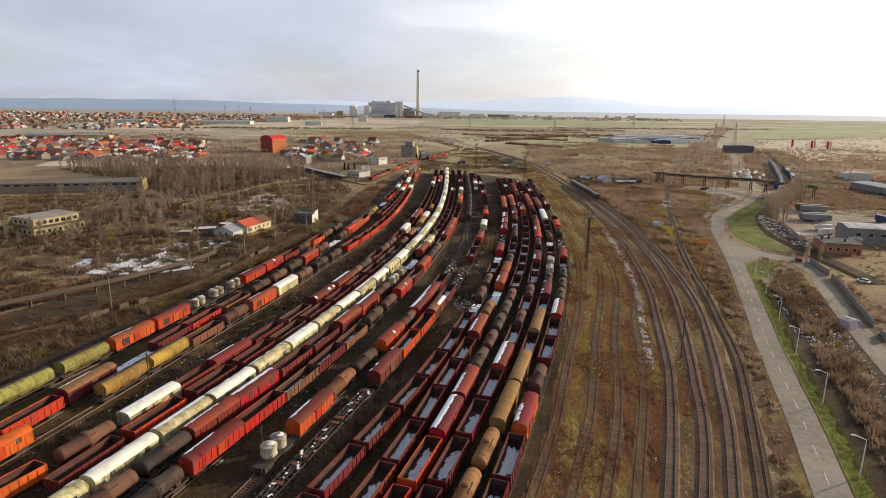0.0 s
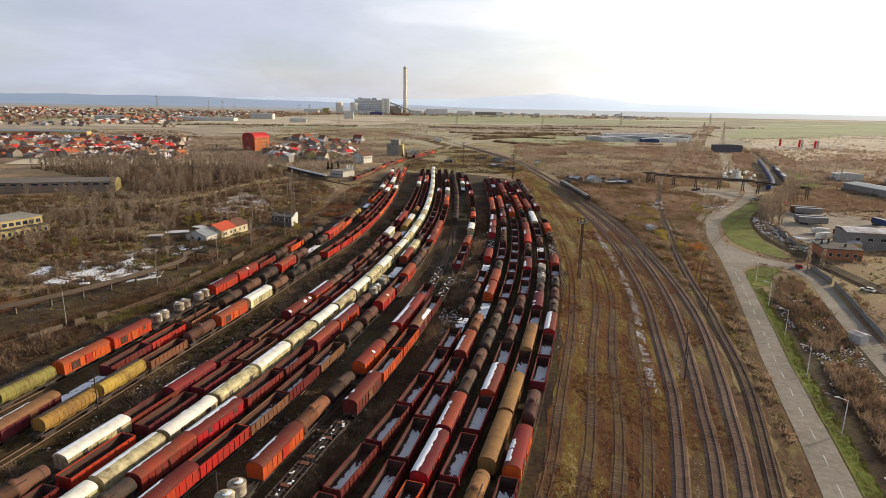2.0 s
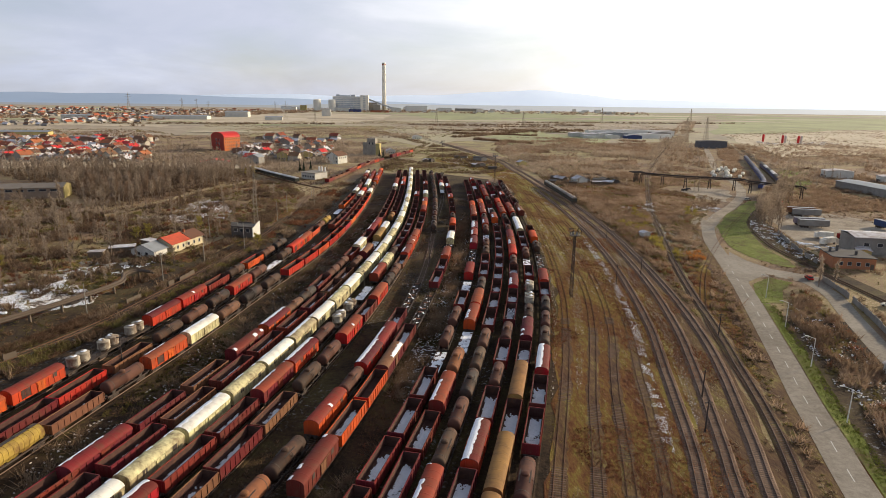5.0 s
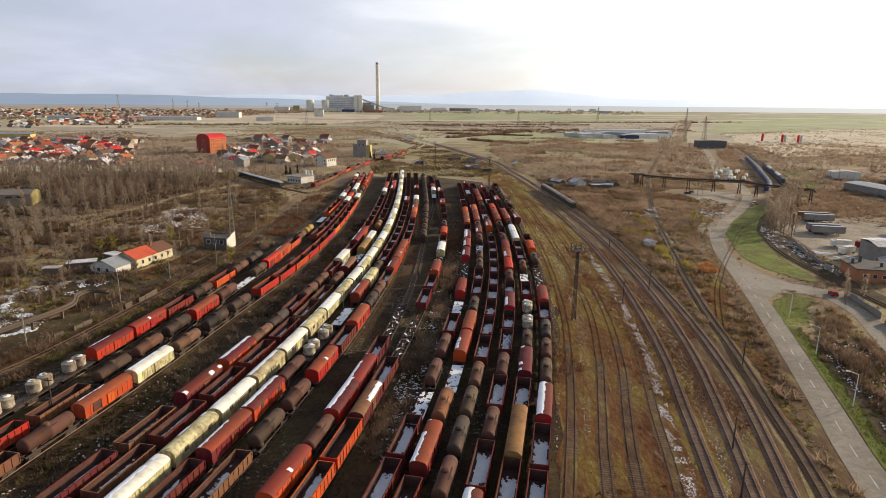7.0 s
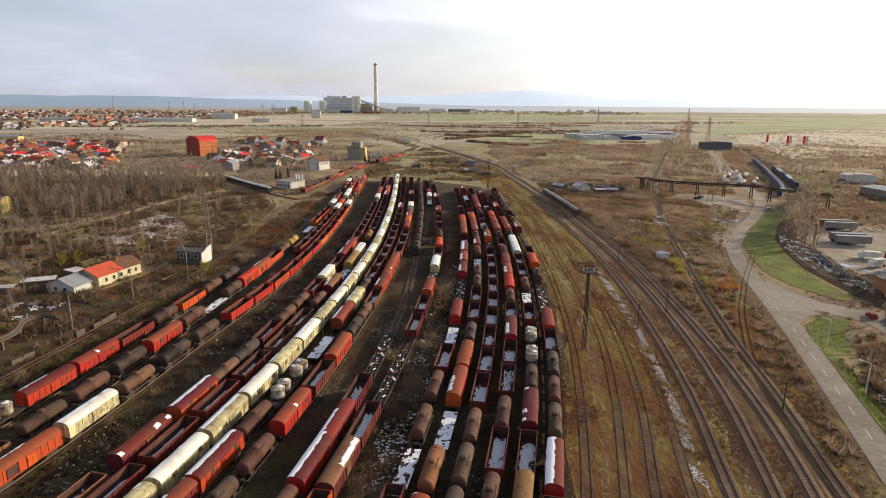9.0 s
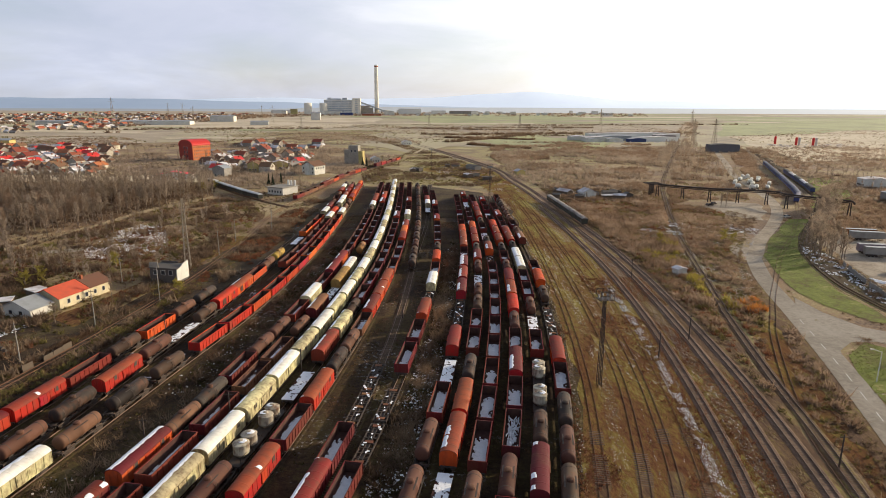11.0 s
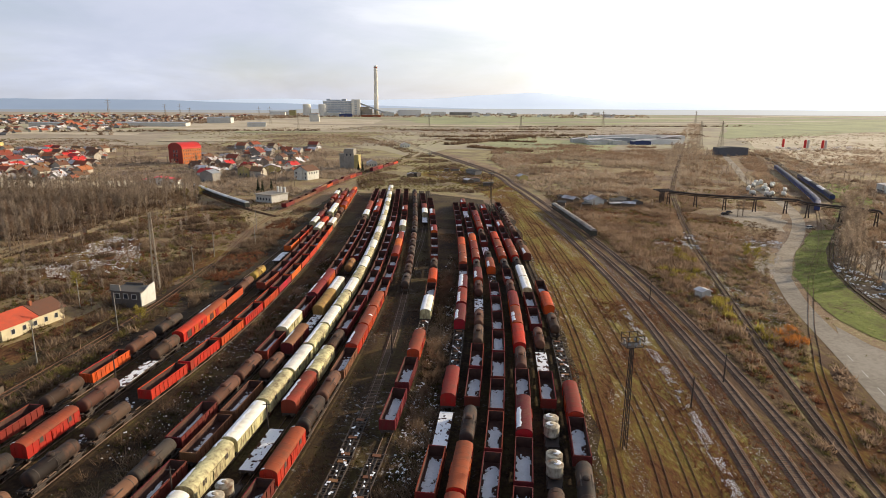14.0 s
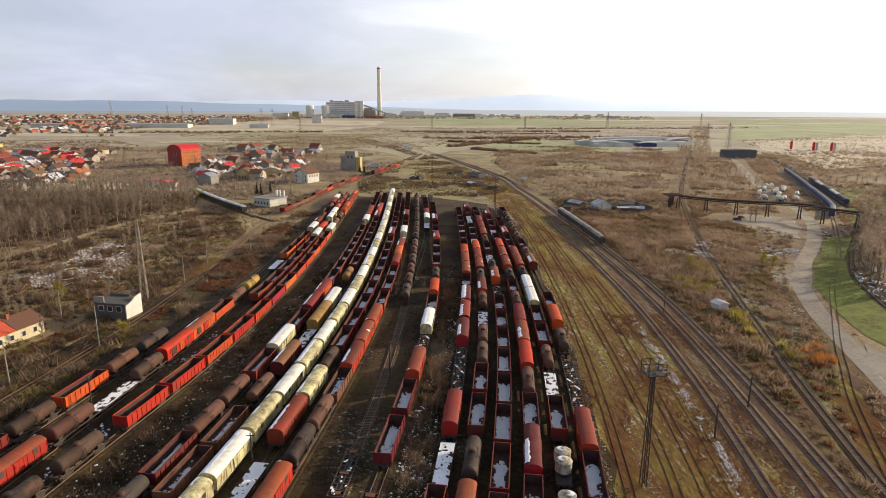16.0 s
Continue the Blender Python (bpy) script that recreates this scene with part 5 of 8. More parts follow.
def cuboid(sx, sy, z0, z1, cx=0.0, cy=0.0):
    b = bmesh.new()
    quad_box(b, cx - sx / 2, cx + sx / 2, cy - sy / 2, cy + sy / 2, z0, z1)
    return b


def gable(sx, sy, z, rise, eave=0.4, thick=0.18):
    """A gable roof with its ridge along y: two slopes of real thickness."""
    b = bmesh.new()
    hx, hy = sx / 2 + eave, sy / 2 + eave
    drop = rise * eave / (sx / 2)
    prism(b, [(-hx, z - drop), (0, z + rise), (hx, z - drop), (hx, z - drop + thick), (0, z + rise + thick), (-hx, z - drop + thick)], -hy, hy)
    return b


def gable_walls(sx, sy, z, rise):
    b = bmesh.new()
    prism(b, [(-sx / 2, 0), (sx / 2, 0), (sx / 2, z), (0, z + rise), (-sx / 2, z)], -sy / 2, sy / 2)
    return b


def window_row(parent, n, x, y0, y1, z, w=1.2, h=1.4, side=1, mat=None):
    """Windows on a wall that faces +x (side 1) or -x: a frame and a pane sunk in it."""
    for k in range(n):
        y = y0 + (y1 - y0) * (k + 0.5) / n

        def make(b):
            for p, q in ((-w / 2 - 0.08, -w / 2), (w / 2, w / 2 + 0.08)):
                quad_box(b, -0.05, 0.09, p, q, -0.08, h + 0.08)
            quad_box(b, -0.05, 0.09, -w / 2, w / 2, -0.08, 0)
            quad_box(b, -0.05, 0.09, -w / 2, w / 2, h, h + 0.08)
        win = part("window", shared("window:%.1f:%.1f" % (w, h), make, mat or PLASTER_W), None, parent, at=pose(x, y, z, 0, 0, 0 if side > 0 else 180))

        def pane(b):
            quad_box(b, -0.03, 0.03, -w / 2, w / 2, 0, h)
        part("pane", shared("pane:%.1f:%.1f" % (w, h), pane, WINDOW), None, win)


def window_row_y(parent, n, x0, x1, y, z, w=1.2, h=1.4, side=-1, mat=None):
    """Windows on a wall that faces -y (side -1) or +y."""
    for k in range(n):
        x = x0 + (x1 - x0) * (k + 0.5) / n

        def make(b):
            for p, q in ((-w / 2 - 0.08, -w / 2), (w / 2, w / 2 + 0.08)):
                quad_box(b, -0.05, 0.09, p, q, -0.08, h + 0.08)
            quad_box(b, -0.05, 0.09, -w / 2, w / 2, -0.08, 0)
            quad_box(b, -0.05, 0.09, -w / 2, w / 2, h, h + 0.08)

        def pane(b):
            quad_box(b, -0.03, 0.03, -w / 2, w / 2, 0, h)
        win = part("window", shared("window:%.1f:%.1f" % (w, h), make, mat or PLASTER_W), None, parent, at=pose(x, y, z, 0, 0, -90 if side < 0 else 90))
        part("pane", shared("pane:%.1f:%.1f" % (w, h), pane, WINDOW), None, win)


# a railway house with a red roof and a sheet-roofed annexe
h = empty("house", "low railway house with red tiled roof and cream walls", "house", m=pose(-91.5, 284, 0, 0, 0, -18))
part("wall", gable_walls(9.5, 19, 3.4, 2.3), material("cream_plaster", (0.60, 0.52, 0.34), rough=0.9, grain=0.5, stain=0.3), h)
part("roof", gable(9.5, 10.5, 3.45, 2.35), material("fresh_red_tiles", (0.52, 0.085, 0.04), rough=0.8, grain=0.8, stain=0.3), h, "bright red tiled roof", at=pose(0, -4.4, 0))
part("roof", gable(9.5, 8.0, 3.44, 2.3), ROOF_BROWN, h, "brown tiled roof", at=pose(0, 5.9, 0))
part("chimney", cuboid(0.7, 0.7, 5.0, 6.8, 0.6, 3.0), BRICK, h)
window_row(h, 5, 4.76, -8, 8.5, 1.1, 1.0, 1.3)
h = empty("shed", "whitish sheet-roofed annexe of a railway house", "shed", m=pose(-97.5, 270.5, 0, 0, 0, -18))
part("wall", gable_walls(10.5, 7, 2.6, 2.2), PLASTER_W, h)
part("roof", gable(10.5, 7.4, 2.65, 2.25), ROOF_GREY, h, "pale grey sheet roof")
window_row_y(h, 2, -3.5, 3.5, -3.52, 0.9, 1.2, 1.2)
for x, y, sx, sy, rz in ((-110, 276, 9, 4.5, 20), (-104, 287, 6, 4, -35), (-116, 268, 5, 3, 10)):
    h = empty("shed", "tumbledown shed with snow on its flat roof", "shed", m=pose(x, y, 0, 0, 0, rz))
    part("wall", cuboid(sx, sy, 0, 2.2), WOOD, h)
    part("roof", cuboid(sx + 0.6, sy + 0.6, 2.2, 2.4), ROOF_SNOW, h, "flat roof with melting snow")

# the two-storey yellow depot building
h = empty("office_building", "derelict yellow two-storey depot building with flat roof", "building", m=pose(-183, 275.5, 0, 0, 0, -25))
part("wall", cuboid(20, 24, 0, 3.8), PLASTER_Y, h)
part("upper_wall", cuboid(15, 21, 3.95, 7.2, -1, 1), PLASTER_Y, h)
part("roof", cuboid(20.6, 24.6, 3.8, 3.95), ROOF_TAR, h)
part("roof", cuboid(16.0, 22.0, 7.2, 7.4, -1, 1), CONC, h)
window_row(h, 9, 10.02, -11.5, 11.5, 1.2, 1.3, 1.5)
window_row(h, 7, 6.52, -9, 11, 4.6, 2.0, 1.6)
window_row_y(h, 5, -9, 9, -12.02, 1.2, 1.5, 1.5)
window_row_y(h, 4, -8, 6, -9.52, 4.6, 1.8, 1.6)

# the long warehouse
h = empty("warehouse", "long tan warehouse with yellow gable end and felt roof", "warehouse", m=pose(-270.5, 393.5, 0, 0, 0, -75.5))
part("wall", gable_walls(16, 140, 6.2, 1.8), material("tan_plaster", (0.30, 0.22, 0.16), rough=0.9, grain=0.2, stain=0.5), h)
part("end_wall", gable_walls(16.2, 0.6, 6.3, 1.8), PLASTER_Y, h, "yellow plastered gable end", at=pose(0, 70.3, 0))
part("roof", gable(16, 139, 6.3, 1.8, 0.6), material("dusty_felt_roof", (0.22, 0.19, 0.16), rough=0.9, grain=0.15, stain=0.4), h)
window_row(h, 24, 8.02, -68, 68, 4.3, 3.6, 1.2)

# the derelict signal box
h = empty("signal_box", "derelict two-storey signal box, pale wall broken open", "signal box", m=pose(-69.5, 303, 0, 0, 0, -14))
# sun and shade painted in: pale plaster on the sunlit end, dark elsewhere
part("wall", cuboid(9.8, 6.5, 0, 5.0), material("sooty_plaster", (0.115, 0.10, 0.09), rough=0.95, grain=0.5, stain=0.5), h)
b = bmesh.new()
prism(b, [(-3.3, 0.8), (3.3, 0.8), (3.3, 6.6), (0.6, 6.1), (-1.2, 5.2), (-3.3, 4.6)], -0.15, 0.15)
part("end_wall", b, PLASTER_W, h, "end wall painted pale for its sunlit side, broken at the top", at=pose(5.06, 0, 0, 0, 0, 90))
part("roof", cuboid(10.2, 7.0, 5.0, 5.2), ROOF_TAR, h)
part("parapet", cuboid(6.2, 0.25, 5.2, 5.8, -1.8, 3.4), MATS["sooty_plaster"], h)
part("ruined_wall", cuboid(3.2, 0.3, 5.2, 7.0, -3.2, -3.3), CONC, h, "broken remains of the upper wall")
window_row_y(h, 3, -4.2, 4.2, -3.27, 2.8, 1.5, 1.5)
part("door", cuboid(0.14, 1.1, 0, 2.1, 4.9, -1.2), WOOD, h)

# the arched red block
h = empty("apartment_block", "orange four-storey block with a curved bright red roof", "apartment block", m=pose(-204, 737, 0, 0, 0, -36) @ Matrix.Diagonal((0.86, 0.52, 1.0, 1)))
part("wall", cuboid(25, 40, 0, 14.5), PLASTER_O, h)
# gable end turned from the sun: its shade is painted as dark red
b = bmesh.new()
prism(b, [(-12.4, 14.4), (12.4, 14.4)] + [(12.4 * math.cos(math.pi * k / 10), 14.5 + 5.2 * math.sin(math.pi * k / 10)) for k in range(1, 10)], -20.3, -20.0)
part("gable", b, material("dark_red_plaster", (0.33, 0.05, 0.035), grain=0.3), h, "arched gable with shade painted in as dark red")
part("front_wall", cuboid(25.2, 0.4, 0, 14.4, 0, -20.2), MATS["dark_red_plaster"], h, "gable wall with shade painted in as dark red")
b = bmesh.new()
out = [(13.0 * math.cos(math.pi * k / 12), 14.4 + 5.6 * math.sin(math.pi * k / 12)) for k in range(13)]
prism(b, out + [(x * 0.96, z - 0.3) for x, z in out[::-1]], -20.8, 20.6)
part("roof", b, ROOF_BRIGHT, h, "curved bright red sheet roof")
for z in (1.5, 4.9, 8.3, 11.7):
    window_row(h, 8, 12.52, -19, 19, z, 1.6, 1.7)
for z in (2.5, 6.5, 10.5):
    window_row_y(h, 2, -5, 5, -20.42, z, 2.2, 2.2)

# white station building with three vents, the villa and the concrete tower
h = empty("station_building", "low white flat-roofed station building with vent stacks", "building", m=pose(-70, 500, 0, 0, 0, -32))
part("wall", cuboid(13, 14, 0, 4.6), PLASTER_W, h)
part("roof", cuboid(14.6, 15.6, 4.6, 5.0), CONC, h)
for x in (0.5, 3.0, 6.2):
    b = bmesh.new()
    lathe(b, [(0.75, 5.0), (0.75, 8.2), (0.6, 8.4)], "z", (x, 5, 0), 10)
    part("vent_stack", b, CONC_PALE, h)
window_row_y(h, 5, -6, 6, -7.02, 1.4, 1.2, 1.4)
h = empty("villa", "white two-storey villa with hipped brown roof", "house", m=pose(-66, 608, 0, 0, 0, -30))
part("wall", gable_walls(13, 14, 7.2, 3.2), PLASTER_W, h)
part("roof", gable(13, 14, 7.3, 3.3, 0.7), ROOF_BROWN, h)
part("dormer", gable_walls(4, 8, 8.2, 2.0), PLASTER_W, h, at=pose(0, -4, 0, 0, 0, 0))
window_row_y(h, 4, -6, 6, -7.02, 1.2, 1.2, 1.5)
window_row_y(h, 4, -6, 6, -7.02, 4.4, 1.2, 1.5)
window_row(h, 4, 6.52, -6, 6, 4.4, 1.2, 1.5)
h = empty("silo_tower", "tall bare concrete tower beside the tracks", "tower", m=pose(-38, 679, 0, 0, 0, -12))
part("wall", cuboid(9, 9, 0, 18.3), CONC, h)
part("annexe", cuboid(4, 7, 0, 13, 6.6), PLASTER_Y, h, "yellow side tower")
part("annexe", cuboid(4.5, 7, 0, 14, -6.75), CONC, h)
window_row_y(h, 2, -3.5, 3.5, -4.52, 12, 1.4, 2.2)
for x, y, sx, sy, z, mat, roof, rz in ((-100, 640, 14, 10, 6, PLASTER_Y, ROOF_SNOW, 10), (-135, 590, 11, 9, 7, PLASTER_G, ROOF_GREY, -20), (-165, 572, 26, 9, 4, PLASTER_W, ROOF_BRIGHT, 8), (-150, 640, 16, 10, 4, PLASTER_G, ROOF_SNOW, 0),
                                       (-20, 700, 9, 7, 4, PLASTER_W, ROOF_SNOW, 15), (10, 940, 12, 8, 4, PLASTER_W, ROOF_SNOW, 15), (-118, 628, 10, 9, 6.5, PLASTER_Y, ROOF_BROWN, -15)):
    h = empty("house", "small plastered house among the gardens", "house", m=pose(x, y, 0, 0, 0, rz))
    part("wall", gable_walls(sx, sy, z, 2.2), mat, h)
    part("roof", gable(sx, sy, z + 0.05, 2.25), roof, h)
    window_row_y(h, 3, -sx / 2 + 1, sx / 2 - 1, -sy / 2 - 0.02, 1.2, 1.2, 1.3)

# the village: houses repeated in a few sorts
HOUSES = []
VILLAGE_WALL = material("weathered_pale_render", (0.44, 0.39, 0.32), rough=0.9, grain=0.5, stain=0.4, vary=0.35)
SHEET_GREY = material("old_asbestos_sheet", (0.27, 0.24, 0.215), rough=0.85, grain=0.6, stain=0.5, vary=0.35)
for i, (wall, roof, sx, sy, z, rise) in enumerate(((VILLAGE_WALL, ROOF_RED, 9, 12, 3.4, 3.0), (PLASTER_G, ROOF_BROWN, 8, 11, 3.2, 2.8), (VILLAGE_WALL, ROOF_SNOW, 8, 10, 3.0, 2.6), (PLASTER_G, ROOF_RED, 10, 13, 5.6, 3.2), (PLASTER_W, ROOF_BRIGHT, 9, 11, 3.6, 2.8), (PLASTER_G, SHEET_GREY, 7, 14, 2.8, 1.8), (VILLAGE_WALL, ROOF_BROWN, 9, 10, 5.2, 3.0))):
    HOUSES.append((wall, roof, sx, sy, z, rise))
HOUSE_MADE = {}
HOUSE_WORDS = {"red_roof_tiles": "red tiled roof", "brown_roof_tiles": "brown tiled roof", "snowy_roof": "snow-covered roof", "bright_red_sheet_roof": "bright red sheet roof", "old_asbestos_sheet": "old grey sheet roof"}


def village_house(i, m):
    if (i, m.translation.y < 1000) in HOUSE_MADE:
        return copy_thing(HOUSE_MADE[i, m.translation.y < 1000], m)
    wall, roof, sx, sy, z, rise = HOUSES[i]
    h = empty("village_house", "small village house with %s" % HOUSE_WORDS[roof.name], "house", "houses of the village", m)
    part("wall", gable_walls(sx, sy, z, rise), wall, h)
    part("roof", gable(sx, sy, z + 0.05, rise + 0.05), roof, h)
    if m.translation.y < 1000:
        b = bmesh.new()
        quad_box(b, 1.0, 1.7, 1.0, 1.7, z, z + rise + 1.0)
        part("chimney", b, BRICK, h)
    HOUSE_MADE[i, m.translation.y < 1000] = h
    return h


FAR_HOUSES = ([], [], [])
FAR_PAINTS = [PLASTER_W, PLASTER_Y, PLASTER_G, ROOF_RED, ROOF_BROWN, ROOF_SNOW, ROOF_BRIGHT, VILLAGE_WALL, SHEET_GREY]


def far_house(i, m):
    """A house past those that can be told apart: walls and an overhanging gable roof, kept for one joined mesh."""
    wall, roof, sx, sy, z, rise = HOUSES[i]
    v, f, c = FAR_HOUSES
    for _, outline, hy, paint_ in ((0, [(-sx / 2, 0), (sx / 2, 0), (sx / 2, z), (0, z + rise), (-sx / 2, z)], sy / 2, wall),
                                    (1, [(-sx / 2 - 0.5, z - 0.3), (0, z + rise), (sx / 2 + 0.5, z - 0.3), (sx / 2 + 0.5, z), (0, z + rise + 0.3), (-sx / 2 - 0.5, z)], sy / 2 + 0.5, roof)):
        k, n_ = len(v), len(outline)
        v.extend(tuple(m @ Vector((x_, y_, z_))) for y_ in (-hy, hy) for x_, z_ in outline)
        faces = [(k + j, k + (j + 1) % n_, k + n_ + (j + 1) % n_, k + n_ + j) for j in range(n_)] + [tuple(range(k + n_ - 1, k - 1, -1)), tuple(range(k + n_, k + 2 * n_))]
        f.extend(faces)
        c.extend([FAR_PAINTS.index(paint_)] * len(faces))


rnd = random.Random(7)
spots = []
for k in range(30000):
    zone = rnd.random() if k < 1500 else 0.9
    if zone < 0.62:
        y = rnd.uniform(600, 880)
        x = rnd.uniform(-470 - (y - 600) * 0.55, -236 - (y - 600) * 0.40)
    elif zone < 0.645:
        x, y = rnd.uniform(-200, -95), rnd.uniform(790, 930)
    elif zone < 0.68:
        y = rnd.uniform(610, 790)
        x = rnd.uniform(-0.27, -0.13) * y
    else:
        y = rnd.uniform(1180, 2500)
        x = rnd.uniform(-1.05 * y + 250, -0.40 * y if y < 1500 else -0.40 * y + 0.45 * (y - 1500))
        if noise.noise(Vector((x * 0.006, y * 0.004, 3.3))) < -0.12:
            continue
    near = 12 if y < 1000 else 17
    if any((x - a) ** 2 + (y - c) ** 2 < near ** 2 for a, c in spots):
        continue
    spots.append((x, y))
    (village_house if y < 1000 else far_house)(rnd.choice((0, 1, 2, 2, 2, 3, 4, 5, 5, 5, 6, 1)) if y < 1000 else rnd.choice((0, 2, 2, 5, 5, 1, 1, 6, 3, 2)), pose(x, y, 0, 0, 0, rnd.choice((-20, -15, 70, 75, 68, -25)) + rnd.uniform(-6, 6)))
    for _ in range(3 if y < 1000 else 0):             # lean-tos and sheds in the yards
        a_, r_ = rnd.uniform(0, 6.28), rnd.uniform(6.5, 12)
        far_house(rnd.choice((1, 2, 5, 5, 0, 2)), pose(x + r_ * math.cos(a_), y + r_ * math.sin(a_), 0, 0, 0, rnd.choice((-20, 70)) + rnd.uniform(-9, 9)) @ Matrix.Diagonal((0.5, rnd.uniform(0.35, 0.7), 0.62, 1)))
    if len(spots) >= 1300:
        break
ob = raw("far_houses", FAR_HOUSES[0], FAR_HOUSES[1], FAR_PAINTS[0], "far houses and sheds with red, brown and snowy roofs", "houses", "stuff")
for p_ in FAR_PAINTS[1:]:
    ob.data.materials.append(p_)
ob.data.polygons.foreach_set("material_index", FAR_HOUSES[2])
for x, y, sx, sy, z, mat, rz in ((-560, 1560, 150, 40, 8, PLASTER_W, 4), (-570, 940, 120, 16, 5, PLASTER_Y, 6), (-470, 1760, 60, 30, 14, PLASTER_W, 0), (-760, 1500, 60, 25, 9, PLASTER_W, 10), (-250, 1900, 26, 14, 20, PLASTER_W, 0), (-330, 1560, 40, 20, 8, PLASTER_W, 8)):
    h = empty("hall", "long low hall among the far houses", "hall", m=pose(x, y, 0, 0, 0, rz))
    part("wall", cuboid(sx, sy, 0, z), mat, h)
    part("roof", gable(sy, sx, z, 2.0), ROOF_GREY, h, at=pose(0, 0, 0, 0, 0, 90))

rnd = random.Random(19)
for k in range(46):                                   # a patchwork of narrow fields
    y = rnd.uniform(1000, 3400)
    x = rnd.uniform(-0.55, 0.75) * y
    w_, d_, a = rnd.uniform(60, 260) * y / 1600, rnd.uniform(18, 60) * y / 1600, rnd.uniform(-0.12, 0.12)
    patch("field", [(x - w_, y - d_ - a * w_), (x + w_, y - d_ + a * w_), (x + w_ * 0.9, y + d_ + a * w_), (x - w_ * 1.1, y + d_ - a * w_)], 0.6, (PLOUGH, MEADOW, STRAW, PLOUGH)[k % 4],
          ("brown fallow field", "green winter crop field", "pale stubble field", "dark ploughed field")[k % 4] + " on the wide plain", 6)

patch("olive_grass", [(-36, 535), (30, 532), (60, 512), (72, 500), (86, 512), (90, 560), (78, 690), (-14, 1100), (-90, 1200), (-130, 1000), (-60, 860), (-20, 760), (-30, 640)], 0.016, OLIVE, "olive and straw-coloured grass past the end of the yard", 3, lift=False)
patch("olive_grass", [(100, 520), (108, 640), (60, 860), (20, 1040), (110, 1010), (150, 900), (240, 840), (200, 700), (150, 560)], 0.022, OLIVE, "olive scrub grass beside the curving line", 3, lift=False)

# ---- the power station on the horizon ----
Y0 = 2600
h = empty("power_station", "pale concrete power station with boiler house and silos", "power station", m=pose(0, Y0, 0))
part("hall", cuboid(124, 60, 0, 57, -253), CONC_PALE, h)
part("roof_house", cuboid(40, 30, 57, 61, -270), material("steel_cladding", (0.48, 0.51, 0.54), rough=0.6, grain=0.05, stain=0.3), h)
for x, w_ in ((-296, 14), (-236, 18)):
    part("roof_house", cuboid(w_, 24, 57, 64, x), MATS["steel_cladding"], h)
for k in range(7):
    b = bmesh.new()
    quad_box(b, -314, -206, -30.7, -30.2, 7 + 7 * k, 10 + 7 * k)
    part("window_band", b, MATS["steel_cladding"], h)
for k in range(9):
    part("pilaster", cuboid(1.6, 1.2, 0, 56.5, -311 + 13 * k, -30.9), CONC_PALE, h)
# pale yellow lightened further for haze; silos and chimney share it
part("stair_tower", cuboid(32, 34, 0, 62, -188, -24), material("pale_yellow_concrete", (0.82, 0.77, 0.66), grain=0.05, stain=0.2), h, "pale yellow stair tower")
for k in range(8):
    part("window_band", cuboid(9, 0.6, 5 + 7 * k, 9 + 7 * k, -188, -41.2), MATS["steel_cladding"], h)
part("annexe", cuboid(34, 40, 0, 34, -155, 0), CONC, h)
part("annexe", cuboid(60, 24, 0, 18, -262, -52), MATS["steel_cladding"], h, "low switch house")
for x in (-372, -313):
    b = bmesh.new()
    lathe(b, [(15.2, 0), (15.2, 42), (13, 44), (3, 45)], "z", (x, -62, 0), 24)
    part("silo", b, MATS["pale_yellow_concrete"], h, smooth=False)
b = bmesh.new()
quad_box(b, -4, 4, -52, 52, -3, 3)
part("conveyor", b, MATS["steel_cladding"], h, "sloping conveyor bridge", at=look((-125, 0, 29), (-77, 0, 12)) @ pose(0, 0, 0, 90, 0, 0))
for x in (-140, -115, -92):
    b = bmesh.new()
    bar(b, (x, 0, 0), (x, 0, 34 - (x + 140) * 0.4), 3)
    part("pillar", b, CONC, h)
c = empty("chimney", "tall tapering concrete chimney of the power station", "chimney", m=pose(-112, Y0 + 20, 0))
b = bmesh.new()
lathe(b, [(9.2, 0), (8.2, 60), (7.4, 130), (6.8, 190), (6.8, 191)], "z", (0, 0, 0), 24)
part("shaft", b, MATS["pale_yellow_concrete"], c, smooth=True)
b = bmesh.new()
lathe(b, [(7.3, 183), (7.3, 186)], "z", (0, 0, 0), 24)
part("ring", b, ROOF_RED, c, "reddish warning band")
for x, y, sx, sy, z, mat in ((-270, 2480, 60, 30, 13, PLASTER_W), (-215, 2440, 46, 24, 10, BLUE), (-120, 2400, 70, 20, 8, BRICK), (-430, 2560, 24, 20, 20, PLASTER_Y), (-60, 2540, 40, 24, 14, PLASTER_W), (20, 2620, 90, 30, 22, CONC_PALE), (140, 2700, 60, 30, 14, CONC_PALE), (250, 2760, 120, 30, 12, CONC), (-500, 2700, 90, 30, 12, CONC_PALE), (-140, 2580, 30, 20, 26, CONC)):
    h = empty("works_building", "flat-roofed works building near the power station", "building", m=pose(x, y, 0))
    part("wall", cuboid(sx, sy, 0, z), mat, h)
    part("roof", cuboid(sx + 1, sy + 1, z, z + 0.6), ROOF_GREY, h)

rnd = random.Random(23)
for k in range(40):
    x, y = rnd.uniform(-500, 900), rnd.uniform(2350, 2900)
    sx, sy, z = rnd.uniform(8, 34), rnd.uniform(8, 20), rnd.choice((5, 6, 8, 12))
    h = empty("works_building", "pale low building far off on the plain", "building", m=pose(x, y, 0, 0, 0, rnd.uniform(-15, 15)))
    part("wall", cuboid(sx, sy, 0, z), (CONC_PALE, PLASTER_W, MATS["pale_yellow_concrete"])[k % 3], h)
    part("roof", cuboid(sx + 1, sy + 1, z, z + 0.6), ROOF_GREY, h)

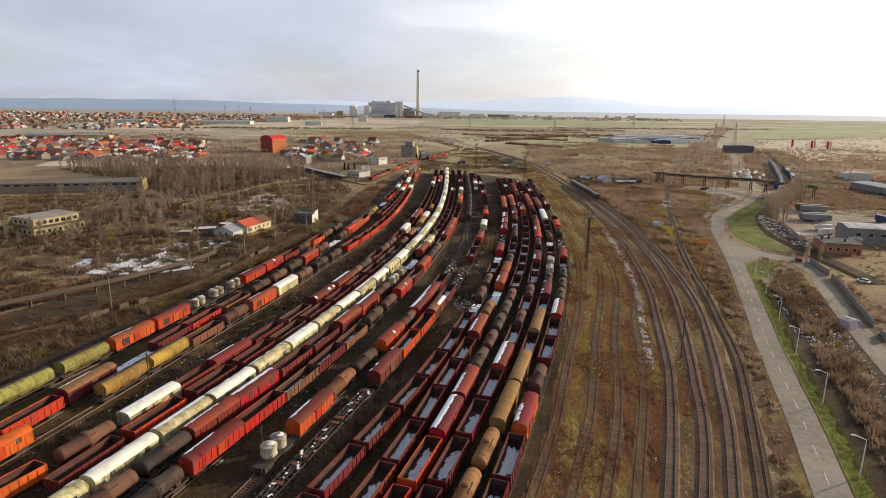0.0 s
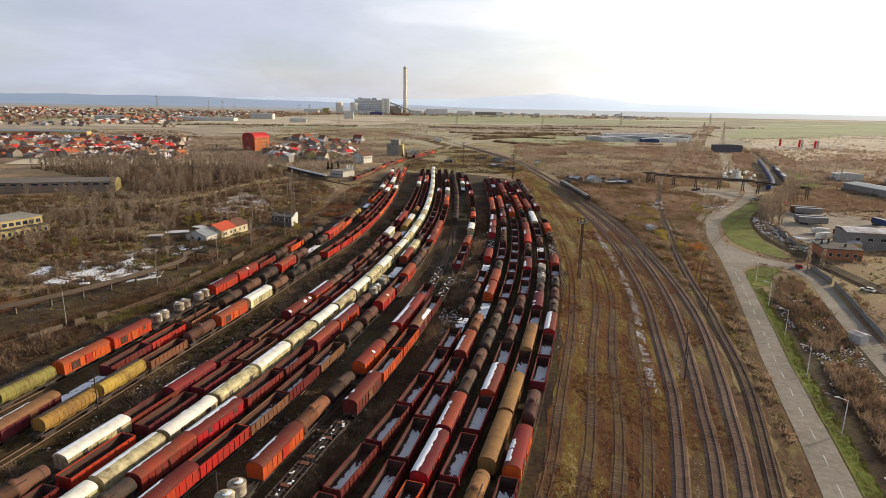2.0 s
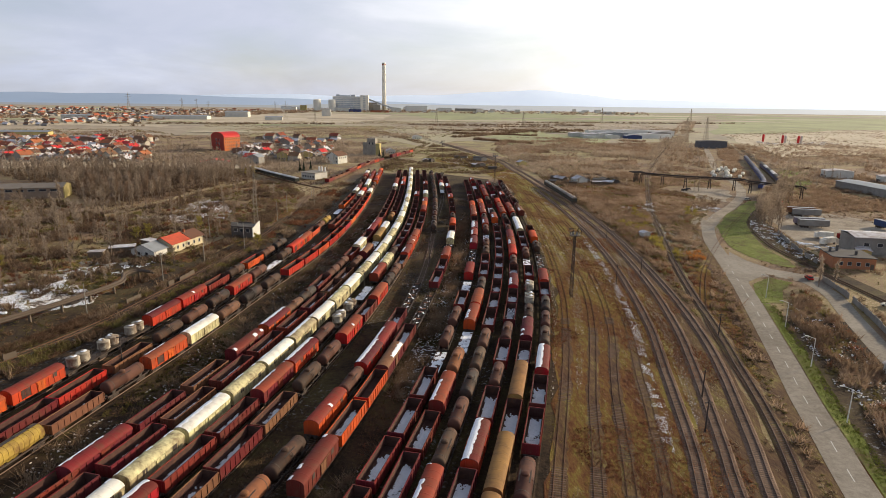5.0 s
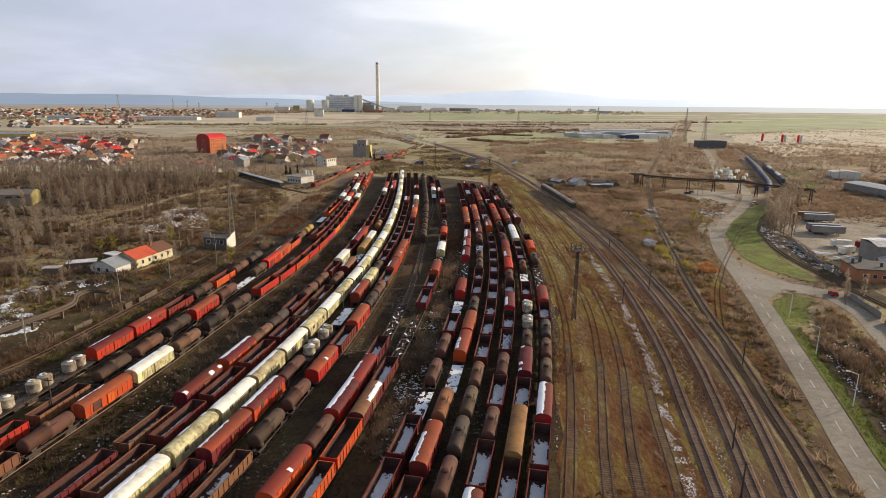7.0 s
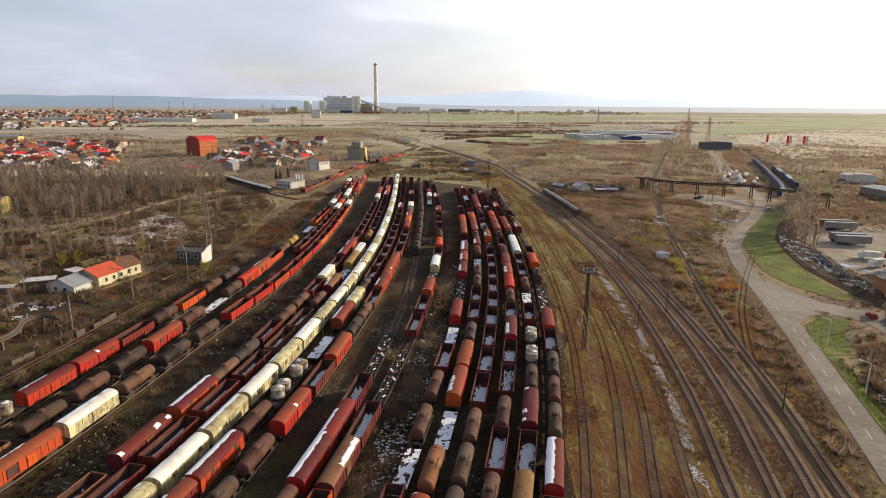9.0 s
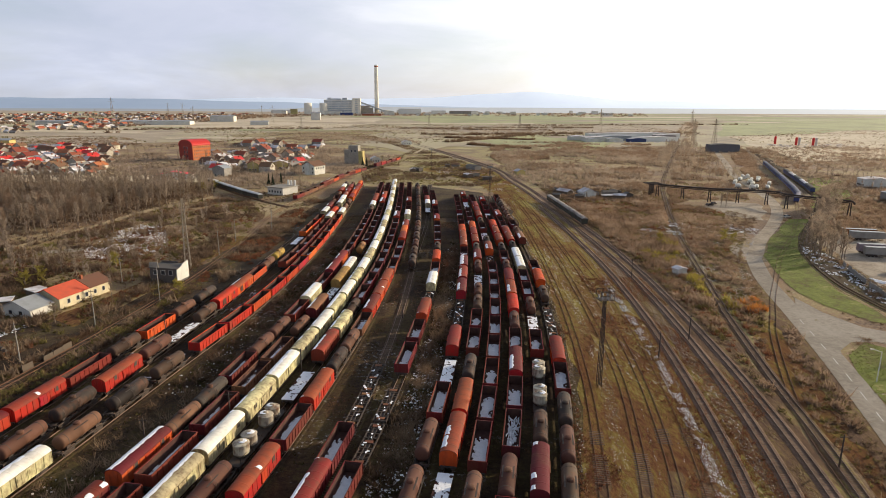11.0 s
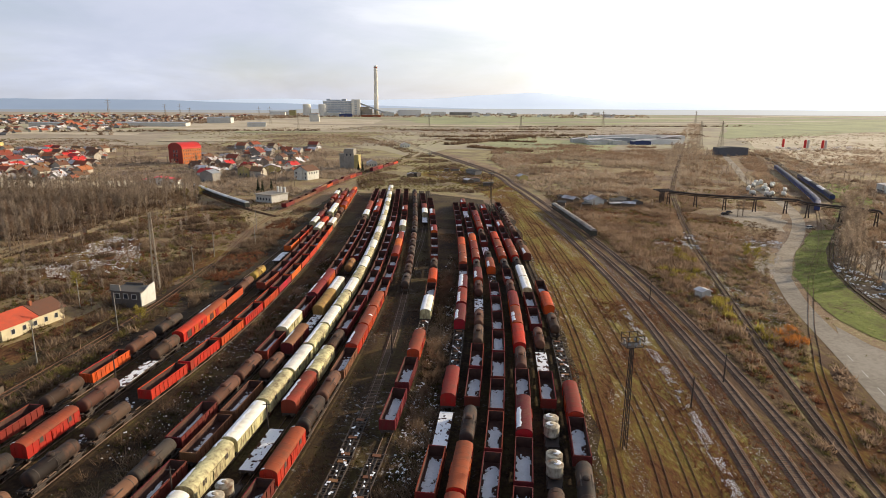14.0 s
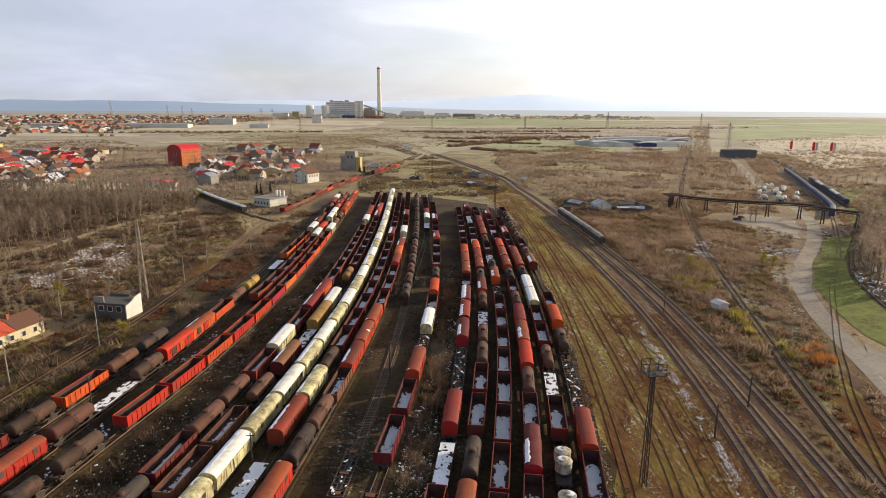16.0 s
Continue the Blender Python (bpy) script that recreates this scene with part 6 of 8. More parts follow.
# ---- right-hand side: sheds, walls, works ----
def plain_hall(x, y, sx, sy, z, rz, wall, roof, label, name="shed", rise=1.2, wins=0):
    h = empty(name, label, name.replace("_", " "), m=pose(x, y, 0, 0, 0, rz))
    part("wall", gable_walls(sx, sy, z, rise), wall, h)
    part("roof", gable(sx, sy, z + 0.05, rise + 0.05, 0.35), roof, h)
    if wins:
        window_row(h, wins, -sx / 2 - 0.02, -sy / 2 + 1, sy / 2 - 1, 1.2, 1.4, 1.3, -1)
    return h


def trailer(colour, label, m):
    t = empty("semi_trailer", label, "trailer", "trailers in the works yard", m)
    b = bmesh.new()
    quad_box(b, -1.27, 1.27, -6.9, 6.9, 1.15, 4.0)
    part("box_body", b, colour, t)
    part("roof", cuboid(2.6, 13.9, 4.0, 4.08), ROOF_GREY, t)
    part("chassis", cuboid(1.0, 13.2, 0.85, 1.15), STEEL, t)
    for y in (-5.4, -4.1, -2.8):
        for x in (-1.0, 1.0):
            b = bmesh.new()
            lathe(b, [(0.5, x - 0.17), (0.5, x + 0.17)], "x", (0, y, 0.5), 10)
            part("wheel", b, STEEL, t)
    for x in (-0.9, 0.9):
        part("landing_leg", cuboid(0.15, 0.15, 0.0, 1.15, x, 4.2), STEEL, t)
    return t


MAUVE = paint("faded_mauve_tarpaulin", (0.24, 0.20, 0.23), rust=0.1)
trailer(PLASTER_G, "grey box trailer parked in the works yard", pose(201.6, 324.7, 0.08, 0, 0, -104))
trailer(MAUVE, "mauve-grey box trailer parked beside another", pose(202.8, 330.2, 0.08, 0, 0, -103))
trailer(PLASTER_G, "grey box trailer at the back of the yard", pose(217.0, 354.0, 0.08, 0, 0, -106))
trailer(BROWN, "brown box trailer at the back of the yard", pose(217.6, 360.0, 0.08, 0, 0, -105))
trailer(BLUE, "dark blue box trailer parked by the far fence", pose(236.5, 321, 0.08, 0, 0, -178))
h = empty("workshop", "orange flat-roofed brick workshop with chimneys", "workshop", m=pose(169.8, 256.5, 0, 0, 0, -14))
part("wall", cuboid(14.5, 13, 0, 4.3), material("orange_brick", (0.48, 0.20, 0.095), rough=0.9, grain=0.6, stain=0.35), h)
part("roof", cuboid(15.2, 13.7, 4.3, 4.6), ROOF_TAR, h, "dark tarred flat roof")
for x, y, z in ((-5.5, 2, 6.2), (-2.5, 3.5, 6.8), (2.0, -2.0, 6.0)):
    part("chimney", cuboid(0.7, 0.7, 4.6, z, x, y), ROOF_TAR, h)
window_row_y(h, 4, -6, 6, -6.52, 1.4, 1.3, 1.3)
part("door", cuboid(1.2, 0.12, 0, 2.2, 6.2, -6.52), WOOD, h)
h = empty("hall", "dark-walled hall with white snowy roof", "hall", m=pose(203, 276, 0, 0, 0, -14))
part("wall", cuboid(34, 14, 0, 7.0), PLASTER_G, h)
part("roof", gable(14.4, 34, 7.0, 0.9, 0.4), ROOF_SNOW, h, "shallow roof with snow", at=pose(0, 0, 0, 0, 0, 90))
window_row_y(h, 6, -15, 15, -7.02, 3.4, 2.0, 1.4)
plain_hall(187, 271, 5, 9, 2.8, -30, PLASTER_Y, ROOF_SNOW, "small lean-to with snowy roof beside the hall", "lean_to", 0.5)
e = empty("excavator", "orange excavator with raised boom in the yard", "excavator", m=pose(222, 388, 0.0, 0, 0, 40))
part("tracks", cuboid(2.6, 3.6, 0, 0.9), STEEL, e)
part("cab", cuboid(2.4, 3.2, 0.9, 2.9), ORANGE, e)
b = bmesh.new()
bar(b, (0, 1.4, 2.2), (0, 4.6, 5.6), 0.5)
bar(b, (0, 4.6, 5.6), (0, 7.0, 3.2), 0.4)
part("boom", b, YELLOW, e)
plain_hall(352, 523, 20, 12, 6, -12, PLASTER_W, ROOF_SNOW, "white building behind the poplars", "building", 1.0, 6)
plain_hall(382, 494, 28, 11, 5, -20, PLASTER_W, ROOF_SNOW, "low white building behind the long hall", "building", 1.0, 6)
plain_hall(323, 433, 18, 70, 5, 3, PLASTER_G, ROOF_GREY, "long grey hall with sheet roof", "hall", 1.0)
plain_hall(114, 162, 3, 3.4, 2.4, 20, PLASTER_W, ROOF_SNOW, "small white gate hut with snowy roof", "hut", 0.3)
plain_hall(108.5, 303, 3.6, 3.2, 2.4, 15, PLASTER_W, ROOF_SNOW, "small white trackside hut", "hut", 0.5)
plain_hall(126, 480, 9, 8, 3.6, 10, PLASTER_W, ROOF_SNOW, "white cottage with snowy roof beside the line", "cottage", 2.2, 2)
plain_hall(142, 484, 6, 9, 3.0, 85, PLASTER_G, ROOF_TAR, "dark shed beside a cottage", "shed", 0.6)
plain_hall(114, 489, 5, 10, 3.0, 30, WOOD, ROOF_SNOW, "wooden shed with snowy roof", "shed", 1.2)
plain_hall(104, 600, 8, 6, 3.2, 20, PLASTER_Y, ROOF_SNOW, "small yellow trackside house", "cottage", 1.5)
rnd = random.Random(77)
for k, (x, y) in enumerate(((120, 474), (133, 488), (138, 476), (148, 490), (112, 500), (127, 498), (144, 470), (152, 478), (106, 478), (56, 664), (60, 584), (73, 567), (48, 660), (66, 590), (16, 622), (20, 626))):
    plain_hall(x, y, rnd.uniform(3, 6), rnd.uniform(4, 8), rnd.uniform(2.0, 2.9), rnd.uniform(0, 90), (WOOD, PLASTER_G, WOOD, MATS["sooty_plaster"])[k % 4], (ROOF_TAR, ROOF_BROWN, ROOF_SNOW, ROOF_TAR)[k % 4],
               ("dark wooden shack with tarred roof", "grey shack with brown roof", "wooden shack with melting snow on its roof", "sooty shack with tarred roof")[k % 4] + " beside the line", "shack", rnd.uniform(0.3, 1.0))
plain_hall(70, 640, 7, 14, 3.2, 30, PLASTER_G, ROOF_TAR, "low dark shed between the tracks", "shed", 0.8)
for x, y, sx, sy, z, mat, roof in ((372, 1075, 150, 22, 9, CONC_PALE, ROOF_SNOW), (330, 1040, 46, 26, 7, ROOF_GREY, ROOF_GREY), (296, 1020, 40, 24, 6, PLASTER_W, ROOF_SNOW), (388, 1020, 64, 18, 6, CONC_PALE, ROOF_SNOW),
                                  (352, 1004, 26, 14, 5, BLUE, ROOF_GREY), (318, 1000, 22, 12, 5, PLASTER_W, ROOF_GREY), (412, 1046, 30, 20, 8, PLASTER_G, ROOF_SNOW), (276, 1044, 30, 18, 6, PLASTER_W, ROOF_SNOW), (285, 998, 24, 10, 4, PLASTER_W, ROOF_GREY)):
    plain_hall(x, y, sx, sy, z, 4, mat, roof, "low factory hall with pale roof", "factory_hall", 1.2)
plain_hall(394, 828, 36, 14, 9, 2, material("dark_cladding", (0.13, 0.13, 0.14), grain=0.2), ROOF_TAR, "dark loading shed on the plain", "loading_shed", 0.8)
for k, (x, y) in enumerate(((556, 936), (561, 937), (574, 926), (579, 927), (540, 960))):
    b = bmesh.new()
    lathe(b, [(1.6, 0), (1.6, 10), (1.3, 11.2), (0.4, 11.8)], "z", (0, 0, 0), 12)
    s_ = empty("red_silo", "red and white silo on the plain", "silo", m=pose(x, y, 0))
    part("shell", b, ROOF_BRIGHT if k % 2 == 0 else PLASTER_W, s_)

# pipe bridge across the sidings
pipe = empty("pipe_bridge", "dark pipe bridge on steel trestles across the sidings", "pipe bridge")
PIPE = Line([(172, 480), (193, 463), (229, 448), (231, 436), (251, 412)], 1.5)
b = bmesh.new()
tube(b, [(*q, 8.2) for q in PIPE.p] + [(252.0, 411.4, 7.8), (252.8, 410.7, 6.6)], 0.55)
part("pipe", b, STEEL, pipe)
b = bmesh.new()
tube(b, [(*q, 7.2) for q in PIPE.p], 0.28)
part("pipe", b, STEEL, pipe)
for k in range(8):
    q = PIPE.at(PIPE.s[-1] * k / 7)
    b = bmesh.new()
    for d in (-0.9, 0.9):
        bar(b, (q.x + d, q.y, 0), (q.x + d * 0.6, q.y, 7.2), 0.45)
    for z in (2.2, 4.6):
        bar(b, (q.x - 0.85, q.y, z), (q.x + 0.85, q.y, z), 0.25)
    part("trestle", b, STEEL, pipe)
for k in range(6):
    b = bmesh.new()
    bar(b, (168 + 1.2 * k, 484 + 1.5 * k, 0), (168 + 1.2 * k, 484 + 1.5 * k, 8), 0.35)
    part("tower_post", b, STEEL, pipe)
for k in range(5):
    b = bmesh.new()
    bar(b, (166.5, 482.5 + 2.2 * k, 8.0), (176.5, 482.5 + 2.2 * k, 8.0), 0.5)
    part("tower_beam", b, STEEL, pipe)
CONC_DARK = material("weathered_brown_concrete", (0.135, 0.105, 0.078), rough=0.95, grain=0.8, stain=0.5)
# low pipeline on posts and a broken concrete wall on the left
PIPE_L = Line([(-150, 131), (-128, 160), (-107.2, 186), (-98.6, 200.6), (-94, 210), (-88.4, 225.5), (-91, 235), (-88.5, 239), (-83, 237)], 1.5)
low = empty("pipeline", "low brown heating pipe on concrete posts", "pipeline")
b = bmesh.new()
tube(b, [(*q, 3.05) for q in PIPE_L.p], 0.55)
tube(b, [(q[0] + 1.0, q[1] - 0.6, 2.85) for q in PIPE_L.p], 0.34)
part("pipe", b, material("lagged_pipe", (0.10, 0.074, 0.055), rough=0.9, grain=0.5, stain=0.4), low)
for k in range(15):
    q = PIPE_L.at(PIPE_L.s[-1] * (k + 0.4) / 15)
    b = bmesh.new()
    quad_box(b, q.x - 0.3, q.x + 0.3, q.y - 0.3, q.y + 0.3, 0, 3.1)
    quad_box(b, q.x - 0.7, q.x + 0.7, q.y - 0.25, q.y + 0.25, 2.35, 2.6)
    part("post", b, CONC_DARK, low)


def wall_run(line, h_, gap, label, seed, mat=CONC):
    """A panel wall with panels missing."""
    rnd = random.Random(seed)
    w = empty("panel_wall", label, "wall")
    s = 0.0
    while s < line.s[-1] - 3:
        if rnd.random() > gap:
            b = bmesh.new()
            quad_box(b, -0.08, 0.08, -1.42, 1.42, 0, h_ * rnd.uniform(0.8, 1.0))
            quad_box(b, -0.14, 0.14, -1.5, -1.32, 0, h_ + 0.1)
            part("panel", b, mat, w, at=line.seat(s + 1.5, 0) @ pose(0, 0, 0, 0, rnd.uniform(-4, 4), rnd.uniform(-2, 2)))
        s += 3.0
    return w


wall_run(Line([(-150, 345), (-143, 368), (-137, 394), (-130, 430), (-122, 450), (-108, 480)]), 1.7, 0.2, "mossy concrete panel wall before the bare trees", 3, material("mossy_concrete", (0.22, 0.175, 0.115), rough=0.95, grain=0.6, stain=0.5))
wall_run(Line([(-102, 152), (-95, 166), (-88, 178)]), 1.8, 0.3, "broken concrete fence beside the line", 4, CONC_DARK)
wall_run(Line([(-122, 124), (-108, 140)]), 1.8, 0.35, "broken concrete fence beside the line", 5, CONC_DARK)
wall_run(Line([(-84, 205), (-76, 228), (-71, 250)]), 1.6, 0.3, "low concrete fence beside the line", 8, CONC_DARK)
wall_run(Line([(176, 312), (168, 290), (162, 270), (158, 252)]), 2.0, 0.1, "dark boundary wall beside the works yard", 9, PLASTER_G)
wall_run(Line([(146.5, 236), (143, 220), (136, 199), (127, 176), (117, 150)]), 2.0, 0.05, "grey boundary wall beside the side road", 10, PLASTER_G)
patch("works_yard", [(180, 312), (192, 350), (206, 372), (236, 362), (262, 312), (240, 286), (200, 266), (178, 270), (172, 288)], 0.076, DIRTROAD, "bare trodden works yard with puddles of snow", 1.5, lift=False)
patch("lorry_yard", [(178, 424), (189, 447), (204, 464), (225, 453), (212, 426), (197, 401), (190, 410)], 0.070, DIRTROAD, "bare gravel lorry park", 1.5, lift=False)
patch("path_mouth", [(149, 322), (157, 342), (150, 347), (143, 337), (139, 327), (143, 321)], 0.082, DIRTROAD, "bare dirt path joining the road", 0.8, lift=False)

# poles, masts and lamps
def pole(x, y, h_, label="slim weathered concrete pole beside the tracks", lean=0.0, name="pole"):
    p = empty(name, label, "pole", "poles beside the tracks", m=pose(x, y, 0, 0, lean, 0))
    b = bmesh.new()
    lathe(b, [(0.17, 0), (0.10, h_)], "z", (0, 0, 0), 7)
    part("shaft", b, CONC if "concrete" in label else STEEL, p)
    b = bmesh.new()
    bar(b, (-0.7, 0, h_ - 0.5), (0.7, 0, h_ - 0.5), 0.12)
    part("crossarm", b, STEEL, p)
    return p


for x, y, h_ in ((-64, 280, 11), (-73, 259, 10.5), (-63, 361, 10), (-63, 337, 10), (-52, 382, 10), (-79, 236, 10), (-88, 205, 9), (-96, 168, 10), (-84, 300, 9), (-58, 410, 10), (-120, 145, 9)):
    pole(x, y, h_)
for x, y, h_ in ((-64, 123, 8), (-30, 92, 7.5), (-62, 169, 8), (-22, 205, 7), (-34, 196, 7), (8, 205, 7), (58.5, 139, 6.5), (64, 152, 6.5), (72, 232, 7), (84.5, 186, 6.5), (90, 300, 7), (84.5, 243, 7), (-50, 248, 7), (10, 262, 8), (-12, 225, 7)):
    pole(x, y, h_, "dark iron lamp post among the tracks")
for k in range(6):
    q, d = ROAD.at(ROAD.by_y(92) + 27 * k), ROAD.way(ROAD.by_y(92) + 27 * k)
    p = empty("street_lamp", "slender grey street lamp beside the road", "street lamp", "lamps along the road", m=pose(q.x + d.y * 5.2, q.y - d.x * 5.2, 0, 0, 0, math.degrees(math.atan2(-d.x, d.y))))
    b = bmesh.new()
    lathe(b, [(0.12, 0), (0.07, 7.2)], "z", (0, 0, 0), 7)
    bar(b, (0, 0, 7.1), (-1.6, 0, 7.6), 0.1)
    part("post", b, CONC_PALE, p)
    b = bmesh.new()
    quad_box(b, -2.3, -1.5, -0.16, 0.16, 7.52, 7.68)
    part("lamp_head", b, CONC_PALE, p)


def floodlight(x, y, h_, rz):
    p = empty("floodlight_mast", "tall dark floodlight mast with a caged lamp head", "lighting mast", m=pose(x, y, 0, 0, 0, rz))
    b = bmesh.new()
    for sx, sy in ((-1, -1), (1, -1), (1, 1), (-1, 1)):
        bar(b, (0.42 * sx, 0.42 * sy, 0), (0.22 * sx, 0.22 * sy, h_ - 2), 0.12)
    for k in range(14):
        z0, z1 = (h_ - 2) * k / 14, (h_ - 2) * (k + 1) / 14
        a0, a1 = 0.42 - 0.2 * k / 14, 0.42 - 0.2 * (k + 1) / 14
        s = 1 if k % 2 else -1
        bar(b, (-a0 * s, -a0, z0), (a1 * s, -a1, z1), 0.07)
        bar(b, (-a0 * s, a0, z0), (a1 * s, a1, z1), 0.07)
        bar(b, (a0, -a0 * s, z0), (a1, a1 * s, z1), 0.07)
    part("lattice", b, STEEL, p)
    def cage_bar(p0, p1):
        b = bmesh.new()
        bar(b, p0, p1, 0.09)
        part("cage_bar", b, STEEL, p)
    for z in (h_ - 2, h_ - 1, h_):
        for a, c in (((-1.5, -1.2), (1.5, -1.2)), ((1.5, -1.2), (1.5, 1.2)), ((1.5, 1.2), (-1.5, 1.2)), ((-1.5, 1.2), (-1.5, -1.2))):
            cage_bar((*a, z), (*c, z))
    for x_ in (-1.5, 0, 1.5):
        for y_ in (-1.2, 1.2):
            cage_bar((x_, y_, h_ - 2), (x_, y_, h_))
    b = bmesh.new()
    quad_box(b, -1.5, 1.5, -1.2, 1.2, h_ - 2.05, h_ - 1.98)
    part("platform", b, STEEL, p)
    for k in range(8):
        a = 2 * math.pi * k / 8
        b = bmesh.new()
        lathe(b, [(0.1, 0), (0.34, 0.3)], "y", (0, 0, 0), 8)
        part("floodlight", b, ROOF_GREY, p, at=pose(1.2 * math.cos(a), 1.0 * math.sin(a), h_ - 1.4, 0, 0, math.degrees(a) - 90))
    return p


floodlight(53, 218, 22, 8)
floodlight(62, 470, 22, 0)
floodlight(31, 600, 22, 0)


def lattice_tower(x, y, h_, w0, label, arms=()):
    p = empty("lattice_tower", label, "lattice tower", m=pose(x, y, 0, 0, 0, 12))
    b = bmesh.new()
    for sx, sy in ((-1, -1), (1, -1), (1, 1), (-1, 1)):
        bar(b, (w0 * sx, w0 * sy, 0), (0.25 * sx, 0.25 * sy, h_), 0.17 + h_ / 400)
    n = max(8, int(h_ / 2))
    for k in range(n):
        z0, z1 = h_ * k / n, h_ * (k + 1) / n
        a0, a1 = w0 + (0.25 - w0) * k / n, w0 + (0.25 - w0) * (k + 1) / n
        for s in (-1, 1):
            bar(b, (-a0 * s, -a0, z0), (a1 * s, -a1, z1), 0.08 + h_ / 600)
            bar(b, (a0, -a0 * s, z0), (a1, a1 * s, z1), 0.08 + h_ / 600)
            bar(b, (-a0, -a0 * s, z0), (-a1, a1 * s, z1), 0.08 + h_ / 600)
    part("lattice", b, material("galvanised_steel", (0.40, 0.33, 0.24), rough=0.7, grain=0.5, stain=0.3), p)
    for z, w in arms:
        b = bmesh.new()
        bar(b, (-w, 0, z), (w, 0, z), 0.25 + h_ / 300)
        part("crossarm", b, MATS["galvanised_steel"], p)
    return p


lattice_tower(-68.5, 318, 25.7, 1.0, "slim rusty lattice radio mast beside the signal box")
for x, y, h_ in ((-930, 2150, 60), (-760, 2160, 46), (-715, 2165, 46), (-345, 1650, 44), (-320, 1655, 44), (-560, 1800, 40), (500, 1650, 38), (760, 1700, 38), (60, 1500, 34), (-190, 1290, 34), (235, 1330, 34), (410, 940, 36), (445, 950, 36), (-620, 1400, 36)):
    lattice_tower(x, y, h_, h_ / 12, "high-voltage pylon on the plain", ((h_ * 0.8, h_ * 0.16), (h_ * 0.9, h_ * 0.12)))

# ---- coaches, far trains, lorries and cars ----
def coach(body, roof, label, m, half=12.2, group="passenger coaches"):
    key = (body.name, roof.name, half)
    if key in MADE:
        return copy_thing(MADE[key], m)
    w = empty("railway_coach", label, "railway coach", group, m)
    running_gear(w, half, half - 3.0)
    b = bmesh.new()
    quad_box(b, -1.43, 1.43, -half, half, 1.05, 3.4)
    part("body", b, body, w)
    b = bmesh.new()
    prism(b, [(-1.48, 3.36), (1.48, 3.36)] + [(1.48 * math.cos(math.pi * k / 8), 3.4 + 0.75 * math.sin(math.pi * k / 8)) for k in range(1, 8)], -half - 0.05, half + 0.05)
    part("roof", b, roof, w)
    for x, s in ((1.43, 1), (-1.43, -1)):
        b = bmesh.new()
        for k in range(9):
            y = -half + 1.4 + (2 * half - 2.8) * (k + 0.5) / 9
            quad_box(b, x - 0.02, x + 0.02, y - 0.65, y + 0.65, 2.1, 2.95)
        tagged(part("window_band", b, WINDOW, w, "row of dark windows"), kind="stuff")
    MADE[key] = w
    return w


COACHGREY = paint("grey_coach_roof", (0.36, 0.33, 0.29), rust=0.5, stain=0.5)
COACHPALE = paint("pale_coach_roof", (0.66, 0.65, 0.63), rust=0.2)
ROOF_BLUE = paint("blue_grey_roof", (0.13, 0.14, 0.20), rust=0.2)
COACHDARK = paint("dark_green_coach", (0.055, 0.06, 0.045), rust=0.3)
line = TRACKS["M2"]
for k in range(4):
    s = line.by_y(388) + 12.6 + 25.2 * k
    if k < 3:
        coach(COACHDARK, COACHGREY, "dark passenger coach with grey roof", line.seat(s, RAIL_TOP), 12.2)
line = Line([(-56, 446), (-74, 466), (-102, 503), (-129, 543), (-160, 590)])
TRACKS["K2"] = line
lay_track("K2")
for k in range(4):
    coach(COACHDARK, COACHPALE, "old passenger coach with pale grey roof", line.seat(line.by_y(470) + 12.6 + 25.2 * k, RAIL_TOP), 12.2)
line = TRACKS["M4"]
for k in range(10):
    coach(BLUE, ROOF_BLUE, "blue passenger coach with blue-grey roof", line.seat(line.by_y(452) + 12.6 + 25.0 * k, 0.23), 12.2)
line = TRACKS["M5"]
for k in range(5):
    coach(BLUE, ROOF_TAR if k % 2 == 0 else ROOF_SNOW, "dark blue passenger coach", line.seat(line.by_y(492) + 12.6 + 25.0 * k, 0.23), 12.2)
line = TRACKS["K1"]
for y0, y1, codes in ((468, 560, "gnnnmmG"), (560, 625, "mnmrg"), (650, 720, "mrgmG")):
    s0, s1 = line.by_y(y0), line.by_y(y1)
    for k, c in enumerate(codes):
        set_wagon(c, line.seat(s0 + (s1 - s0) * (k + 0.5) / len(codes), 0.32))


def car(colour, label, m):
    c = empty("car", label, "car", m=m)
    b = bmesh.new()
    prism(b, [(-2.1, 0.35), (2.1, 0.35), (2.1, 0.8), (1.2, 0.95), (-2.1, 0.95)], -0.85, 0.85)
    part("body", b, colour, c)
    b = bmesh.new()
    prism(b, [(-1.9, 0.95), (1.1, 0.95), (0.5, 1.45), (-1.6, 1.45)], -0.72, 0.72)
    part("cabin", b, WINDOW, c)
    b = bmesh.new()
    quad_box(b, -1.5, 0.45, -0.7, 0.7, 1.45, 1.49)
    part("roof", b, colour, c)
    for x in (-1.3, 1.3):
        for y in (-0.8, 0.8):
            b = bmesh.new()
            lathe(b, [(0.32, -0.1), (0.32, 0.1)], "y", (x, y, 0.32), 10)
            part("wheel", b, STEEL, c)
    return c


car(RED, "red hatchback parked beside the side road", pose(142.5, 237, 0.08, 0, 0, 75))
car(WHITE, "white car parked by the works wall", pose(149, 208, 0.0, 0, 0, 120))
car(WHITE, "white saloon parked beside the rails", pose(214, 408, 0.08, 0, 0, 20))
car(STEEL, "dark car on the gravel lorry park", pose(190, 446, 0.08, 0, 0, 10))
car(STEEL, "dark car on the gravel lorry park", pose(195, 451, 0.08, 0, 0, 30))


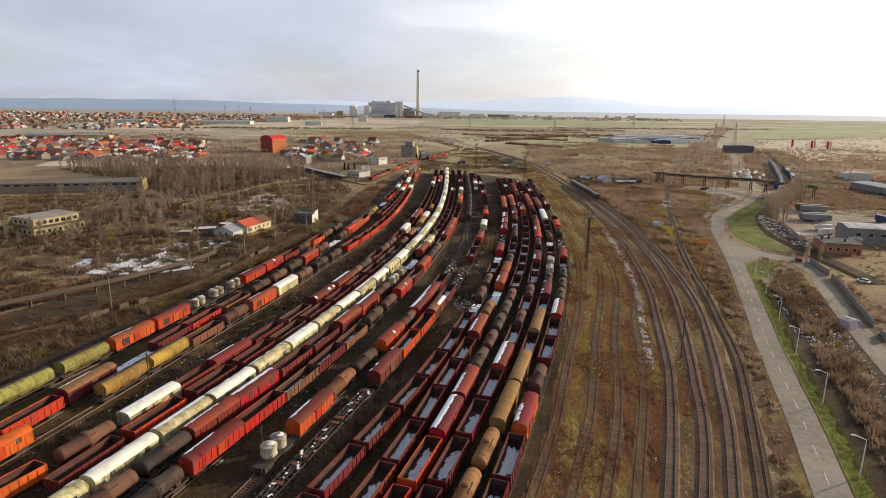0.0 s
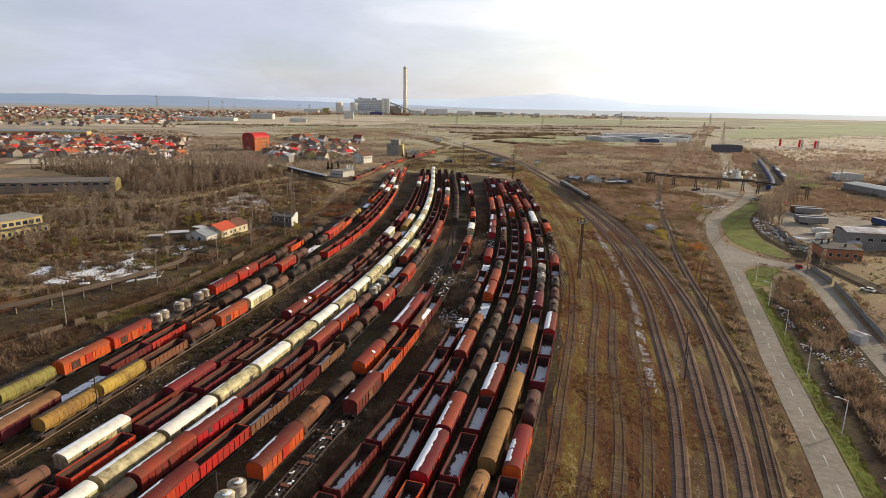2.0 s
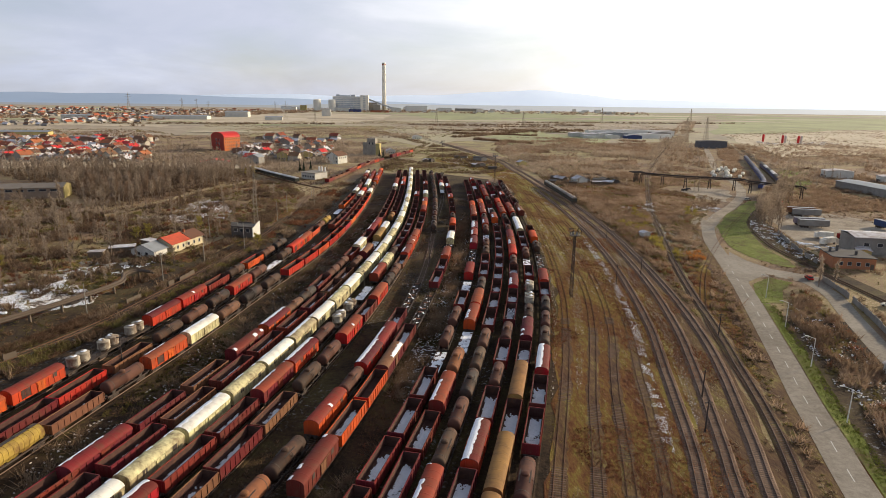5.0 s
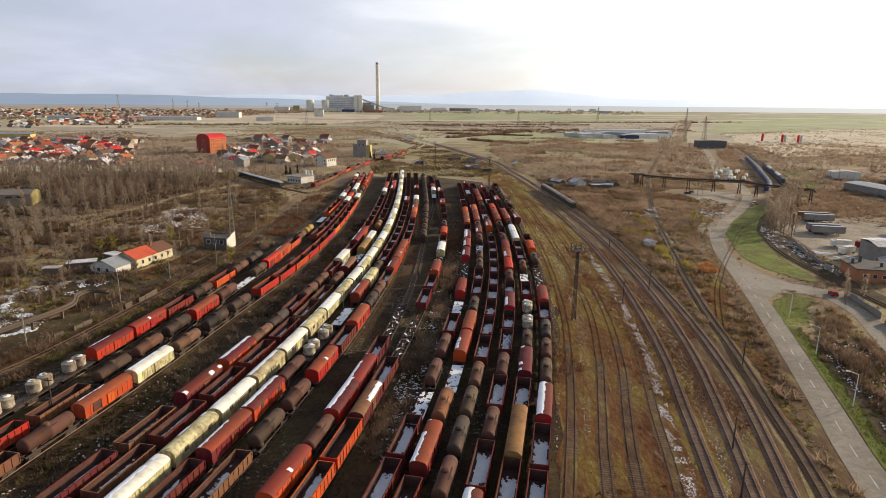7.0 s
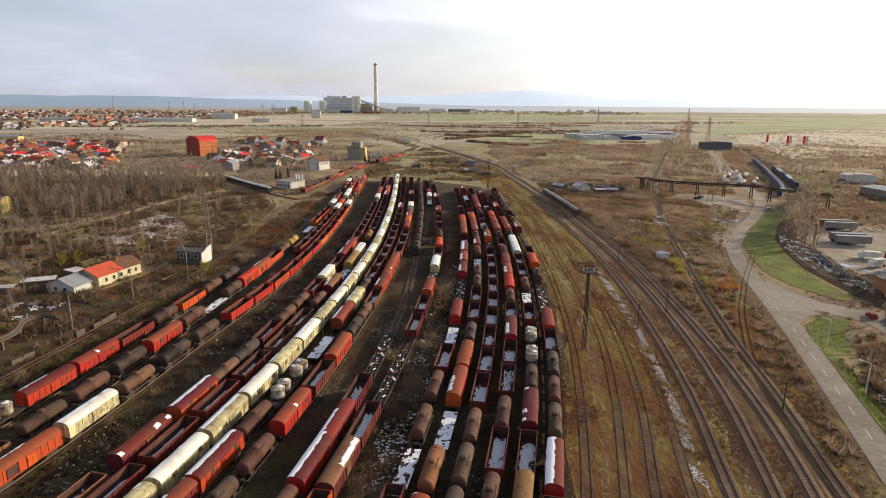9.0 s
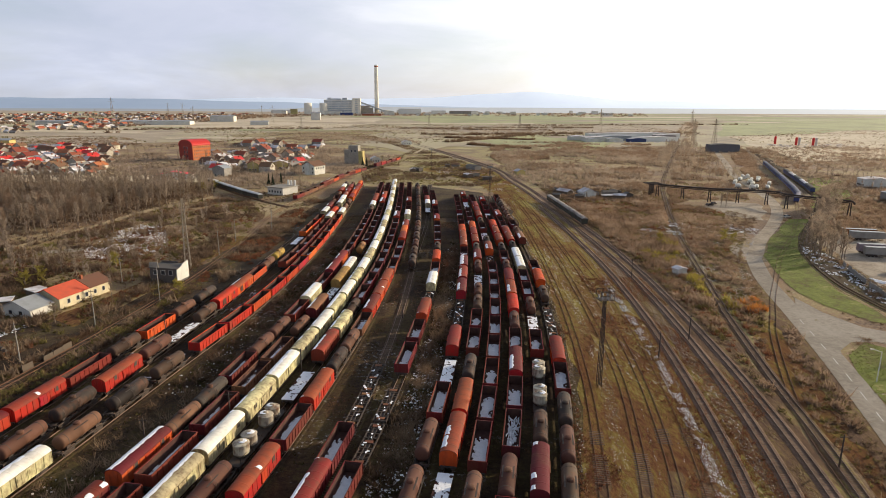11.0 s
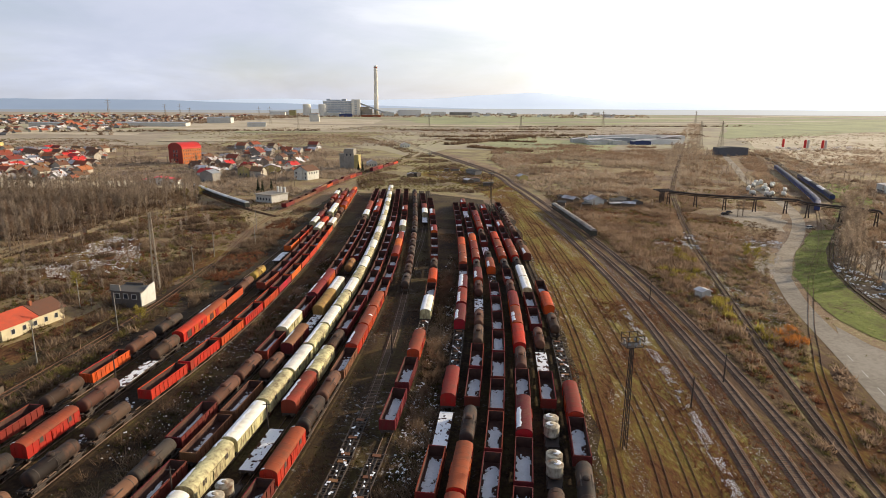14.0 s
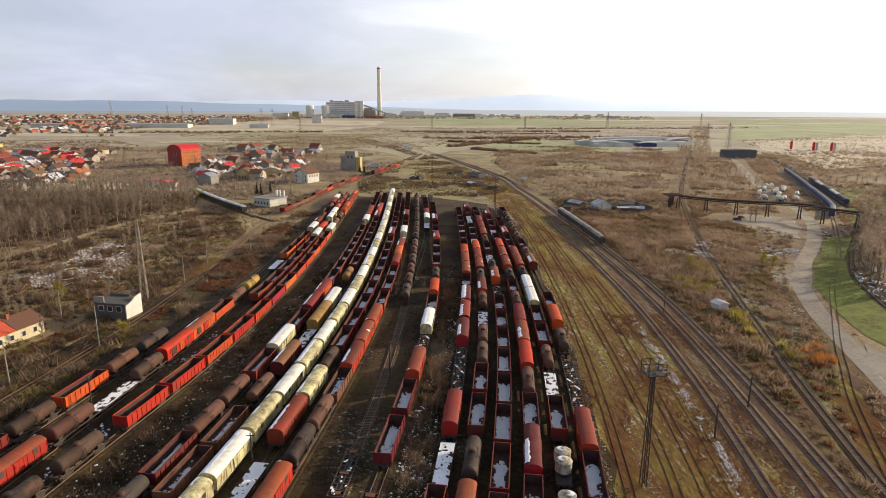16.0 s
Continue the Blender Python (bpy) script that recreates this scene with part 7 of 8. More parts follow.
def mixer(m):
    if "mixer" in MADE:
        return copy_thing(MADE["mixer"], m)
    c = empty("mixer_lorry", "white concrete mixer lorry parked in a row", "lorry", "mixer lorries", m)
    b = bmesh.new()
    quad_box(b, -1.2, 1.2, 2.6, 4.4, 0.6, 3.0)
    part("cab", b, WHITE, c)
    b = bmesh.new()
    quad_box(b, -0.6, 0.6, -4.4, 2.6, 0.8, 1.1)
    part("chassis", b, STEEL, c)
    b = bmesh.new()
    lathe(b, [(0.5, -3.9), (0.9, -3.4), (1.35, -1.6), (1.3, 0.4), (0.7, 1.9)], "y", (0, 0, 2.3), 12)
    part("drum", b, WHITE, c, smooth=True)
    for y in (-3.2, -1.9, 3.3):
        for x in (-1.0, 1.0):
            b = bmesh.new()
            lathe(b, [(0.5, x - 0.15), (0.5, x + 0.15)], "x", (0, y, 0.5), 10)
            part("wheel", b, STEEL, c)
    MADE["mixer"] = c
    return c


rnd = random.Random(5)
for k in range(14):
    u = (k // 4) / 3.0
    mixer(pose(246 + 32 * u + 6.2 * (k % 4) + rnd.uniform(-1.2, 1.2), 514 + 62 * u + rnd.uniform(-7, 7), 0.1, 0, 0, rnd.choice((-24, 156)) + rnd.uniform(-16, 16)))
for x, y, rz, col in ((192, 301, 70, WHITE), (200, 297, 30, DARKRED), (186, 290, 110, WHITE)):
    c = empty("lorry", "parked lorry with box body in the works yard", "lorry", m=pose(x, y, 0.08, 0, 0, rz))
    part("cab", cuboid(2.3, 1.8, 0.5, 2.7, 0, 3.8), col, c)
    part("box_body", cuboid(2.4, 5.6, 0.9, 3.1, 0, 0), col, c)
    for yy in (-2, 3.4):
        for xx in (-1.0, 1.0):
            b = bmesh.new()
            lathe(b, [(0.48, xx - 0.14), (0.48, xx + 0.14)], "x", (0, yy, 0.48), 10)
            part("wheel", b, STEEL, c)

# ---- plants ----
TWIG = foliage("bare_twigs", (0.072, 0.045, 0.030), (0.190, 0.128, 0.083), (0.38, 0.275, 0.18), scale=0.03)
TWIG_DARK = foliage("dark_bramble_stems", (0.050, 0.028, 0.018), (0.150, 0.090, 0.054), (0.31, 0.205, 0.125), scale=0.03)
# the next two are lightened and more translucent, standing in for haze
TWIG_HAZED = foliage("pale_far_twigs", (0.180, 0.134, 0.098), (0.350, 0.272, 0.200), (0.50, 0.405, 0.31), scale=0.02, fine=0.15, leafy=0.55)
TWIG_WOOD_HAZED = foliage("grey_brown_wood_twigs", (0.125, 0.080, 0.053), (0.285, 0.195, 0.132), (0.45, 0.335, 0.235), scale=0.02, fine=0.15, leafy=0.5)
TWIG_RED = foliage("reddish_weeds", (0.085, 0.032, 0.019), (0.205, 0.085, 0.045), (0.33, 0.17, 0.09))
TWIG_OLIVE = foliage("olive_brush", (0.070, 0.056, 0.022), (0.175, 0.142, 0.050), (0.29, 0.245, 0.085))
REED = foliage("straw_reeds", (0.20, 0.145, 0.085), (0.36, 0.28, 0.175), (0.50, 0.405, 0.27))
MOSS = foliage("dark_moss_and_weeds", (0.032, 0.026, 0.011), (0.080, 0.066, 0.024), (0.150, 0.118, 0.050))
TUFT = foliage("yellow_green_tufts", (0.110, 0.070, 0.028), (0.195, 0.150, 0.046), (0.31, 0.250, 0.095))
LEAF_Y = foliage("yellow_willow_leaves", (0.20, 0.15, 0.035), (0.34, 0.275, 0.06), (0.46, 0.40, 0.10))
LEAF_O = foliage("orange_autumn_leaves", (0.28, 0.10, 0.03), (0.46, 0.18, 0.045), (0.60, 0.27, 0.07))
EVERGREEN = foliage("dark_conifer_needles", (0.02, 0.03, 0.016), (0.035, 0.05, 0.028), (0.055, 0.075, 0.04), leafy=0.1)
BARK = material("grey_brown_bark", (0.25, 0.19, 0.14), rough=0.95, grain=1.0, stain=0.4)


def slivers(base, tip, width, seed):
    """Thin three-cornered blades from base to tip."""
    g = np.random.default_rng(seed)
    base, tip = np.asarray(base, float), np.asarray(tip, float)
    side = g.normal(size=base.shape)
    side[:, 2] *= 0.3
    side -= (side * (tip - base)).sum(1, keepdims=True) / np.maximum(((tip - base) ** 2).sum(1, keepdims=True), 1e-6) * (tip - base)
    side /= np.linalg.norm(side, axis=1, keepdims=True)
    side *= np.asarray(width).reshape(-1, 1) / 2
    v = np.stack([base - side, base + side, tip], 1).reshape(-1, 3)
    f = np.arange(len(v)).reshape(-1, 3)
    return v, f


def blade_mesh(name, v, f, mat):
    me = bpy.data.meshes.new(name)
    me.vertices.add(len(v))
    me.vertices.foreach_set("co", np.asarray(v, np.float32).ravel())
    me.loops.add(len(f) * 3)
    me.loops.foreach_set("vertex_index", np.asarray(f, np.int32).ravel())
    me.polygons.add(len(f))
    me.polygons.foreach_set("loop_start", np.arange(0, len(f) * 3, 3, dtype=np.int32))
    me.update(calc_edges=True)
    me.materials.append(mat)
    return me


def tree_meshes(kind, seed, fat=0.9, twigs=32, far=False):
    """Trunk with limbs, and a crown of fine twigs that leaves gaps."""
    g = np.random.default_rng(seed)
    b = bmesh.new()
    base, tip, wid = [], [], []
    h = {"poplar": 15.0, "spreading": 11.0, "slim": 13.0, "willow": 7.5}[kind] * g.uniform(0.85, 1.15)
    lean = g.normal(size=2) * 0.25

    def spot(u):
        return np.array([lean[0] * u * u, lean[1] * u * u, h * u])
    segs = 3 if far else 6
    for k in range(segs):
        a, c = spot(k / segs * 0.92), spot((k + 1) / segs * 0.92)
        bar(b, tuple(a), tuple(c), 0.30 * (1 - 0.85 * k / segs))
    limbs = {"poplar": 26, "spreading": 20, "slim": 22, "willow": 22}[kind]
    for k in range(limbs):
        u = g.uniform(0.22 if kind != "willow" else 0.1, 0.92)
        a = spot(u)
        an = g.uniform(0, 2 * np.pi)
        rise = {"poplar": 1.7, "spreading": 0.85, "slim": 1.5, "willow": 0.6}[kind]
        ln = {"poplar": 2.6, "spreading": 4.2, "slim": 2.6, "willow": 3.2}[kind] * (1.1 - 0.7 * u) * g.uniform(0.7, 1.2)
        d = np.array([np.cos(an), np.sin(an), rise])
        d /= np.linalg.norm(d)
        c = a + d * ln
        if not far:
            bar(b, tuple(a), tuple(c), 0.09)
        for j in range(twigs):
            t = g.uniform(0.15, 1.0)
            p = a + (c - a) * t
            q = d * 0.7 + g.normal(size=3) * 0.75 + np.array([0, 0, 0.35])
            q *= g.uniform(0.5, 1.5) / np.linalg.norm(q)
            base.append(p)
            tip.append(p + q)
            wid.append(fat * g.uniform(0.07, 0.17) if kind != "willow" else g.uniform(0.14, 0.28))
    v, f = slivers(base, tip, wid, seed)
    return mesh_of("trunk", b, BARK), blade_mesh("crown", v, f, LEAF_Y if kind == "willow" else (TWIG_WOOD_HAZED if kind == "slim" else TWIG_HAZED))


TREES = {k: [tree_meshes(k, 11 + 7 * i) for i in range(3)] for k in ("poplar", "spreading", "slim", "willow")}
FAR_SORTS = {k: [tree_meshes(k, 11 + 7 * i, 1.5, 12, True) for i in range(3)] for k in ("poplar", "spreading", "slim")}
TREE_WORDS = {"poplar": "tall bare poplar with ascending twigs", "spreading": "bare broad tree with brown winter twigs", "slim": "slender leafless tree in a grove", "willow": "yellowish willow bush with last leaves"}


def plant_tree(kind, x, y, size, turn, i):
    trunk, crown = TREES[kind][i % 3]
    t = new("tree", trunk)
    t.matrix_basis = pose(x, y, 0, 0, 0, turn) @ Matrix.Diagonal((size, size, size, 1))
    tagged(t, TREE_WORDS[kind], "tree", "bare trees")
    c = new("crown", crown)
    c.parent = t


FAR_TREES = {"trunk": ([], []), "crown": ([], [])}


def join_tree(kind, x, y, size, turn, i):
    """A tree past the ones that can be told apart, kept for the joined rest."""
    m = np.array(pose(x, y, 0, 0, 0, turn) @ Matrix.Diagonal((size, size, size, 1)))
    for key, me in zip(("trunk", "crown"), (FAR_SORTS if y > 480 else TREES)[kind][i % 3]):
        v = np.empty(len(me.vertices) * 3, np.float32)
        me.vertices.foreach_get("co", v)
        v = v.reshape(-1, 3) @ m[:3, :3].T + m[:3, 3]
        k = sum(len(a) for a in FAR_TREES[key][0])
        me.calc_loop_triangles()
        f = np.empty(len(me.loop_triangles) * 3, np.int32)
        me.loop_triangles.foreach_get("vertices", f)
        FAR_TREES[key][0].append(v)
        FAR_TREES[key][1].append(f.reshape(-1, 3) + k)


def inside(x, y, poly):
    hit_ = False
    for (ax, ay), (bx, by) in zip(poly, list(poly[1:]) + [poly[0]]):
        if (ay > y) != (by > y) and x < (bx - ax) * (y - ay) / (by - ay) + ax:
            hit_ = not hit_
    return hit_


def scatter(poly, n, gap, seed):
    rnd = random.Random(seed)
    xs, ys = [p[0] for p in poly], [p[1] for p in poly]
    out = []
    for _ in range(n * 40):
        x, y = rnd.uniform(min(xs), max(xs)), rnd.uniform(min(ys), max(ys))
        if inside(x, y, poly) and all((x - a) ** 2 + (y - c) ** 2 > gap * gap for a, c in out):
            out.append((x, y))
            if len(out) >= n:
                break
    return out


WOOD_AREA = [(-168, 372), (-148, 380), (-138, 420), (-128, 455), (-112, 492), (-128, 545), (-190, 560), (-280, 556), (-330, 520), (-232, 452), (-190, 400)]
rnd = random.Random(3)
for i, (x, y) in enumerate(scatter(WOOD_AREA, 560, 3.4, 4)):
    (plant_tree if y < 440 and i < 300 else join_tree)(rnd.choice(("slim", "slim", "slim", "slim", "poplar")), x, y, rnd.uniform(0.85, 1.15), rnd.uniform(0, 360), i)
for i, (x, y) in enumerate(scatter([(-196, 330), (-150, 330), (-142, 362), (-160, 392), (-230, 360)], 16, 7, 5) + scatter([(-172, 292), (-148, 292), (-146, 330), (-170, 330)], 8, 6, 6)):
    plant_tree("spreading" if i % 3 else "poplar", x, y, rnd.uniform(0.9, 1.25), rnd.uniform(0, 360), i)
for i, (x, y) in enumerate(scatter([(171, 320), (181, 316), (196, 345), (214, 374), (244, 410), (262, 438), (252, 440), (228, 404), (204, 372), (186, 350)], 70, 3.2, 7)):
    plant_tree("spreading" if i % 3 else "poplar", x, y, rnd.uniform(0.75, 1.1), rnd.uniform(0, 360), i)
for i, (x, y) in enumerate(scatter([(-178, 248), (-140, 240), (-112, 262), (-112, 320), (-140, 345), (-170, 325)], 34, 6, 16)):
    join_tree(("slim", "spreading", "poplar")[i % 3], x, y, rnd.uniform(0.6, 0.95), rnd.uniform(0, 360), i)
for i, (x, y) in enumerate(((142, 231), (144, 234), (140, 228), (146, 229), (198, 442), (200, 446), (194, 440))):
    plant_tree("poplar", x, y, rnd.uniform(0.55, 0.75), rnd.uniform(0, 360), i)
for i, (x, y) in enumerate(scatter([(240, 560), (275, 560), (330, 720), (420, 960), (390, 990), (300, 760)], 200, 5, 8)):
    join_tree(("spreading", "slim", "slim")[i % 3], x, y, rnd.uniform(0.4, 0.75), rnd.uniform(0, 360), i)
for i, (x, y) in enumerate(scatter([(-160, 600), (-60, 520), (-50, 640), (-70, 760), (-200, 720)], 46, 11, 9)):
    join_tree(("spreading", "slim", "slim")[i % 3], x, y, rnd.uniform(0.7, 1.1), rnd.uniform(0, 360), i)
for i, (x, y) in enumerate(((-188, 262), (-194, 256), (-110, 300), (-113, 296), (-140, 250), (-120, 520), (-128, 516), (-122, 508), (-118, 526), (-60, 285), (-95, 320), (150, 352), (153, 350), (120, 348))):
    plant_tree("willow", x, y, rnd.uniform(0.7, 1.0), rnd.uniform(0, 360), i)
for i, (x, y) in enumerate(scatter([(-620, 700), (-240, 610), (-240, 860), (-560, 900)], 70, 14, 10)):
    join_tree("spreading", x, y, rnd.uniform(0.5, 0.8), rnd.uniform(0, 360), i)
for i, (x, y) in enumerate(scatter([(-470, 600), (-240, 600), (-120, 570), (-70, 620), (-70, 780), (-200, 960), (-420, 900), (-560, 860)], 150, 9, 12)):
    join_tree(("spreading", "slim", "spreading", "poplar")[i % 4], x, y, rnd.uniform(0.45, 0.8), rnd.uniform(0, 360), i)
for i, (x, y) in enumerate(scatter([(-160, 230), (-118, 190), (-84, 250), (-72, 330), (-80, 440), (-112, 470), (-140, 372), (-190, 330), (-250, 330), (-230, 260)], 150, 5, 13)):
    join_tree(("spreading", "slim", "poplar")[i % 3], x, y, rnd.uniform(0.35, 0.75), rnd.uniform(0, 360), i)
for i, (x, y) in enumerate(scatter([(110, 400), (150, 420), (165, 470), (250, 600), (330, 840), (210, 800), (120, 640), (106, 500)], 90, 8, 14)):
    join_tree(("spreading", "slim")[i % 2], x, y, rnd.uniform(0.3, 0.55), rnd.uniform(0, 360), i)
for i, (x, y) in enumerate(scatter([(250, 420), (330, 480), (420, 640), (360, 620), (280, 480)], 40, 8, 15)):
    join_tree(("spreading", "slim", "poplar")[i % 3], x, y, rnd.uniform(0.5, 0.85), rnd.uniform(0, 360), i)
for x, y in ((-84, 536), (-88, 541), (-80, 545), (-30, 668), (-26, 664)):
    b = bmesh.new()
    lathe(b, [(0.22, 0), (0.12, 6)], "z", (0, 0, 0), 7)
    g = np.random.default_rng(int(x * -3 + y))
    u = g.uniform(0.06, 1, 900)
    an = g.uniform(0, 2 * np.pi, 900)
    r = 2.6 * (1 - u) * g.uniform(0.4, 1.0, 900)
    base = np.stack([0 * u, 0 * u, 9 * u], 1)
    tip = np.stack([r * np.cos(an), r * np.sin(an), 9 * u - 0.25 * r], 1)
    v, f = slivers(base, tip, g.uniform(0.2, 0.5, 900), 5)
    t = solid("conifer", b, BARK, "dark green conifer beside the station", "tree", "conifers", m=pose(x, y, 0))
    c = new("crown", blade_mesh("crown", v, f, EVERGREEN))
    c.parent = t

for key, mat in (("trunk", BARK), ("crown", TWIG_HAZED)):
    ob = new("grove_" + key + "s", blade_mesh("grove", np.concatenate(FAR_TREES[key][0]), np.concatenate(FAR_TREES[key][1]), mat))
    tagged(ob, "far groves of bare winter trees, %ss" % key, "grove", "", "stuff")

# everything that shrubs must keep clear of
CLEAR = [TRACKS[k] for k in TRACKS] + [ROAD, SIDE_ROAD]
CELL = {}
for line in CLEAR:
    wide = 4.2 if line in (ROAD, SIDE_ROAD) else 2.4
    for q in line.p:
        for dx in (-1, 0, 1):
            for dy in (-1, 0, 1):
                CELL.setdefault((int(q.x // 6) + dx, int(q.y // 6) + dy), []).append((q.x, q.y, wide))


RUBBLE_PLACES = [[(-132, 190), (-122, 198), (-100, 212), (-92, 205), (-96, 222), (-118, 222), (-132, 208)], [(-118, 330), (-92, 335), (-88, 352), (-104, 392), (-118, 402), (-124, 380)]]
AVOID = [[(180, 312), (192, 356), (236, 345), (262, 312), (240, 286), (200, 266), (178, 270), (172, 288)], [(170, 452), (192, 470), (225, 458), (214, 432), (196, 424)],
         [(111, 212), (119, 231.5), (129, 239), (134.5, 233), (126, 225), (117.5, 212)],
         [(137.8, 268.4), (138, 280), (142.5, 297.6), (154.6, 328.7), (178, 362), (212, 404), (224, 404), (197, 366), (173, 331), (163, 304), (155, 282), (156, 262), (150, 251), (143, 254)]]


def is_clear(x, y):
    if 60 < x and y < 480 and any(inside(x, y, a) for a in AVOID):
        return False
    if x < -88 and noise.noise(Vector((x * 0.12, y * 0.12, 7))) < 0.12 and any(inside(x, y, a) for a in RUBBLE_PLACES):
        return False
    return all((x - a) ** 2 + (y - c) ** 2 > w * w for a, c, w in CELL.get((int(x // 6), int(y // 6)), ()))


def thicket(name, polys, n, size, mat, label, seed, blades=34, spread=0.9, width=0.07, clump=0.06, cut=0.02, free=True):
    """A joined mass of brush: many fans of thin stems, gathered where a slow noise is high."""
    g = np.random.default_rng(seed)
    bases, tips, wid = [], [], []
    for poly, share in polys:
        xs, ys = [p[0] for p in poly], [p[1] for p in poly]
        got, tries = 0, 0
        while got < n * share and tries < n * 60:
            tries += 1
            x, y = g.uniform(min(xs), max(xs)), g.uniform(min(ys), max(ys))
            if noise.noise(Vector((x * clump, y * clump, seed * 3.1))) < cut or not inside(x, y, poly) or (free and not is_clear(x, y)):
                continue
            got += 1
            s = size * g.uniform(0.4, 1.6)
            k = blades
            o = np.stack([x + g.normal(size=k) * s * 0.22, y + g.normal(size=k) * s * 0.22, np.zeros(k)], 1)
            d = np.stack([g.normal(size=k) * spread, g.normal(size=k) * spread, np.abs(g.normal(size=k)) * 0.6 + 0.7], 1)
            d *= (s * g.uniform(0.45, 1.0, k) / np.linalg.norm(d, axis=1))[:, None]
            bases.append(o)
            tips.append(o + d)
            wid.append(g.uniform(0.6, 1.4, k) * width * s)
    v, f = slivers(np.concatenate(bases), np.concatenate(tips), np.concatenate(wid), seed)
    ob = new(name, blade_mesh(name, v, f, mat))
    return tagged(ob, label, "brush", "", "stuff")


LEFT = [(-190, 215), (-130, 160), (-118, 190), (-88, 225), (-76, 262), (-66, 320), (-64, 420), (-85, 470), (-112, 480), (-128, 440), (-142, 372), (-175, 345), (-215, 300)]
LEFT_NEAR = [(-150, 100), (-118, 138), (-98, 168), (-84, 205), (-74, 250), (-66, 300), (-58, 300), (-62, 250), (-76, 190), (-92, 140), (-108, 96)]
LEFT_MID = [(-64, 300), (-50, 300), (-42, 370), (-38, 470), (-48, 470), (-58, 400)]
RIGHT = [(90, 195), (100, 220), (116, 262), (130, 300), (142, 330), (160, 372), (186, 420), (180, 470), (150, 500), (108, 500), (104, 420), (102, 340), (96, 270), (88, 215)]
RIGHT_NEAR = [(80, 95), (96, 126), (112, 160), (126, 196), (134, 222), (128, 224), (113, 200), (98, 155), (86, 120), (72, 80), (78, 70)]
BEHIND = [(-60, 520), (-40, 640), (10, 780), (30, 990), (-60, 1250), (-220, 1200), (-220, 960), (-190, 780), (-110, 660)]
BEHIND_R = [(104, 520), (170, 500), (260, 640), (350, 900), (240, 980), (110, 820), (92, 650)]
PLAIN_R = [(300, 500), (430, 490), (700, 700), (620, 920), (400, 900), (330, 620)]
DEPOT_SIDE = [(-232, 300), (-205, 262), (-172, 214), (-150, 175), (-128, 160), (-150, 120), (-230, 190), (-300, 300), (-360, 378), (-268, 372), (-205, 398), (-168, 372), (-150, 330), (-200, 322)]
GARDENS = [(-470, 600), (-240, 600), (-120, 570), (-80, 600), (-70, 780), (-200, 960), (-420, 900), (-560, 860)]
STATION = [(-110, 520), (-60, 520), (-40, 600), (-20, 690), (-60, 790), (-130, 760), (-180, 640), (-150, 570)]
WASTE_L = [(-160, 80), (-114, 84), (-92, 140), (-76, 190), (-62, 250), (-54, 300), (-46, 370), (-42, 470), (-60, 520), (-112, 492), (-128, 455), (-148, 380), (-168, 372), (-205, 398), (-268, 372), (-360, 378), (-330, 300), (-230, 190)]
WASTE_R = [(46, 60), (62, 60), (73, 107), (95, 166), (122, 239), (145, 310), (175, 365), (200, 398), (186, 470), (170, 520), (104, 520), (100, 400), (97, 310), (90, 240), (80, 185), (68, 140), (58, 103)]
WASTE_R2 = [(66, 60), (90, 60), (128, 150), (152, 235), (240, 270), (330, 360), (430, 500), (330, 540), (262, 470), (200, 390), (170, 330), (140, 264), (118, 225)]
thicket("dark_brush", [(WASTE_L, 0.65), (LEFT_NEAR, 0.35)], 12000, 1.0, TWIG_DARK, "low dark bramble on waste ground", 39, blades=14, width=0.11, spread=1.3, cut=-0.35)
thicket("low_brush", [(WASTE_R, 0.62), (WASTE_R2, 0.38)], 9000, 1.1, TWIG, "low brown undergrowth on waste ground", 35, blades=15, width=0.1, spread=1.3, cut=-0.35)
thicket("dry_grass", [(WASTE_L, 0.48), (WASTE_R, 0.34), (WASTE_R2, 0.18)], 13000, 0.8, TWIG_OLIVE, "yellowish-olive dry grass on waste ground", 36, blades=11, width=0.2, spread=1.4, clump=0.03, cut=-0.1)
thicket("straw_grass", [(WASTE_L, 0.22), (WASTE_R, 0.40), (WASTE_R2, 0.06), (BEHIND_R, 0.32)], 9000, 0.6, REED, "straw-coloured dry grass on waste ground", 37, blades=9, width=0.22, spread=1.4, clump=0.03, cut=-0.05)
thicket("brown_brush", [(LEFT, 0.55), (RIGHT_NEAR, 0.03), (LEFT_NEAR, 0.06), (LEFT_MID, 0.06), (DEPOT_SIDE, 0.24)], 8000, 2.2, TWIG, "tangled leafless brown brushwood", 21, blades=20, width=0.115, clump=0.09, cut=0.04)
thicket("pale_brush", [(RIGHT, 0.60), (WASTE_R2, 0.14), (BEHIND_R, 0.26)], 5200, 1.7, TWIG_WOOD_HAZED, "tangled leafless grey-brown brushwood", 38, blades=28, width=0.075, clump=0.07, cut=0.0)
thicket("wood_floor_brush", [(WOOD_AREA, 1.0)], 2600, 2.4, TWIG, "undergrowth of the bare wood", 34, blades=22, width=0.09, cut=-0.5)
thicket("olive_brush", [(LEFT, 0.34), (RIGHT, 0.24), (RIGHT_NEAR, 0.02), (LEFT_NEAR, 0.16), (DEPOT_SIDE, 0.18)], 6500, 1.3, TWIG_OLIVE, "low olive-green brush and evergreen briars", 22, blades=22, width=0.14, cut=-0.05)
thicket("red_brush", [(LEFT, 0.30), (RIGHT, 0.26), (LEFT_MID, 0.12), (RIGHT_NEAR, 0.03), (DEPOT_SIDE, 0.12)], 5000, 1.3, TWIG_RED, "reddish-brown dry brush", 23, blades=22, width=0.12, cut=-0.02)
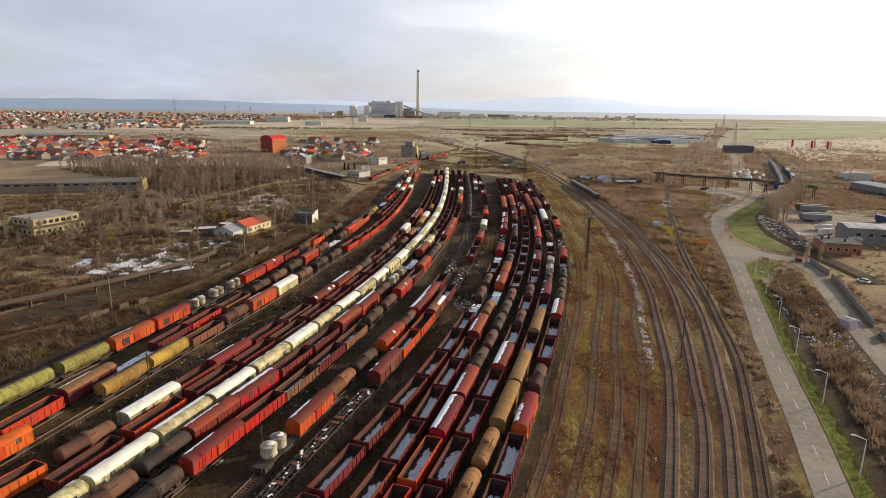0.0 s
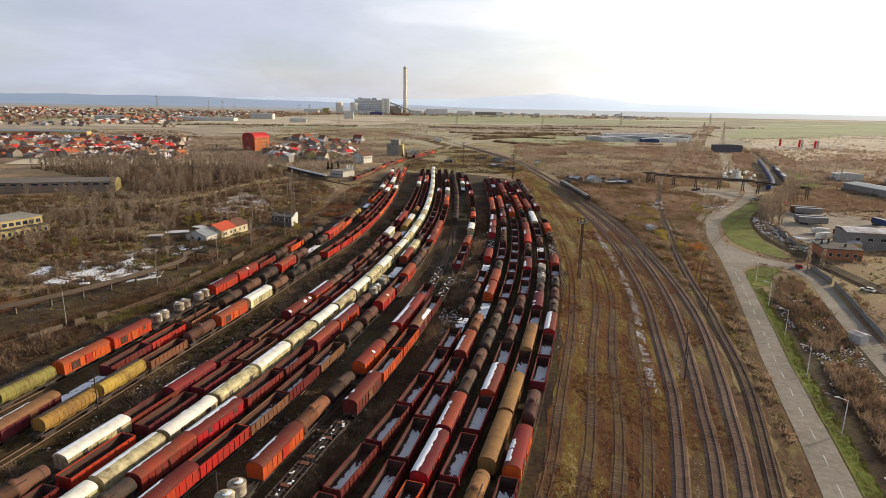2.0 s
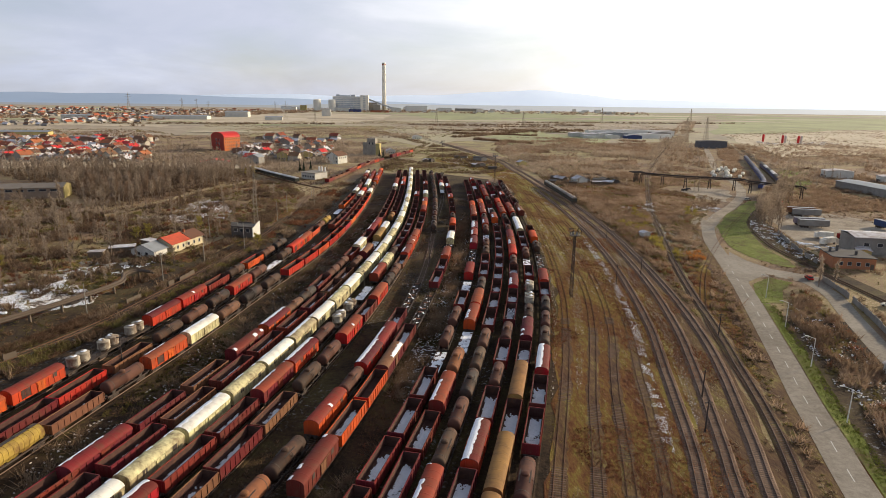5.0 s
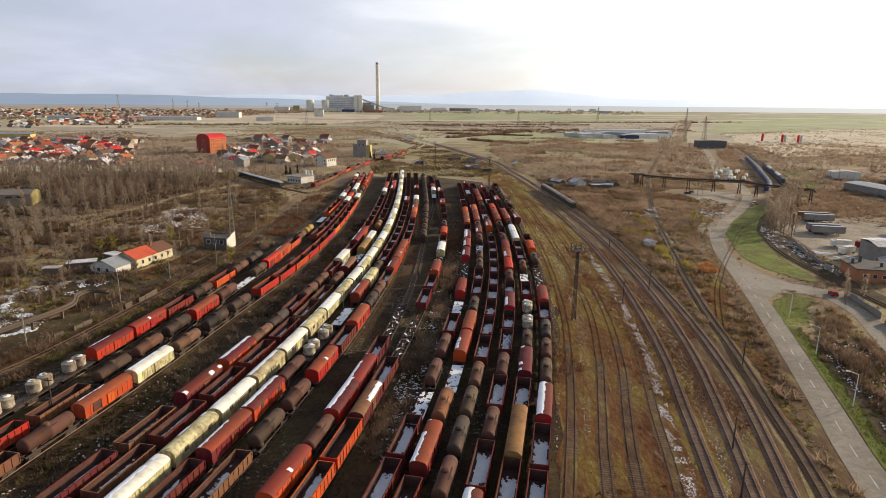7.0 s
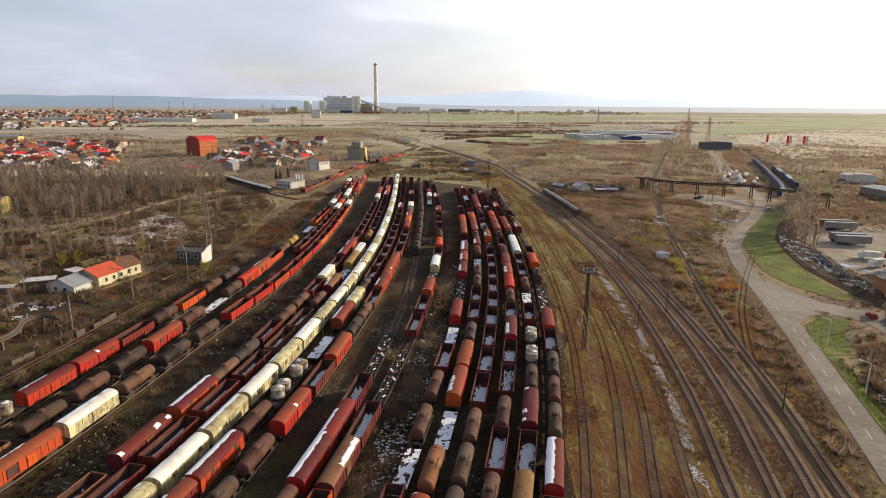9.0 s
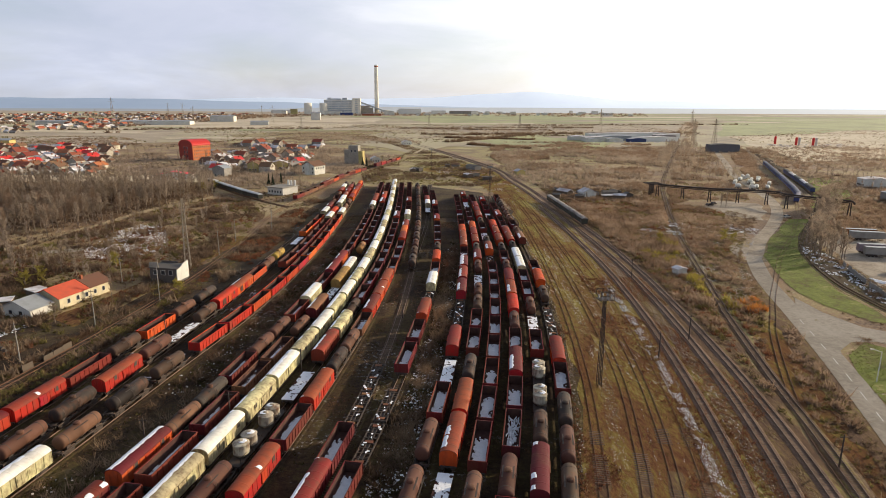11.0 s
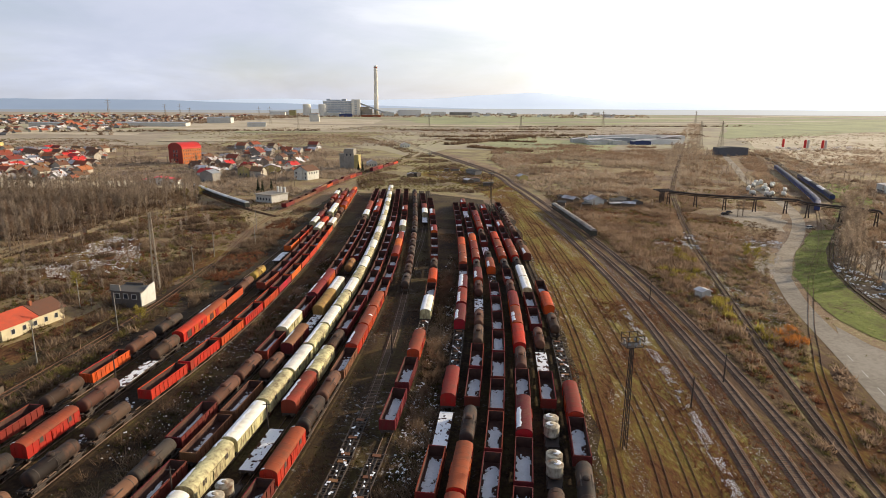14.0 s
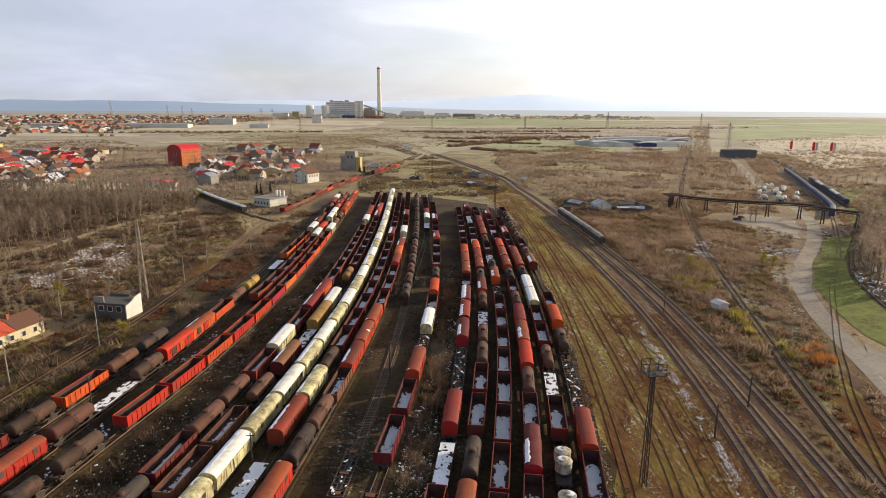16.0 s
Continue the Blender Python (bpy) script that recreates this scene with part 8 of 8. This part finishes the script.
thicket("far_brush", [(BEHIND, 0.26), (BEHIND_R, 0.28), (PLAIN_R, 0.20), (GARDENS, 0.20), (STATION, 0.16)], 12000, 2.8, TWIG_HAZED, "far brown brushwood on the plain", 24, blades=16, width=0.15, clump=0.014, cut=-0.2)
thicket("hedge_brush", [([(120, 1190), (560, 1240), (560, 1262), (120, 1215)], 0.25), ([(-20, 1380), (420, 1440), (420, 1462), (-20, 1405)], 0.2), ([(60, 990), (220, 1190), (235, 1180), (75, 980)], 0.2),
                        ([(-650, 1290), (-160, 1370), (-165, 1395), (-650, 1320)], 0.2), ([(260, 1560), (900, 1660), (900, 1690), (260, 1590)], 0.15)], 1600, 4.6, TWIG, "brown hedgerows across the plain", 25, blades=18, width=0.16, cut=-1)
THROAT = [(-20, 545), (60, 530), (86, 560), (84, 620), (72, 690), (30, 860), (-20, 1050), (-70, 1200), (-110, 1200), (-20, 980), (16, 830), (-10, 720), (-30, 640)]
BESIDE_M3 = [(103, 300), (116, 312), (131, 354), (141, 388), (160, 440), (196, 540), (150, 560), (112, 520), (106, 420)]
ALONG_M3 = [(212, 552), (232, 552), (420, 960), (560, 1252), (820, 1790), (780, 1790), (528, 1262), (388, 970), (276, 726)]
MIDDLE_R = [(110, 640), (190, 560), (276, 740), (380, 960), (300, 960), (240, 1000), (150, 980), (96, 800)]
thicket("throat_brush", [(THROAT, 1.0)], 3600, 1.7, TWIG, "leafless brown bushes past the end of the yard", 51, blades=16, width=0.12, clump=0.03, cut=-0.05)
thicket("throat_grass", [(THROAT, 1.0)], 4500, 1.0, TWIG_OLIVE, "olive grass clumps past the end of the yard", 52, blades=9, width=0.24, clump=0.04, cut=-0.2)
FAR_SIDE = [(100, 92), (122, 92), (162, 232), (240, 262), (300, 330), (330, 250), (220, 110), (150, 60), (104, 60)]
thicket("roadside_bushes", [(FAR_SIDE, 0.7), (RIGHT_NEAR, 0.3)], 2600, 1.7, TWIG_WOOD_HAZED, "dark leafless bushes on waste ground beside the road", 60, blades=22, width=0.09, clump=0.07, cut=-0.1)
thicket("roadside_grass", [(FAR_SIDE, 1.0)], 3500, 0.8, TWIG_OLIVE, "olive grass on waste ground beside the road", 61, blades=9, width=0.22, spread=1.3, clump=0.05, cut=-0.25)
PLAINS = [([(-640, 1090), (-450, 1110), (-330, 960), (-360, 860), (-480, 830), (-700, 900)], 0.3), ([(-260, 960), (30, 960), (200, 1100), (560, 1180), (560, 1620), (-160, 1620), (-420, 1300)], 0.5), ([(430, 720), (720, 840), (1250, 1300), (900, 1380), (560, 1150)], 0.2)]
thicket("plain_scrub", PLAINS, 7000, 2.4, TWIG_WOOD_HAZED, "scattered scrub on the plain", 62, blades=9, width=0.2, clump=0.01, cut=-0.05)
thicket("plain_grass", PLAINS, 7000, 1.8, TWIG_OLIVE, "tussocks of dry grass on the plain", 63, blades=7, width=0.4, spread=1.3, clump=0.012, cut=-0.1)
thicket("siding_brush", [([(214, 556), (236, 516), (258, 530), (282, 600), (325, 695), (392, 850), (345, 850)], 0.5), ([(246, 470), (268, 486), (330, 640), (420, 800), (470, 900), (420, 880), (330, 690), (285, 590)], 0.5)], 2600, 2.0, TWIG_WOOD_HAZED, "brown scrub between the sidings and the unpaved road", 64, blades=16, width=0.12, clump=0.03, cut=-0.2)
BACK_R = [(236, 300), (262, 306), (300, 350), (440, 500), (340, 548), (264, 470), (214, 392), (226, 352)]
thicket("back_bushes", [(BACK_R, 1.0)], 2400, 2.3, TWIG_WOOD_HAZED, "grey-brown bushes behind the works yard", 65, blades=20, width=0.1, clump=0.04, cut=-0.1)
LOT_SIDE = [(146, 366), (170, 392), (177, 424), (187, 448), (203, 467), (230, 462), (238, 500), (232, 540), (212, 560), (186, 540), (158, 470), (140, 400)]
thicket("lot_brush", [(LOT_SIDE, 1.0)], 1700, 1.6, TWIG_WOOD_HAZED, "brown brush round the gravel lorry park", 66, blades=18, width=0.12, clump=0.06, cut=-0.2)
thicket("lot_grass", [(LOT_SIDE, 1.0)], 1800, 0.8, TWIG_OLIVE, "olive grass round the gravel lorry park", 67, blades=9, width=0.24, spread=1.3, clump=0.06, cut=-0.25)
PIPE_SIDE = [(-150, 100), (-128, 130), (-106, 160), (-92, 190), (-82, 222), (-72, 262), (-66, 262), (-75, 218), (-86, 180), (-98, 150), (-118, 112)]
thicket("pipe_brush", [(PIPE_SIDE, 0.8), ([(-150, 278), (-131, 279), (-129, 288), (-150, 288)], 0.2)], 2600, 1.3, TWIG_DARK, "dark bramble along the heating pipe", 68, blades=18, width=0.1, spread=1.2, clump=0.06, cut=-0.15)
thicket("trackside_bushes", [(BESIDE_M3, 0.75), (WASTE_R, 0.25)], 3400, 2.1, TWIG_WOOD_HAZED, "dense brown bushes beside the line", 53, blades=26, width=0.085, clump=0.05, cut=0.02)
thicket("lineside_trees", [(ALONG_M3, 1.0)], 520, 4.6, TWIG_HAZED, "bare trees along the straight line", 54, blades=24, spread=0.5, width=0.07, clump=0.02, cut=-0.4)
thicket("scrub_bushes", [(MIDDLE_R, 0.7), (PLAIN_R, 0.3)], 3600, 3.2, TWIG_WOOD_HAZED, "grey-brown scrub on the plain", 55, blades=18, width=0.12, clump=0.02, cut=0.0)
thicket("town_trees", [([(-1250, 1500), (-640, 1190), (-480, 1190), (-560, 1500), (-420, 2100), (-300, 2450), (-1000, 2400)], 0.7), ([(-420, 2350), (900, 2350), (1100, 2900), (-500, 2900)], 0.3)], 2600, 7.0, TWIG_WOOD_HAZED, "bare trees among the far houses", 56, blades=12, spread=0.7, width=0.2, clump=0.006, cut=-0.1)
thicket("field_hedges", [([(70, 1085), (205, 1035), (208, 1052), (75, 1105)], 0.25), ([(92, 940), (160, 858), (168, 866), (100, 958)], 0.25), ([(30, 1180), (380, 1130), (380, 1150), (30, 1200)], 0.25), ([(40, 1360), (300, 1330), (300, 1352), (40, 1385)], 0.25)], 1400, 3.6, TWIG_DARK, "dark hedges between the fields", 57, blades=16, width=0.16, cut=-1)
STRIP_AREA = [(14, 60), (30, 60), (56, 118), (72, 165), (82, 215), (90, 290), (96, 400), (92, 520), (84, 600), (50, 640), (60, 560), (68, 470), (64, 380), (57, 290), (48, 225), (32, 152), (20, 100)]
STRIP_NEAR = [(14, 60), (36, 60), (60, 118), (76, 165), (86, 215), (93, 300), (58, 300), (48, 225), (32, 152), (20, 100)]
thicket("grass_tufts", [(STRIP_NEAR, 0.75), (STRIP_AREA, 0.25)], 26000, 0.34, TUFT, "yellow-green grass tufts between the open tracks", 26, blades=6, width=0.22, spread=1.6, clump=0.05, cut=-0.22, free=False)
thicket("dry_weeds", [(STRIP_NEAR, 0.7), (STRIP_AREA, 0.3)], 16000, 0.55, TWIG_RED, "reddish dry weeds between the open tracks", 27, blades=7, width=0.18, spread=1.5, clump=0.045, cut=-0.02, free=False)
thicket("pale_weeds", [(STRIP_NEAR, 0.6), (RIGHT, 0.4)], 7000, 0.42, REED, "straw-coloured weed stalks", 28, blades=6, width=0.14, spread=1.3, clump=0.08, cut=0.0)
VERGE_BLADES = foliage("short_green_grass", (0.070, 0.075, 0.018), (0.135, 0.155, 0.030), (0.23, 0.22, 0.06))
VERGE_AREA = [tuple(ROAD.at(s_) + Vector((ROAD.way(s_).y, -ROAD.way(s_).x)) * off) for off, ys in ((3.7, range(60, 214, 6)), (6.6, range(212, 58, -6))) for s_ in (ROAD.by_y(y_) for y_ in ys)]
thicket("verge_grass", [(VERGE_AREA, 0.55), (AVOID[2], 0.12), (AVOID[3], 0.33)], 9000, 0.36, VERGE_BLADES, "short green grass blades on the verge", 40, blades=7, width=0.2, spread=1.3, cut=-0.5, free=False)
GAP_A = [(-26, 70), (-11, 96), (0, 130), (-1, 138), (-14, 112), (-21, 96), (-32, 66)]
GAP_B = [(3, 150), (12, 185), (19, 225), (27, 275), (33, 340), (31, 360), (20, 290), (12, 235), (4, 190), (-4, 156)]
GAP_C = [(-64, 92), (-52, 125), (-38, 175), (-22, 240), (-14, 300), (-10, 360), (-18, 360), (-25, 300), (-36, 235), (-52, 170), (-64, 120), (-70, 95)]
thicket("reeds", [(GAP_A, 0.42), (GAP_B, 0.58)], 300, 2.2, TWIG, "tall dry reeds and weeds between the trains", 29, blades=34, spread=0.5, width=0.03, cut=-0.1)
YARD_AREA = [(-100, 70), (-40, 70), (-8, 70), (16, 100), (32, 152), (48, 225), (57, 300), (62, 400), (30, 420), (-20, 420), (-40, 330), (-58, 250), (-80, 170), (-104, 110)]
thicket("yard_grass", [(YARD_AREA, 1.0)], 14000, 0.42, MOSS, "moss and grass tufts under the trains", 58, blades=6, width=0.26, spread=1.5, clump=0.06, cut=-0.05, free=False)
thicket("yard_weeds", [(YARD_AREA, 1.0)], 9000, 0.6, TWIG_DARK, "dry brown weeds between the trains", 59, blades=8, width=0.1, spread=1.2, clump=0.05, cut=0.0)
thicket("track_weeds", [(GAP_A, 0.1), (GAP_B, 0.35), (GAP_C, 0.55)], 3000, 0.7, MOSS, "weeds and moss between the trains", 30, blades=9, width=0.3, cut=-0.1)
thicket("track_brush", [(GAP_B, 0.5), (GAP_C, 0.3), (GAP_A, 0.2)], 620, 2.2, TWIG, "bare bushes between the trains", 31, blades=40, width=0.05, cut=-0.3)
thicket("orange_bush", [([(112, 262), (120, 262), (122, 276), (114, 276)], 1.0)], 24, 2.0, LEAF_O, "orange autumn bushes beside the road", 32, blades=50, width=0.14, cut=-1)
thicket("yellow_bush", [([(104, 330), (112, 320), (132, 345), (126, 356)], 0.5), ([(100, 255), (108, 262), (118, 300), (110, 300)], 0.5)], 60, 2.1, LEAF_Y, "yellowing bushes on the waste ground", 33, blades=50, width=0.12, cut=-0.2)


# ---- litter, rubble and lying snow ----
def litter(name, polys, n, size, mat, label, seed, flat=0.4, clump=0.08, cut=0.0, free=True):
    """Scattered chunks, each a skewed block of its own."""
    g = np.random.default_rng(seed)
    v, f = [], []
    for poly, share in polys:
        xs, ys = [p[0] for p in poly], [p[1] for p in poly]
        got, tries = 0, 0
        while got < n * share and tries < n * 60:
            tries += 1
            x, y = g.uniform(min(xs), max(xs)), g.uniform(min(ys), max(ys))
            if noise.noise(Vector((x * clump, y * clump, seed * 1.7))) < cut or not inside(x, y, poly) or (free and not is_clear(x, y)):
                continue
            got += 1
            a, c, h_ = size * g.uniform(0.3, 1.2), size * g.uniform(0.3, 1.2), size * flat * g.uniform(0.4, 1.2)
            t = g.uniform(0, np.pi)
            k = len(v)
            for sx, sy, sz in ((-1, -1, 0), (1, -1, 0), (1, 1, 0), (-1, 1, 0), (-0.7, -0.7, 1), (0.7, -0.7, 1), (0.7, 0.7, 1), (-0.7, 0.7, 1)):
                px, py = sx * a / 2 * g.uniform(0.8, 1.2), sy * c / 2 * g.uniform(0.8, 1.2)
                v.append((x + px * np.cos(t) - py * np.sin(t), y + px * np.sin(t) + py * np.cos(t), 0.05 + sz * h_))
            f += [(k + 4, k + 5, k + 6, k + 7), (k, k + 1, k + 5, k + 4), (k + 1, k + 2, k + 6, k + 5), (k + 2, k + 3, k + 7, k + 6), (k + 3, k, k + 4, k + 7)]
    return raw(name, v, f, mat, label, "litter", "stuff")


LITTER = material("pale_litter", (0.60, 0.54, 0.49), rough=0.9, grain=1.0, stain=0.2, islands=0.5)
DEBRIS = [(TRACKS["S4"].at(s_).x + d_, TRACKS["S4"].at(s_).y) for d_, ss in ((-3.2, range(205, 375, 6)), (-5.4, range(372, 202, -6))) for s_ in ss]
litter("snowy_debris", [(DEBRIS, 1.0)], 3900, 0.20, SNOW, "snow and white litter along an old track", 41, cut=-0.12, clump=0.4, free=False)
litter("strip_litter", [(STRIP_AREA, 1.0)], 5500, 0.22, LITTER, "bits of pale litter between the rails", 42, cut=0.08, clump=0.05)
RUB_L = [(-136, 224), (-124, 235), (-111, 238), (-102, 229), (-93, 222), (-91, 214), (-100, 207), (-111, 205), (-121, 203), (-136, 213)]
RUB_L2 = [(-118, 330), (-92, 335), (-88, 352), (-104, 392), (-118, 402), (-124, 380)]
RUB_R = [(104, 372), (125, 372), (150, 362), (182, 378), (172, 395), (140, 402), (120, 424), (106, 410)]
RUB_W = [(104, 270), (118, 268), (150, 332), (182, 378), (172, 395), (140, 402), (120, 424), (108, 410), (104, 330)]
RUB_V = [(84, 110), (92, 108), (112, 160), (122, 192), (130, 218), (120, 212), (108, 190), (94, 150)]
litter("rubble", [(RUB_L, 0.36), (RUB_L2, 0.06), (RUB_R, 0.34), (RUB_V, 0.025), ([(157, 262), (162, 300), (172, 330), (186, 352), (180, 320), (171, 290), (166, 262)], 0.06), ([(-118, 238), (-98, 240), (-90, 262), (-112, 262)], 0.035), ([(170, 292), (174, 296), (190, 276), (186, 272)], 0.10)], 9000, 0.5, SNOW, "snowy heaps of rubble and rubbish", 43, cut=0.03, clump=0.21, free=False)
litter("rubble_stones", [(RUB_L, 0.14), (RUB_L2, 0.16), (RUB_R, 0.20), (RUB_V, 0.07), (RUB_W, 0.43)], 10000, 0.42, LITTER, "broken stones and rubbish on waste ground", 44, cut=-0.12, free=False)
litter("junk", [([(100, 455), (150, 465), (152, 500), (112, 508)], 0.7), ([(40, 600), (70, 600), (70, 660), (30, 660)], 0.3)], 900, 0.8, LITTER, "junk and rubbish round the trackside cottages", 47, cut=-0.1)
litter("vehicles_far", [([(505, 885), (640, 905), (640, 965), (520, 955)], 0.7), ([(270, 985), (430, 990), (430, 1012), (270, 1005)], 0.3)], 190, 3.2, LITTER, "pale parked vehicles and goods far off on the plain", 48, cut=-1, free=False)
litter("yard_litter", [(GAP_A, 0.12), (GAP_B, 0.44), (GAP_C, 0.44)], 1800, 0.35, LITTER, "litter and snow scraps between the trains", 45, cut=-0.1)
litter("yard_snow", [(GAP_B, 0.8), ([(-48, 220), (-40, 220), (-30, 290), (-38, 290)], 0.2)], 900, 0.5, SNOW, "thin snow scraps between the trains", 46, cut=0.0, flat=0.1)
patch("snow_patch", [(-137, 223), (-130, 224), (-128, 228), (-135, 229)], 0.09, SNOW, "flat patch of old snow on waste ground", 0.8, lift=False)
for pts in ([(206, 290), (216, 294), (224, 302), (214, 304), (204, 298)], [(188, 282), (196, 280), (203, 286), (194, 290)], [(212, 308), (222, 310), (226, 318), (216, 318)]):
    patch("snow_patch", pts, 0.10, SNOW, "thin melting snow on the works yard", 0.9, lift=False)
patch("rubbish_ground", RUB_L, 0.03, RUBBLE, "waste ground strewn with snow and rubbish", 1.5, lift=False)
patch("rubbish_ground", RUB_L2, 0.03, BROWNWEEDS, "brown waste ground strewn with rubbish", 2.0, lift=False)
patch("lineside_soil", [(-160, 60), (-146, 130), (-122, 168), (-100, 205), (-82, 245), (-68, 300), (-58, 370), (-64, 372), (-76, 302), (-92, 250), (-110, 212), (-134, 176), (-160, 140)], 0.012, BROWNWEEDS, "reddish-brown dead weeds beside the outer track", 2.5, lift=False)
patch("roadside_soil", [(60, 95), (72, 130), (82, 165), (90, 200), (96, 225), (104, 248), (122, 262), (114, 240), (106, 212), (96, 180), (86, 146), (74, 105)], 0.012, BROWNWEEDS, "brown dead weeds between the line and the road", 1.0, lift=False)
patch("cinder_ground", [(157, 262), (161, 300), (171, 330), (186, 354), (181, 320), (172, 290), (166, 262)], 0.06, YARD, "dark cinder ground beside the old siding", 1.0, lift=False)
patch("cinder_ground", [(-114, 240), (-84, 241), (-78, 258), (-92, 268), (-112, 262)], 0.04, YARD, "dark soil round the depot", 2.0, lift=False)
litter("fallen_slabs", [([(-122, 240), (-104, 244), (-98, 258), (-116, 260)], 1.0)], 26, 3.4, CONC, "fallen concrete slabs on waste ground", 49, flat=0.1, cut=-1, free=False)
patch("dirt_road", [(-160, 336), (-140, 338), (-120, 345), (-121, 350), (-142, 345), (-162, 343)], 0.034, DIRTROAD, "bare dirt road across waste ground", 1.0, lift=False)
